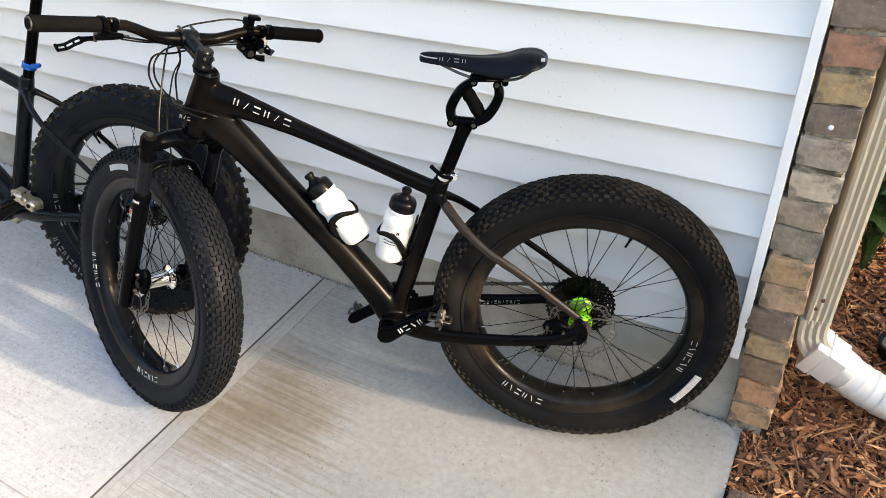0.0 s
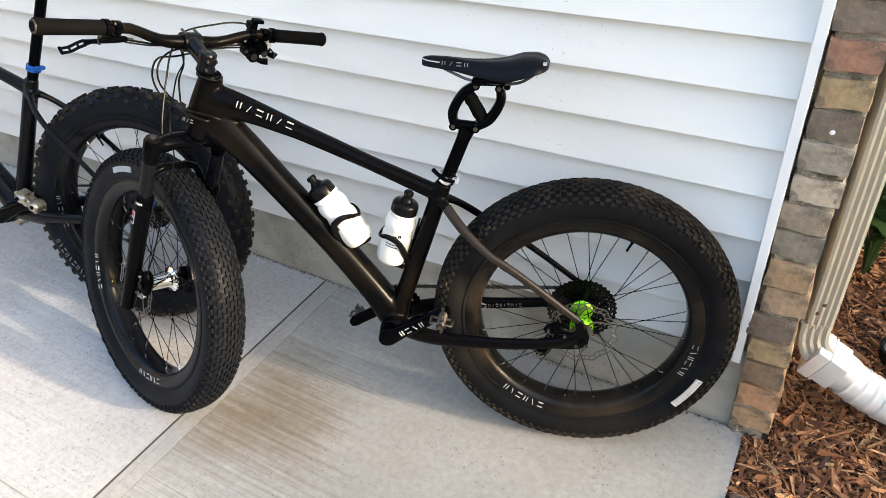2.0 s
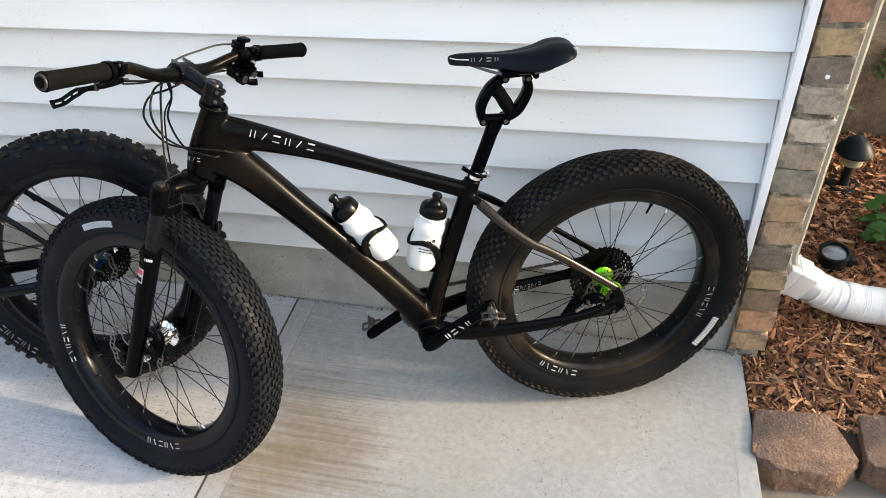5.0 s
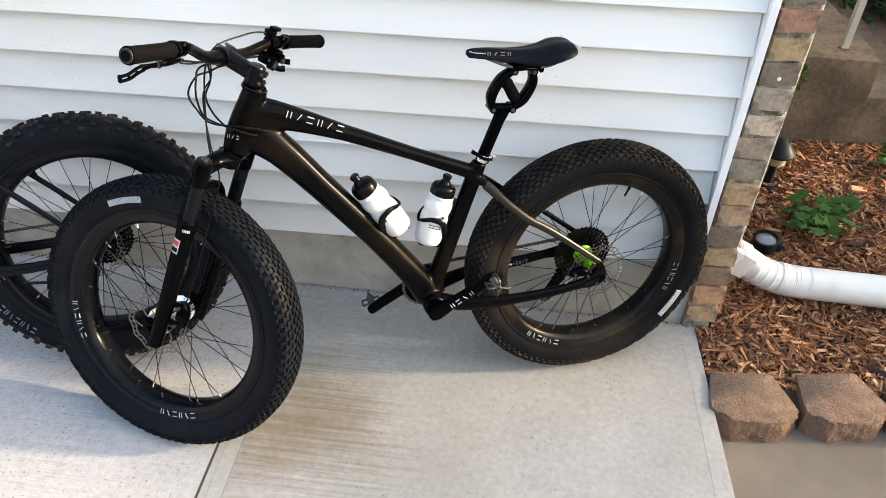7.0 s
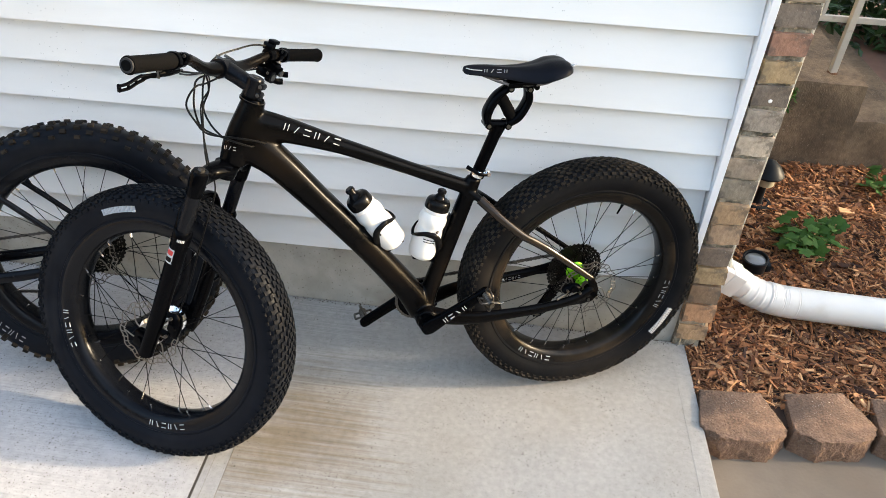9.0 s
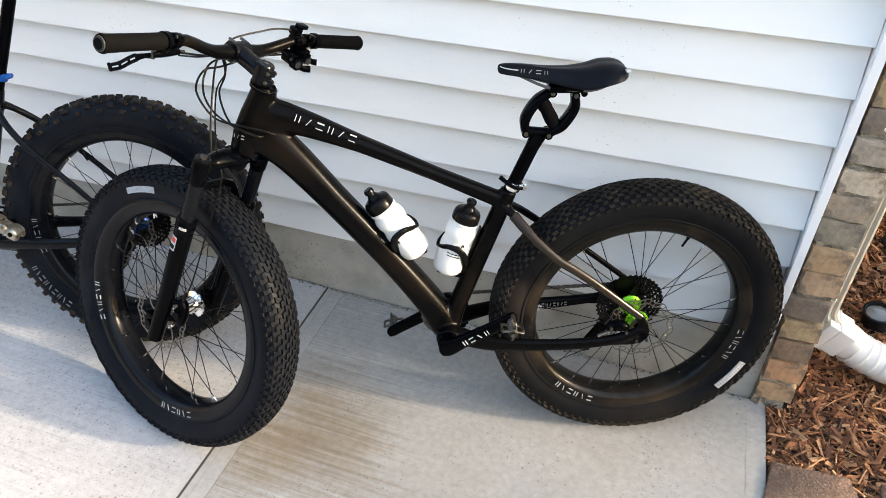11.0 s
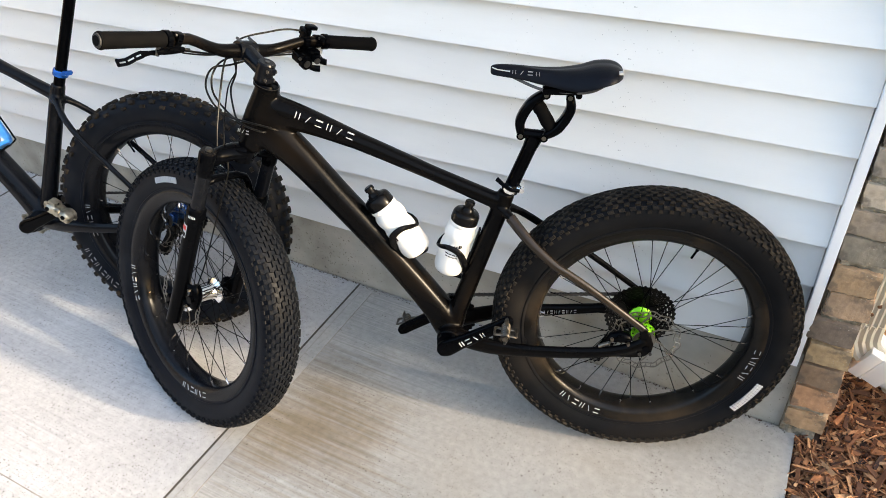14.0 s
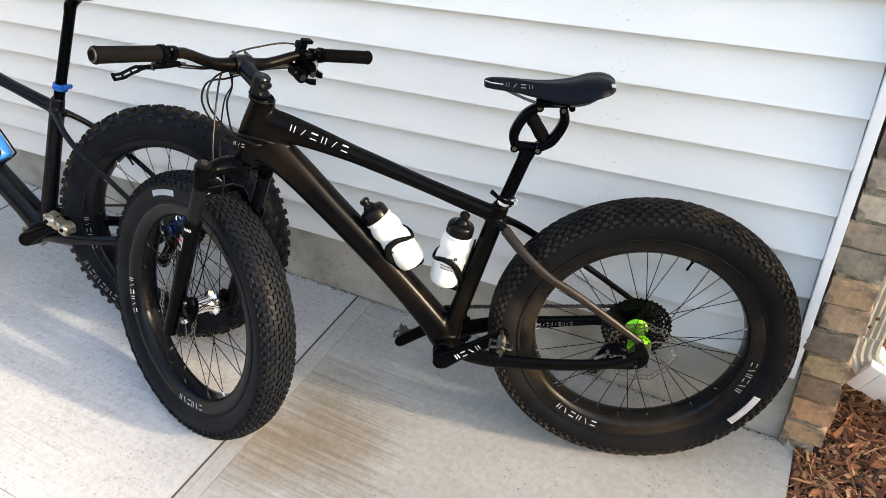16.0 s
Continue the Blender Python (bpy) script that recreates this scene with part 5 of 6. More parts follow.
    tube(bm, [V(ax_f, -leg - 0.014, ax_s), V(ax_f - 0.02, -leg - 0.02, ax_s + 0.05), V(ax_f - 0.028, -leg - 0.018, ax_s + 0.075)], (0.004, 0.007), 8)
    part("axle", bm, ALLOY, f)
    return f


def cockpit(root, m, g):
    """Headset, stem, bar, grips, levers and shifter, in the steered axes."""
    bm = bmesh.new()
    for z0, z1, r0, r1 in ((0.0125, 0.0185, 0.0278, 0.0245), (0.0185, 0.0215, 0.0205, 0.0205), (0.0218, 0.0245, 0.0200, 0.0200), (0.0085, 0.0128, 0.0290, 0.0292)):
        tube(bm, [V(0, 0, z0), V(0, 0, z1)], [r0, r1], 24, ref=(1, 0, 0))
    st = part("stem", bm, ALLOY, root, "black handlebar stem with spacers")
    st.matrix_local = m
    for v in st.data.vertices:
        # the bearing cover stands over the head tube
        if v.co.z < 0.019:
            v.co.y -= g.get("offset", 0.0)
    sf, ss = g["clamp_f"], g["clamp_s"]
    bm = bmesh.new()
    tube(bm, [V(0, -g.get("offset", 0.0), 0.0128), V(0, -g.get("offset", 0.0), 0.0140)], 0.0284, 28, ref=(1, 0, 0))
    part("bearing_ring", bm, STEEL, st, "thin steel ring of the headset")
    bm = bmesh.new()
    tube(bm, [V(0, 0, 0.0245), V(0, 0, 0.0635)], 0.0192, 24, ref=(1, 0, 0))
    tube(bm, [V(0, 0, 0.0635), V(0, 0, 0.0665)], [0.0185, 0.0165], 24, ref=(1, 0, 0))
    tube(bm, [V(0.004, 0, 0.0445), V(sf * 0.5, 0, 0.047), V(sf - 0.01, 0, ss)], [(0.0185, 0.0188), (0.0180, 0.0185), (0.0190, 0.0195)], 18)
    tube(bm, [V(sf, -0.021, ss), V(sf, 0.021, ss)], 0.0215, 24, ref=(1, 0, 0))
    for z in (0.034, 0.054):
        box(bm, (-0.0185, 0, z), (0.014, 0.019, 0.014), bevel=0.003)
    part("body", bm, CARBON, st)
    for y in (-0.015, 0.015):
        for dz in (-0.018, 0.018):
            bm = bmesh.new()
            rod(bm, V(sf - 0.004, y, ss + dz * 1.15), V(sf + 0.018, y, ss + dz * 1.15), 0.0034, 8)
            part("bolt", bm, STEEL, st, "steel bolt")
    for z in (0.034, 0.054):
        bm = bmesh.new()
        rod(bm, V(-0.021, -0.012, z), V(-0.021, 0.011, z), 0.0042, 10)
        part("bolt", bm, STEEL, st, "steel clamp bolt")
    bm = bmesh.new()
    rod(bm, V(0, 0, 0.066), V(0, 0, 0.0680), 0.005, 10)
    part("bolt", bm, STEEL, st, "top cap bolt")
    # handlebar: rises from the clamp and sweeps back
    half, rise, sweep = g["bar_half"], g["bar_rise"], g["bar_sweep"]
    pts = [V(sf, 0, ss), V(sf, 0.05, ss), V(sf - 0.002, 0.085, ss + rise * 0.25), V(sf - sweep * 0.25, 0.135, ss + rise * 0.85), V(sf - sweep * 0.4, 0.17, ss + rise), V(sf - sweep, half, ss + rise + 0.004)]
    right = [V(p.x, -p.y, p.z) for p in pts]
    bm = bmesh.new()
    path = smooth_path(right[:0:-1] + pts, 5)
    tube(bm, path, [(0.0112, 0.0112), (0.0112, 0.0112), (0.0112, 0.0112), (0.0125, 0.0125), (0.0158, 0.0158), (0.0158, 0.0158), (0.0125, 0.0125), (0.0112, 0.0112), (0.0112, 0.0112), (0.0112, 0.0112)], 18, ref=(0, 0, 1))
    hb = part("handlebar", bm, FRAME, root, "satin black riser handlebar")
    hb.matrix_local = m
    for s in (-1, 1):
        a = V(sf - sweep, s * half, ss + rise + 0.004)
        b = V(sf - sweep * 0.4, s * 0.17, ss + rise)
        d = (b - a).normalized()
        bm = bmesh.new()
        tube(bm, [a + d * 0.002, a + d * 0.006, a + d * 0.012, a + d * 0.07, a + d * 0.132, a + d * 0.136], [0.0158, 0.0172, 0.0160, 0.0154, 0.0154, 0.0148], 24, ref=(0, 0, 1))
        part("grip", bm, GRIP, hb, "black foam grip")
        bm = bmesh.new()
        tube(bm, [a - d * 0.001, a + d * 0.004], [0.0132, 0.0140], 24, ref=(0, 0, 1))
        part("end_ring", bm, RING, hb, "grey ring at the grip's end")
        bm = bmesh.new()
        tube(bm, [a - d * 0.0018, a + d * 0.001], 0.0096, 20, ref=(0, 0, 1))
        part("bar_plug", bm, PIT, hb, "dark hollow bar end")
        bm = bmesh.new()
        tube(bm, [a + d * 0.137, a + d * 0.147], 0.0178, 24, ref=(0, 0, 1))
        part("clamp_ring", bm, ALLOY, hb)
        # brake: clamp, reservoir, bent lever blade
        c = a + d * 0.163
        bm = bmesh.new()
        tube(bm, [c - d * 0.006, c + d * 0.007], 0.0150, 20, ref=(0, 0, 1))
        box(bm, c + V(-0.012, 0, 0.012), (0.016, 0.013, 0.014), bevel=0.003)
        rod(bm, c + V(-0.013, -s * 0.008, 0.014), c + V(-0.013, s * 0.009, 0.014), 0.0034, 8, mi=1)
        tube(bm, [c + V(0.010, s * 0.002, -0.012), c + V(0.016, s * 0.004, -0.024), c + V(0.022, s * 0.012, -0.036)], [(0.008, 0.007), (0.0085, 0.010), (0.007, 0.008)], 10)
        tube(bm, [c + V(0.022, s * 0.022, -0.040), c + V(0.020, s * 0.008, -0.035), c + V(0.021, -s * 0.010, -0.034), c + V(0.024, -s * 0.036, -0.036)], [0.0065, 0.0095, 0.0095, 0.0060], 12, ref=(0, 0, 1))
        tube(bm, [c + V(0.024, -s * 0.036, -0.036), c + V(0.025, -s * 0.050, -0.037)], [0.0045, 0.0036], 8, ref=(0, 0, 1), mi=1)
        rod(bm, c + V(0.022, s * 0.020, -0.048), c + V(0.022, s * 0.020, -0.029), 0.0045, 8, mi=1)
        part("brake_lever_mount", bm, [ALLOY, STEEL], hb, "black lever clamp with silver bolt")
        # lever: a thin arm, then a finger blade pierced by three holes
        bm = bmesh.new()
        tube(bm, smooth_path([c + V(0.023, s * 0.018, -0.043), c + V(0.032, s * 0.030, -0.048), c + V(0.038, s * 0.042, -0.054)], 4), [(0.005, 0.0065), (0.004, 0.005), (0.0042, 0.0075)], 10, ref=(1, 0, 0))
        spine = smooth_path([c + V(0.038, s * 0.042, -0.054), c + V(0.041, s * 0.054, -0.062), c + V(0.044, s * 0.068, -0.073), c + V(0.050, s * 0.082, -0.080)], 4)
        wide = V(0, -s * 0.5, -0.86)
        for e in (-1, 1):
            tube(bm, [p + wide * (0.0058 * e) for p in spine], (0.0042, 0.0024), 8, ref=(1, 0, 0))
        for k in (0, 4, 8, 12):
            tube(bm, [spine[k] - wide * 0.0065, spine[k] + wide * 0.0065], (0.0036, 0.0026), 8, ref=(1, 0, 0))
        tube(bm, [spine[12] - wide * 0.0078, spine[12] + wide * 0.0085 + V(0.003, 0, 0)], (0.0044, 0.0036), 8, ref=(1, 0, 0))
        part("brake_lever", bm, ALLOY, hb, "black brake lever blade with holes")
        if s < 0:
            bm = bmesh.new()
            c2 = a + d * 0.165
            box(bm, c2 + V(0.004, 0.004, -0.030), (0.040, 0.030, 0.026), bevel=0.007)
            rod(bm, c2 + V(-0.016, 0.004, -0.040), c2 + V(-0.016, 0.004, -0.024), 0.012, 16)
            tube(bm, smooth_path([c2 + V(-0.014, -0.006, -0.036), c2 + V(-0.024, -0.014, -0.039), c2 + V(-0.032, -0.021, -0.037)], 4), (0.004, 0.007), 8)
            rod(bm, c2 + V(-0.017, 0.004, -0.036), c2 + V(-0.0295, 0.004, -0.036), 0.0075, 14, mi=1)
            box(bm, c2 + V(0.000, 0.030, -0.040), (0.030, 0.034, 0.022), bevel=0.006)
            rod(bm, c2 + V(-0.010, 0.028, -0.046), c2 + V(-0.024, 0.028, -0.046), 0.0145, 20)
            rod(bm, c2 + V(-0.0235, 0.028, -0.046), c2 + V(-0.0255, 0.028, -0.046), 0.0085, 16, mi=1)
            rod(bm, c2 + V(-0.0150, 0.046, -0.036), c2 + V(-0.0190, 0.046, -0.036), 0.0035, 8, mi=1)
            tube(bm, smooth_path([c2 + V(-0.012, 0.020, -0.054), c2 + V(-0.022, 0.004, -0.057), c2 + V(-0.031, -0.008, -0.054)], 4), (0.004, 0.0075), 8)
            part("shifter", bm, [ALLOY, STEEL], hb, "gear shifter under the bar")
            bm = bmesh.new()
            tube(bm, [c2 + V(0.018, 0.004, -0.030), c2 + V(0.016, 0.020, -0.024), c2 + V(0.014, 0.052, -0.020), c2 + V(0.013, 0.066, -0.019)], [0.0085, 0.0095, 0.0085, 0.004], 14, ref=(0, 0, 1))
            rod(bm, c2 + V(0.004, 0.044, -0.019), c2 + V(0.001, 0.044, -0.018), 0.003, 8, mi=1)
            part("reservoir", bm, [ALLOY, SILVER], hb, "black brake fluid reservoir")
            bm = bmesh.new()
            box(bm, c2 + V(0.004, -0.020, -0.022), (0.012, 0.014, 0.024), bevel=0.002)
            box(bm, c2 + V(0.003, -0.0285, -0.014), (0.010, 0.004, 0.010), bevel=0.001, mi=1)
            part("tag", bm, [LETTER, RED], hb, "small white and red plastic tag")
            # remote lockout: clamp with an upright thumb lever
            c3 = a + d * 0.195
            bm = bmesh.new()
            tube(bm, [c3 - d * 0.007, c3 + d * 0.007], 0.0162, 20, ref=(0, 0, 1))
            box(bm, c3 + V(0.006, 0, 0.019), (0.024, 0.020, 0.018), bevel=0.004)
            box(bm, c3 + V(0.004, -0.012, 0.031), (0.018, 0.026, 0.009), bevel=0.003)
            part("lockout_lever", bm, ALLOY, hb)
    return hb


def cables(root, m, g, pts_list):
    for name, pts, r, mt in pts_list:
        bm = bmesh.new()
        tube(bm, smooth_path(pts, 8), r, 8, ref=(0.2, 0.3, 0.9))
        part(name, bm, mt, root)


def saddle(root, g):
    """A narrow-nosed saddle, flared and raised at the back, with edges rolled under."""
    ox, oz = g["saddle"]
    secs = [(0.266, 0.006, 0.000, 0.010), (0.262, 0.014, 0.004, 0.017), (0.245, 0.019, 0.006, 0.021), (0.205, 0.022, 0.004, 0.024), (0.165, 0.027, 0.001, 0.028), (0.125, 0.040, 0.000, 0.034), (0.085, 0.058, 0.004, 0.040),
            (0.054, 0.068, 0.013, 0.039), (0.026, 0.066, 0.013, 0.031), (0.010, 0.055, 0.008, 0.023), (0.001, 0.038, 0.001, 0.014), (-0.002, 0.020, -0.005, 0.006)]
    bm = bmesh.new()
    rings = []
    for x, w, zt, drop in secs:
        ring = []
        for k in range(17):
            t = -1 + 2 * k / 16
            groove = 0.004 * math.exp(-(t / 0.16) ** 2) if x < 0.19 else 0
            ring.append(bm.verts.new((ox + x, w * math.sin(t * math.pi / 2), oz + zt - drop * (1 - math.cos(t * math.pi / 2)) ** 0.9 - groove)))
        for k in (1, 0, -1):
            ring.append(bm.verts.new((ox + x, k * w * 0.72, oz + zt - drop * 0.96)))
        rings.append(ring)
    n = len(rings[0])
    for a, b in zip(rings, rings[1:]):
        for k in range(n):
            bm.faces.new((a[k], a[(k + 1) % n], b[(k + 1) % n], b[k]))
    bm.faces.new(rings[0]), bm.faces.new(rings[-1][::-1])
    bmesh.ops.subdivide_edges(bm, edges=[e for e in bm.edges if e.is_manifold], cuts=1, use_grid_fill=True, smooth=0.6)
    sd = part("saddle", bm, LEATHER, root, "black saddle with a raised tail")
    so = sd.modifiers.new("soft", "SUBSURF")
    so.levels = so.render_levels = 1
    bm = bmesh.new()
    for s in (-1, 1):
        tube(bm, smooth_path([V(ox + 0.235, s * 0.006, oz - 0.012), V(ox + 0.17, s * 0.018, oz - 0.038), V(ox + 0.12, s * 0.022, oz - 0.046), V(ox + 0.06, s * 0.022, oz - 0.044), V(ox + 0.02, s * 0.032, oz - 0.018)], 5), 0.0032, 8)
    part("rail", bm, STEEL, sd, "polished saddle rails")
    bars_on(sd, "print", (ox + 0.222, oz - 0.004), (ox + 0.158, oz - 0.008), 0.0072, 4, (0.0225, 0.0275), GREY_LETTER)
    bm = bmesh.new()
    tube(bm, smooth_path([V(ox + 0.262, 0.012, oz + 0.002), V(ox + 0.25, 0.0165, oz - 0.001), V(ox + 0.225, 0.0205, oz - 0.0035)], 4), 0.0012, 6)
    part("print", bm, LETTER, sd, "thin white line at the nose")
    bm = bmesh.new()
    box(bm, (ox + 0.006, 0.044, oz + 0.002), (0.008, 0.014, 0.004), bevel=0.001)
    part("print", bm, LETTER, sd)
    return sd


def block_pedal(root, e, s):
    """A stout cast pedal: drilled body, raised clip at each face, toothed front and a round hub end."""
    bm = bmesh.new()
    rod(bm, V(e.x, s * 0.098, e.z), V(e.x, s * 0.146, e.z), 0.0070, 12)
    tube(bm, [V(e.x, s * y, e.z) for y in (0.104, 0.108, 0.140, 0.145)], [0.011, 0.0145, 0.0145, 0.010], 18, ref=(1, 0, 0))
    pedal = part("pedal", bm, PEDAL_PALE, root, "worn pale metal clipless pedal")
    turn = Matrix.Translation((e.x, s * 0.122, e.z)) @ Matrix.Scale(1.18, 4) @ Matrix.Rotation(radians(-28), 4, "Y")
    for q in (-1, 1):
        bm = bmesh.new()
        tube(bm, [V(q * x, 0, 0) for x in (0.008, 0.014, 0.024, 0.033, 0.036)], [(0.018, 0.011), (0.021, 0.013), (0.021, 0.012), (0.018, 0.0085), (0.013, 0.004)], 16, power=0.6)
        box(bm, (q * 0.021, 0.0, q * 0.014), (0.020, 0.026, 0.007), bevel=0.0025)
        for w in (-1, 1):
            box(bm, (q * 0.033, w * 0.013, q * 0.007), (0.009, 0.008, 0.010), bevel=0.002)
        rod(bm, V(q * 0.022, s * 0.0205, 0), V(q * 0.022, s * 0.0222, 0), 0.0055, 12, mi=1)
        rod(bm, V(q * 0.012, 0, q * 0.0135), V(q * 0.012, 0, q * 0.0155), 0.0035, 10, mi=1)
        bm.transform(turn)
        part("clip", bm, [PEDAL_PALE, PIT], pedal)


def drivetrain(root, g, dusty):
    bb = g["bb"]
    ca = g["crank_angle"]
    ux, uz = math.cos(ca), math.sin(ca)
    for s, nm in ((1, 1), (-1, -1)):
        e = V(bb.x + nm * ux * 0.175, 0, bb.z + nm * uz * 0.175)
        bm = bmesh.new()
        st = [(-0.0235, 0.0030), (-0.0215, 0.0105), (-0.0165, 0.0168), (-0.0085, 0.0212), (0.0, 0.0226), (0.012, 0.0218), (0.040, 0.0182), (0.090, 0.0160), (0.150, 0.0152), (0.175, 0.0150), (0.183, 0.0130), (0.1885, 0.0092), (0.1910, 0.0030)]
        tube(bm, [V(bb.x + nm * ux * q, s * (0.090 + 0.012 * max(0.0, min(1.0, q / 0.14))), bb.z + nm * uz * q) for q, w in st], [(0.0095 if 0 < i < len(st) - 1 else 0.004, w) for i, (q, w) in enumerate(st)], 16, power=0.62)
        arm = part("crank_arm", bm, ALLOY, root, "black carbon crank arm")
        if not dusty:
            block_pedal(root, e, s)
        else:
            bm = bmesh.new()
            rod(bm, V(e.x, s * 0.10, e.z), V(e.x, s * 0.168, e.z), 0.0065, 10)
            lathe(bm, [(0.0085, -0.026), (0.0110, -0.020), (0.0092, -0.016), (0.0110, -0.012), (0.0092, -0.008), (0.0110, -0.004), (0.0092, 0.0), (0.0110, 0.004), (0.0092, 0.008), (0.0110, 0.012), (0.0092, 0.016), (0.0110, 0.020), (0.0085, 0.026)], 18, closed=False, m=Matrix.Translation((e.x, s * 0.138, e.z)))
            pedal = part("pedal", bm, PEDAL, root, "worn metal clipless pedal")
            # two wire loops set crosswise round the spring
            for k in range(2):
                mm = Matrix.Translation((e.x, s * (0.136 + 0.004 * k), e.z)) @ Matrix.Rotation(1.25 + k * math.pi / 2 + (0.2 if s > 0 else 0.5), 4, "Y") @ Matrix.Scale(0.80, 4)
                bm = bmesh.new()
                loop = [V(0.010, -0.019, 0.003), V(0.024, -0.021, 0.004), V(0.031, -0.014, 0.001), V(0.031, 0.014, -0.001), V(0.024, 0.021, -0.004), V(0.0, 0.0195, -0.006),
                        V(-0.024, 0.021, -0.004), V(-0.031, 0.014, -0.001), V(-0.031, -0.014, 0.001), V(-0.024, -0.021, 0.004), V(-0.010, -0.019, 0.003)]
                tube(bm, smooth_path(loop, 3), (0.0048, 0.0034), 8)
                bm.transform(mm)
                part("wing", bm, PEDAL, pedal)
        if s > 0 and dusty:
            u = V(ux, 0, uz)
            a, b = V(bb.x, 0, bb.z) + u * 0.035, V(bb.x, 0, bb.z) + u * 0.115
            bars_on(arm, "print", (b.x, b.z), (a.x, a.z), 0.0125, 4, (0.1105, 0.1070), LETTER)
    bm = bmesh.new()
    lathe(bm, [(0.026, 0.062), (0.026, 0.074), (0.016, 0.078), (0.016, 0.062)], 32, m=Matrix.Translation(bb))
    lathe(bm, [(0.0165, 0.076), (0.0165, 0.079), (0.010, 0.079), (0.010, 0.076)], 24, m=Matrix.Translation(bb), mi=1)
    part("bottom_bracket", bm, [ALLOY, SILVER], root, "bearing cup with a silver ring")
    bm = bmesh.new()
    cog(bm, 0.062, -0.048, 30, 0.004, 0.72)
    for k in range(4):
        a = k * math.pi / 2 + 0.4
        rod(bm, V(0, -0.05, 0), V(0.046 * math.cos(a), -0.05, 0.046 * math.sin(a)), 0.006, 8)
    ch = part("chainring", bm, ALLOY, root, "black single chainring")
    ch.location = bb
    bm = bmesh.new()
    for k, r in enumerate((0.085, 0.076, 0.067, 0.059, 0.052, 0.045, 0.039, 0.034, 0.029, 0.024)):
        cog(bm, r, -0.040 - 0.0037 * k, max(11, int(r * 480)), 0.0016, 0.905 if k < 5 else 0.6)
        if k < 5:
            for q in range(26):
                a = 2 * math.pi * (q + 0.4 * k) / 26
                tube(bm, [V((r - 0.0118) * math.cos(a), -0.040 - 0.0037 * k, (r - 0.0118) * math.sin(a)), V((r - 0.004) * math.cos(a), -0.040 - 0.0037 * k, (r - 0.004) * math.sin(a))], (0.0008, 0.0034), 5)
            lathe(bm, [(r - 0.0105, -0.0408 - 0.0037 * k), (r - 0.0105, -0.0392 - 0.0037 * k), (r - 0.0125, -0.0392 - 0.0037 * k), (r - 0.0125, -0.0408 - 0.0037 * k)], 48)
    for k in range(5):
        a = k * 2 * math.pi / 5
        tube(bm, [V(0.018 * math.cos(a), -0.041, 0.018 * math.sin(a)), V(0.040 * math.cos(a + 0.5), -0.041, 0.040 * math.sin(a + 0.5)), V(0.062 * math.cos(a + 0.6), -0.0405, 0.062 * math.sin(a + 0.6))], (0.002, 0.006), 6)
    lathe(bm, [(0.022, -0.038), (0.022, -0.077), (0.012, -0.077), (0.012, -0.038)], 24)
    part("cassette", bm, COG, root, "dark steel cassette of stacked cogs")
    # chain: top run, lower run through the derailleur
    bm = bmesh.new()
    cr, cs = 0.0635, 0.052
    top = [V(bb.x + cr * math.cos(a), -0.048, bb.z + cr * math.sin(a)) for a in (radians(q) for q in range(-80, 100, 18))]
    back = [V(cs * math.cos(a), -0.058, cs * math.sin(a)) for a in (radians(q) for q in range(98, 270, 18))]
    jock = [V(0.026, -0.058, -0.074), V(0.050, -0.057, -0.090), V(0.062, -0.056, -0.12), V(0.075, -0.056, -0.150), V(0.10, -0.054, -0.158), V(0.122, -0.053, -0.142)]
    loop = top + back + jock
    loop = loop + [loop[0]]
    dens = []
    for a, b in zip(loop, loop[1:]):
        n = max(1, round((b - a).length / 0.0127))
        dens += [a.lerp(b, k / n) for k in range(n)]
    for i, p in enumerate(dens):
        q = dens[(i + 1) % len(dens)]
        d = (q - p).normalized()
        w = 0.0026 if i % 2 else 0.0036
        for s in (-1, 1):
            o = V(0, s * w, 0)
            tube(bm, [p - d * 0.002 + o, p.lerp(q, 0.5) + o, q + d * 0.002 + o], [(0.0006, 0.0044), (0.0006, 0.0030), (0.0006, 0.0044)], 6)
        rod(bm, p - V(0, 0.0042, 0), p + V(0, 0.0042, 0), 0.0034, 6)
    part("chain", bm, STEEL, root, "dark oily chain", smooth=False)
    # rear derailleur
    bm = bmesh.new()
    box(bm, (0.012, -0.078, -0.030), (0.030, 0.016, 0.040), bevel=0.005)
    tube(bm, [V(0.010, -0.078, -0.04), V(0.040, -0.070, -0.062), V(0.058, -0.060, -0.078)], [(0.010, 0.016), (0.011, 0.015), (0.010, 0.017)], 12)
    for a, b in ((V(0.056, 0, -0.082), V(0.098, 0, -0.150)),):
        for y in (-0.050, -0.062):
            tube(bm, [V(a.x, y, a.z), V(b.x, y, b.z)], (0.0016, 0.014), 10)
    dr = part("derailleur", bm, ALLOY, root, "black rear derailleur with long cage")
    for x, z in ((0.058, -0.088), (0.096, -0.147)):
        bm = bmesh.new()
        cog(bm, 0.020, -0.056, 11, 0.004, 0.3)
        pu = part("pulley", bm, CAP, dr)
        pu.location = (x, 0, z)
    # disc brake caliper on the left stay
    bm = bmesh.new()
    tube(bm, [V(0.034, 0.078, 0.012), V(0.042, 0.078, 0.016), V(0.060, 0.078, 0.020), V(0.078, 0.078, 0.016), V(0.086, 0.078, 0.010)], [(0.008, 0.008), (0.0125, 0.013), (0.0135, 0.0155), (0.0125, 0.012), (0.007, 0.007)], 12)
    rod(bm, V(0.058, 0.086, 0.022), V(0.058, 0.094, 0.022), 0.0095, 16)
    rod(bm, V(0.084, 0.086, 0.004), V(0.108, 0.090, -0.004), 0.0048, 10, mi=1)
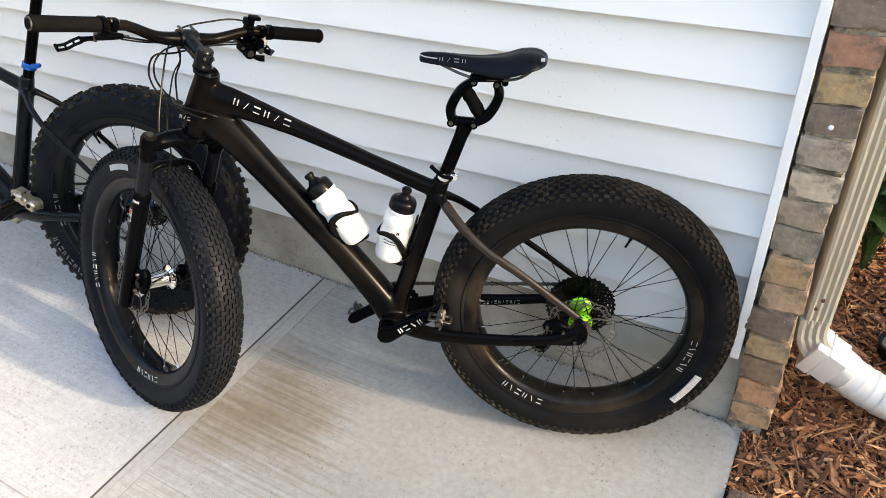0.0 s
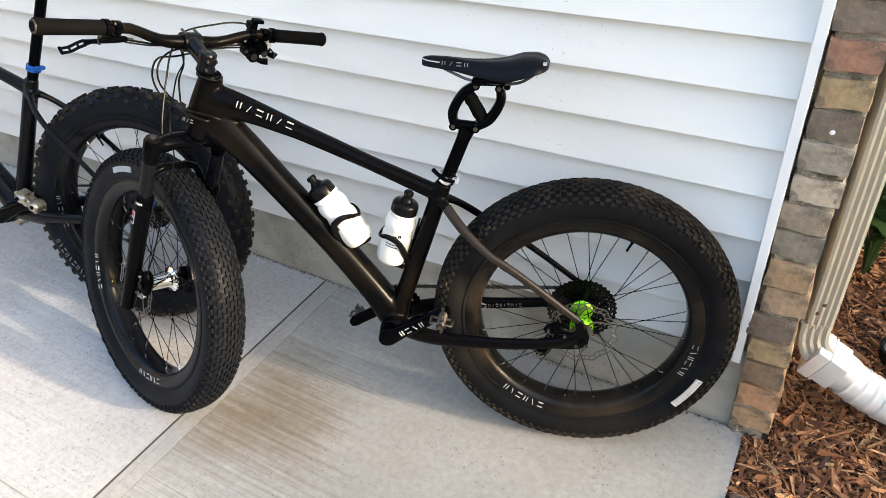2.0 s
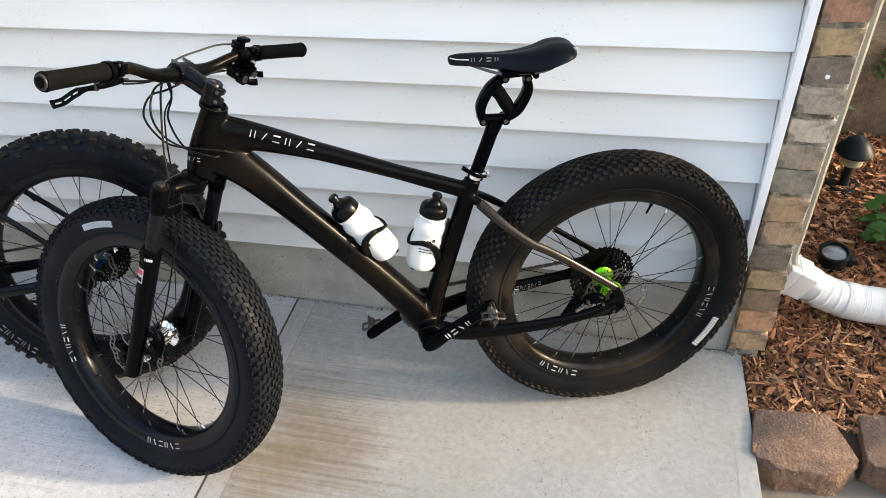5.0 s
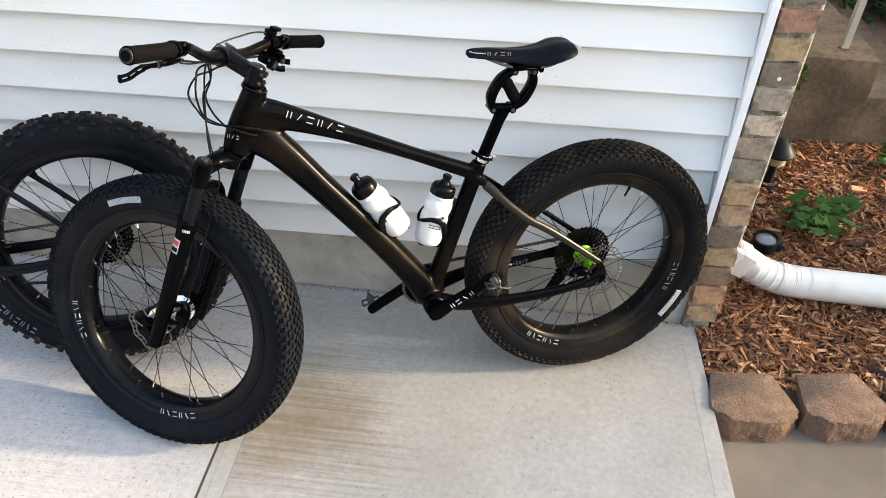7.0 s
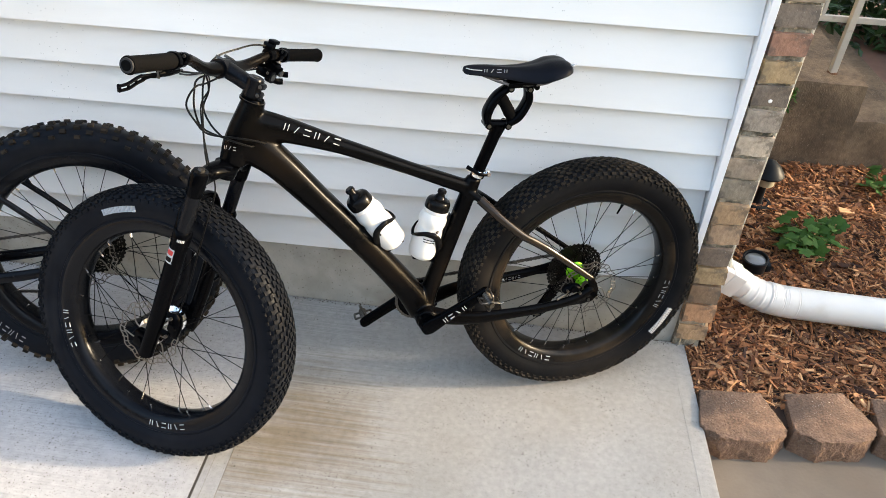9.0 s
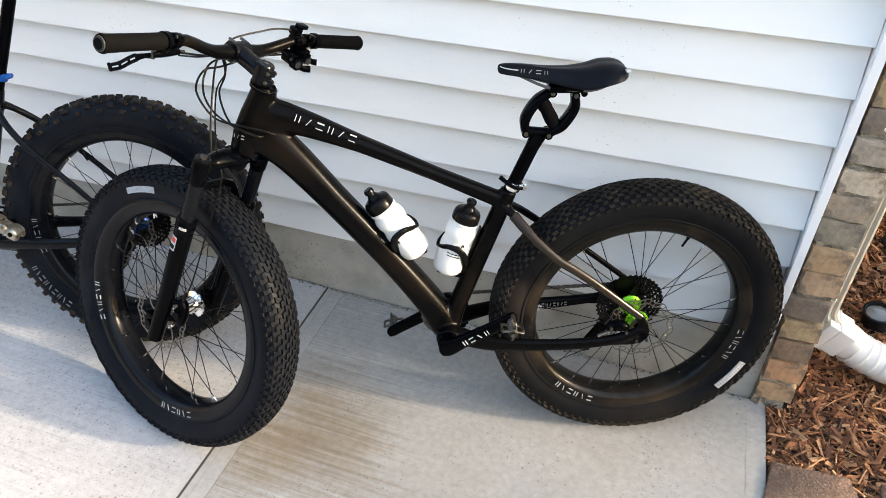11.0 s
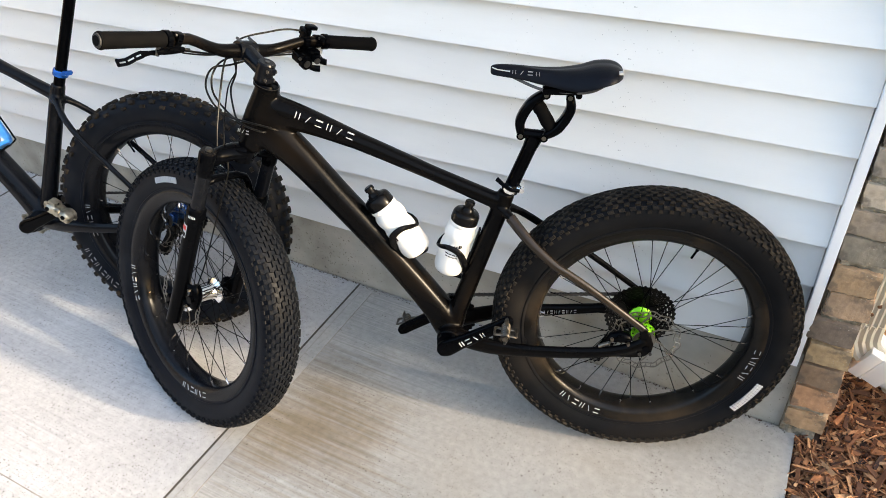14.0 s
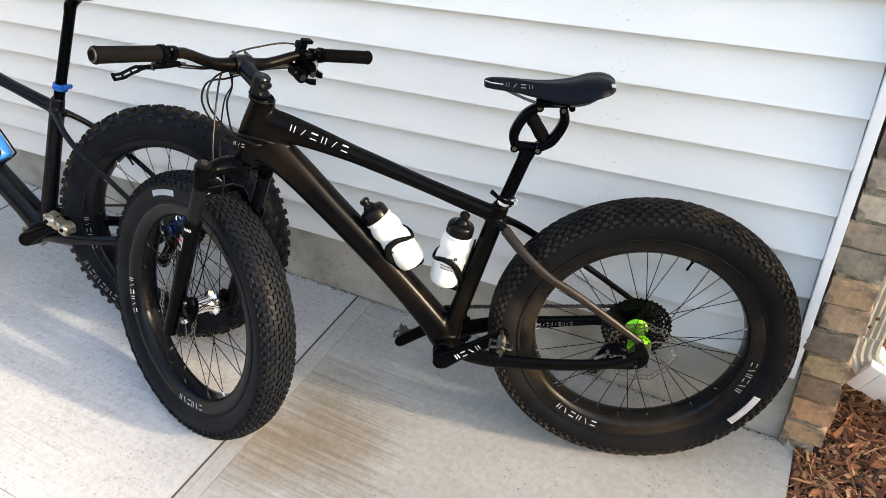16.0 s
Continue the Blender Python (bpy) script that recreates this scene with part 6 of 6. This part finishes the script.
    for x, z in ((0.040, 0.008), (0.078, 0.020)):
        rod(bm, V(x, 0.088, z), V(x, 0.096, z), 0.0038, 8, mi=1)
    part("brake_caliper", bm, [ALLOY, PEDAL], root)
    bm = bmesh.new()
    rod(bm, V(0, -0.096, 0), V(0, 0.098, 0), 0.008, 12)
    for x, z in ((-0.012, -0.016), (0.012, -0.018)):
        rod(bm, V(x, 0.088, z), V(x, 0.0955, z), 0.0040, 10, mi=1)
    part("axle", bm, [ALLOY, STEEL], root)


# the first bicycle: leaning on the wall, front wheel turned towards it
B1 = frame_of(V(-0.3437, -0.1636, 0.3407), V(-0.93904, -0.34382, 0.0), V(0.34126, -0.93203, 0.12189), V(-0.04191, 0.11446, 0.99254))
G1 = dict(
    head_top=V(0.858, 0.004, 0.580), head_bot=V(0.918, 0.003, 0.447), bb=V(0.470, 0, -0.036), seat_top=V(0.332, 0, 0.350),
    top_tube=[V(0.868, 0.003, 0.530), V(0.80, 0.002, 0.518), V(0.665, 0.001, 0.464), V(0.50, 0.0, 0.390), V(0.342, 0, 0.319)],
    down_tube=[V(0.885, 0.003, 0.500), V(0.82, 0.002, 0.440), V(0.735, 0.001, 0.335), V(0.61, 0.0, 0.175), V(0.515, 0, 0.042), V(0.470, 0, -0.036)],
    seat_stay=[(0.346, 0.008, 0.312), (0.322, 0.025, 0.296), (0.298, 0.046, 0.274), (0.268, 0.063, 0.246), (0.22, 0.077, 0.206), (0.128, 0.083, 0.143), (0.0, 0.086, 0.042)],
    chain_stay=[(0.462, 0.030, -0.036), (0.395, 0.062, -0.038), (0.32, 0.082, -0.035), (0.17, 0.090, -0.028), (0.065, 0.090, -0.014), (0.0, 0.087, 0.012)],
    dropout=(0.0, 0.087, 0.004), crank_angle=math.atan2(0.096, -0.147), saddle=(0.1045, 0.634),
    axle_f=0.037, axle_s=-0.641, clamp_f=0.080, clamp_s=0.049, bar_half=0.337, bar_rise=0.032, bar_sweep=0.032, offset=0.013)
bike = thing("bicycle", B1, "satin black fat-tyre mountain bicycle leaning on the white siding", "bicycle", "parked bicycles")
fr = bike_frame(bike, G1, True)
# sleeve over the left stay that carries the painted sun glint
bm = bmesh.new()
tube(bm, smooth_path([V(0.3225, 0.0252, 0.2960), V(0.298, 0.0462, 0.274), V(0.268, 0.0632, 0.246), V(0.22, 0.0772, 0.206), V(0.18, 0.0800, 0.180), V(0.128, 0.083, 0.143), V(0.010, 0.086, 0.049)], 6), [(0.0110, 0.0125), (0.0104, 0.0120), (0.0098, 0.0115), (0.0090, 0.0108), (0.0082, 0.0104), (0.0078, 0.0098), (0.0072, 0.0090)], 14)
part("seat_stay", bm, STAY, bike, "seat stay with brown dust and a painted bronze sun glint")
HA, ST = radians(66), radians(-34.3)
S_AX = V(-math.cos(HA), 0, math.sin(HA))
F0 = V(math.sin(HA), 0, math.cos(HA))
FD = F0 * math.cos(ST) + S_AX.cross(F0) * math.sin(ST)
LD = S_AX.cross(FD)
STEER = frame_of(V(0.857, 0, 0.580), FD, LD, S_AX)
AXLE1 = Matrix.Translation((G1["axle_f"], 0, G1["axle_s"]))
fork(bike, STEER @ AXLE1 @ Matrix.Rotation(radians(-2.4), 4, "X") @ AXLE1.inverted(), G1)
BARS = STEER @ Matrix.Translation((0, 0.021, 0)) @ Matrix.Rotation(radians(-2.6), 4, "Z") @ Matrix.Rotation(radians(-1.6), 4, "X")
cockpit(bike, BARS, G1)
FW = STEER @ Matrix.Translation((G1["axle_f"], 0, G1["axle_s"]))
fw = wheel(bike, "front_wheel", FW, RUBBER, CHROME, 0.020, 0.045, 0.030, False, 0.058, "deep black carbon rim", "wide black low-knob tyre", False)
rw = wheel(bike, "rear_wheel", Matrix.Identity(4), RUBBER_DUSTY, GREEN, 0.0185, 0.034, 0.0235, False, 0.062, "deep black carbon rim, dusty", "wide dusty low-knob tyre", True)
lettering(rw, "print", 0.315, 0.0512, 203.5, 221.5, 0.017, 13, LETTER, 0.0, 0.21)
lettering(rw, "print", 0.272, 0.0384, -47, -73, 0.0135, 6, LETTER, 0.18)
lettering(rw, "print", 0.272, 0.0384, 207, 186, 0.0135, 6, GREY_LETTER, 0.18)
lettering(fw, "print", 0.315, 0.0512, 64.5, 46.5, 0.015, 13, LETTER, 0.0, 0.21)
lettering(fw, "print", 0.272, 0.0384, -19.5, -43, 0.0135, 6, LETTER, 0.18)
lettering(fw, "print", 0.272, 0.0384, -104, -128, 0.0135, 6, LETTER, 0.18)


def straight_post(root, a, b, r=0.0155):
    bm = bmesh.new()
    tube(bm, [a, b], r, 22)
    return part("seatpost", bm, ALLOY, root, "black seatpost")


def collar(root, c, d, material, label, lever=True):
    bm = bmesh.new()
    tube(bm, [c - d * 0.009, c - d * 0.006, c + d * 0.006, c + d * 0.009], [0.0205, 0.0215, 0.0215, 0.0205], 26)
    box(bm, c + V(-0.022, 0, 0), (0.016, 0.022, 0.014), bevel=0.003)
    rod(bm, c + V(-0.024, -0.014, 0), c + V(-0.024, 0.020, 0), 0.006, 12)
    cl = part("seat_clamp", bm, material, root, label)
    if lever:
        bm = bmesh.new()
        tube(bm, smooth_path([c + V(-0.02, 0.020, 0.0), c + V(0.0, 0.025, 0.005), c + V(0.016, 0.018, 0.014), c + V(0.031, 0.008, 0.023)], 4), [(0.003, 0.004), (0.003, 0.0045), (0.0035, 0.0055)], 10)
        part("lever", bm, ALLOY, cl, "black quick-release lever")


# suspension seatpost: two bowed links round an elastomer
PT = V(0.2785, 0, 0.474)
straight_post(bike, V(0.345, 0, 0.31), PT)
D1 = (PT - V(0.345, 0, 0.31)).normalized()
collar(bike, V(0.3245, 0, 0.361), D1, CHROME, "silver quick-release seat clamp")
bm = bmesh.new()
LF, LR, UF, UR = V(0.305, 0, 0.4905), V(0.2555, 0, 0.486), V(0.254, 0, 0.5805), V(0.205, 0, 0.575)
tube(bm, [PT - D1 * 0.02, PT + D1 * 0.012], [0.0155, 0.019], 20)
tube(bm, [LR.lerp(LF, -0.05), LR.lerp(LF, 1.05)], (0.013, 0.011), 14)
head = part("seatpost_head", bm, ALLOY, bike, "black suspension seatpost linkage")
for pts in ([LF, V(0.306, 0, 0.521), V(0.284, 0, 0.559), UF], [LR, V(0.226, 0, 0.505), V(0.203, 0, 0.544), UR]):
    bm = bmesh.new()
    tube(bm, smooth_path(pts, 6), [(0.016, 0.009), (0.019, 0.0115), (0.018, 0.011), (0.016, 0.009)], 14, power=0.7)
    for p in (pts[0], pts[-1]):
        tube(bm, [p - V(0, 0.020, 0), p + V(0, 0.020, 0)], 0.0088, 16, ref=(1, 0, 0))
    part("link", bm, ALLOY, head)
for p in (LF, LR, UF, UR):
    bm = bmesh.new()
    tube(bm, [p + V(0, 0.0195, 0), p + V(0, 0.0215, 0)], 0.0048, 14, ref=(1, 0, 0))
    part("pivot_bolt", bm, STEEL, head, "steel pivot bolt")
bm = bmesh.new()
tube(bm, [V(0.276, 0, 0.563), V(0.266, 0, 0.546), V(0.262, 0, 0.540), V(0.250, 0, 0.518), V(0.240, 0, 0.500)], [0.0125, 0.0152, 0.0140, 0.0152, 0.0125], 16)
part("elastomer", bm, GRIP, head, "black elastomer")
bm = bmesh.new()
box(bm, (0.226, 0, 0.589), (0.074, 0.050, 0.014), Matrix.Identity(4), bevel=0.005)
rod(bm, V(0.188, -0.02, 0.580), V(0.188, 0.02, 0.580), 0.007, 10)
part("saddle_clamp", bm, ALLOY, head)
saddle(bike, G1)
drivetrain(bike, G1, True)
bars_on(fr, "print", (0.930, 0.498), (0.902, 0.490), 0.0075, 3, (0.0345, 0.0365), GREY_LETTER)
bars_on(fr, "print", (0.797, 0.534), (0.664, 0.478), 0.0145, 6, (0.0285, 0.0228), LETTER)
bars_on(fr, "print", (0.270, -0.034), (0.150, -0.027), 0.0085, 12, (-0.0700, -0.0775), GREY_LETTER)
# bottles stand in their cages, off the tubes
B1LO, B1HI = V(0.541, 0, 0.184), V(0.650, 0, 0.344)
B2LO, B2HI = V(0.475, 0, 0.134), V(0.417, 0, 0.316)
cage(bike, B1LO, B1HI)
cage(bike, B2LO, B2HI)
bottle(B1, B1LO, B1HI, BOTTLE, "scuffed white squeeze bottle with a black cap in a frame cage", [(0.066, 0.005, 0.010, 0.35)])
bottle(B1, B2LO, B2HI, BOTTLE, "white squeeze bottle with faded black print and black cap", [(0.092, 0.004, 0.009, -0.28), (0.086, 0.005, 0.010, 0.02), (0.084, 0.005, 0.010, 0.34), (0.066, 0.018, 0.0028, 0.1), (0.059, 0.016, 0.0028, 0.1)])
# cables, from the bar to head tube and fork
sf, ss, bh = G1["clamp_f"], G1["clamp_s"], G1["bar_half"]
T = lambda f, l, s: STEER @ V(f, l, s)
cables(bike, STEER, G1, [
    ("cable", [T(0.085, 0.16, 0.045), T(0.100, 0.08, 0.030), V(0.952, -0.050, 0.645), V(0.949, -0.056, 0.602), V(0.966, -0.050, 0.564), V(0.955, -0.020, 0.535), V(0.932, 0.022, 0.519), V(0.917, 0.025, 0.506)], 0.0023, CABLE),
    ("cable", [T(0.075, -0.135, 0.045), T(0.105, -0.06, 0.022), V(0.950, -0.040, 0.622), V(0.973, 0.007, 0.628), V(0.996, 0.007, 0.592), V(0.982, 0.022, 0.558), V(0.960, 0.012, 0.523), V(0.900, 0.043, 0.520), V(0.857, 0.039, 0.507), V(0.838, 0.027, 0.495)], 0.0023, CABLE),
    ("cable", [T(0.070, -0.14, 0.055), T(0.098, -0.04, 0.030), V(0.964, -0.050, 0.632), V(0.976, 0.002, 0.616), V(0.980, 0.012, 0.576), V(0.970, -0.010, 0.528), V(0.915, 0.041, 0.516), V(0.877, 0.041, 0.498), V(0.863, 0.029, 0.492)], 0.0023, CABLE),
    ("cable", [T(0.065, -0.135, 0.104), T(0.085, -0.09, 0.100), T(0.095, -0.046, 0.088), T(0.108, 0.02, 0.060), T(0.104, 0.045, 0.015), T(0.075, 0.062, -0.045), T(0.035, 0.080, -0.110), T(0.010, 0.088, -0.144)], 0.0022, CABLE),
    ("brake_hose", [T(0.085, 0.165, 0.040), T(0.105, 0.10, 0.025), V(0.947, -0.045, 0.640), V(0.948, -0.055, 0.604), V(0.972, -0.045, 0.563), T(0.034, 0.056, -0.140), T(-0.010, 0.058, -0.20), T(-0.018, 0.062, -0.28), T(-0.024, 0.066, -0.36), T(-0.034, 0.074, -0.46), T(-0.030, 0.078, -0.55)], 0.0018, CABLE),
])

# the second bicycle, ahead of the first
B2C = V(-1.7331, -0.3028, 0.3718)
Y2, L2 = 0.2797, -0.2719
a2 = V(-math.sin(Y2) * math.cos(L2), math.cos(Y2) * math.cos(L2), math.sin(L2))
F2 = V(-math.cos(Y2), -math.sin(Y2), 0)
B2M = frame_of(B2C, F2, -a2, F2.cross(-a2))
G2 = dict(
    head_top=V(0.890, 0, 0.632), head_bot=V(0.945, 0, 0.500), bb=V(0.455, 0, -0.046), seat_top=V(0.322, 0, 0.378),
    top_tube=[V(0.90, 0, 0.590), V(0.83, 0, 0.570), V(0.60, 0, 0.466), V(0.47, 0, 0.406), V(0.335, 0, 0.344)],
    down_tube=[V(0.918, 0, 0.556), V(0.85, 0, 0.480), V(0.76, 0, 0.350), V(0.62, 0, 0.165), V(0.51, 0, 0.030), V(0.455, 0, -0.046)],
    seat_stay=[(0.336, 0.008, 0.338), (0.318, 0.024, 0.326), (0.294, 0.046, 0.304), (0.264, 0.064, 0.276), (0.212, 0.078, 0.228), (0.12, 0.083, 0.146), (0.0, 0.086, 0.030)],
    chain_stay=G1["chain_stay"], dropout=(0.0, 0.087, 0.004), crank_angle=math.atan2(0.073, -0.155), saddle=(0.070, 0.700),
    axle_f=0.042, axle_s=-0.655, clamp_f=0.080, clamp_s=0.049, bar_half=0.335, bar_rise=0.032, bar_sweep=0.034)
bike2 = thing("bicycle", B2M, "black fat-tyre bicycle with blue seat clamp parked ahead of another", "bicycle", "parked bicycles")
bike_frame(bike2, G2, False)
ST2 = radians(-10)
FD2 = F0 * math.cos(ST2) + S_AX.cross(F0) * math.sin(ST2)
STEER2 = frame_of(G2["head_top"], FD2, S_AX.cross(FD2), S_AX)
fork(bike2, STEER2, G2)
cockpit(bike2, STEER2, G2)
wheel(bike2, "front_wheel", STEER2 @ Matrix.Translation((G2["axle_f"], 0, G2["axle_s"])), RUBBER, ALLOY, 0.018, 0.045, 0.030, True, 0.058, "deep black carbon rim", "wide black knobbly tyre", False)
rw2 = wheel(bike2, "rear_wheel", Matrix.Identity(4), RUBBER, BLUE_DARK, 0.0145, 0.034, 0.021, True, 0.062, "deep black carbon rim", "wide black knobbly tyre with spaced studs", True, KNOB_DUSTY, 60, CARBON)
lettering(rw2, "print", 0.272, 0.0384, 5, -18, 0.0135, 6, GREY_LETTER, 0.18)
lettering(rw2, "print", 0.318, 0.0512, -22, -50, 0.016, 9, GREY_LETTER, 0.0)
drivetrain(bike2, G2, False)
saddle(bike2, G2)
p0, p1 = V(0.333, 0, 0.34), V(0.228, 0, 0.630)
straight_post(bike2, p0, p1)
d2 = (p1 - p0).normalized()
bm = bmesh.new()
tube(bm, smooth_path([p1 - d2 * 0.02, p1 + d2 * 0.01, p1 + V(-0.03, 0, 0.028)], 5), [(0.0155, 0.0155), (0.017, 0.017), (0.022, 0.012)], 18)
box(bm, (0.19, 0, 0.662), (0.06, 0.05, 0.014), bevel=0.004)
part("seatpost_head", bm, ALLOY, bike2)
collar(bike2, V(0.3075, 0, 0.410), d2, BLUE, "blue anodised seat clamp", False)
C2LO, C2HI = V(0.560, 0, 0.175), V(0.650, 0, 0.330)
cage(bike2, C2LO, C2HI, wire=True)
bottle(B2M, C2LO, C2HI, BOTTLE_BLUE, "translucent blue squeeze bottle in a wire frame cage", [])
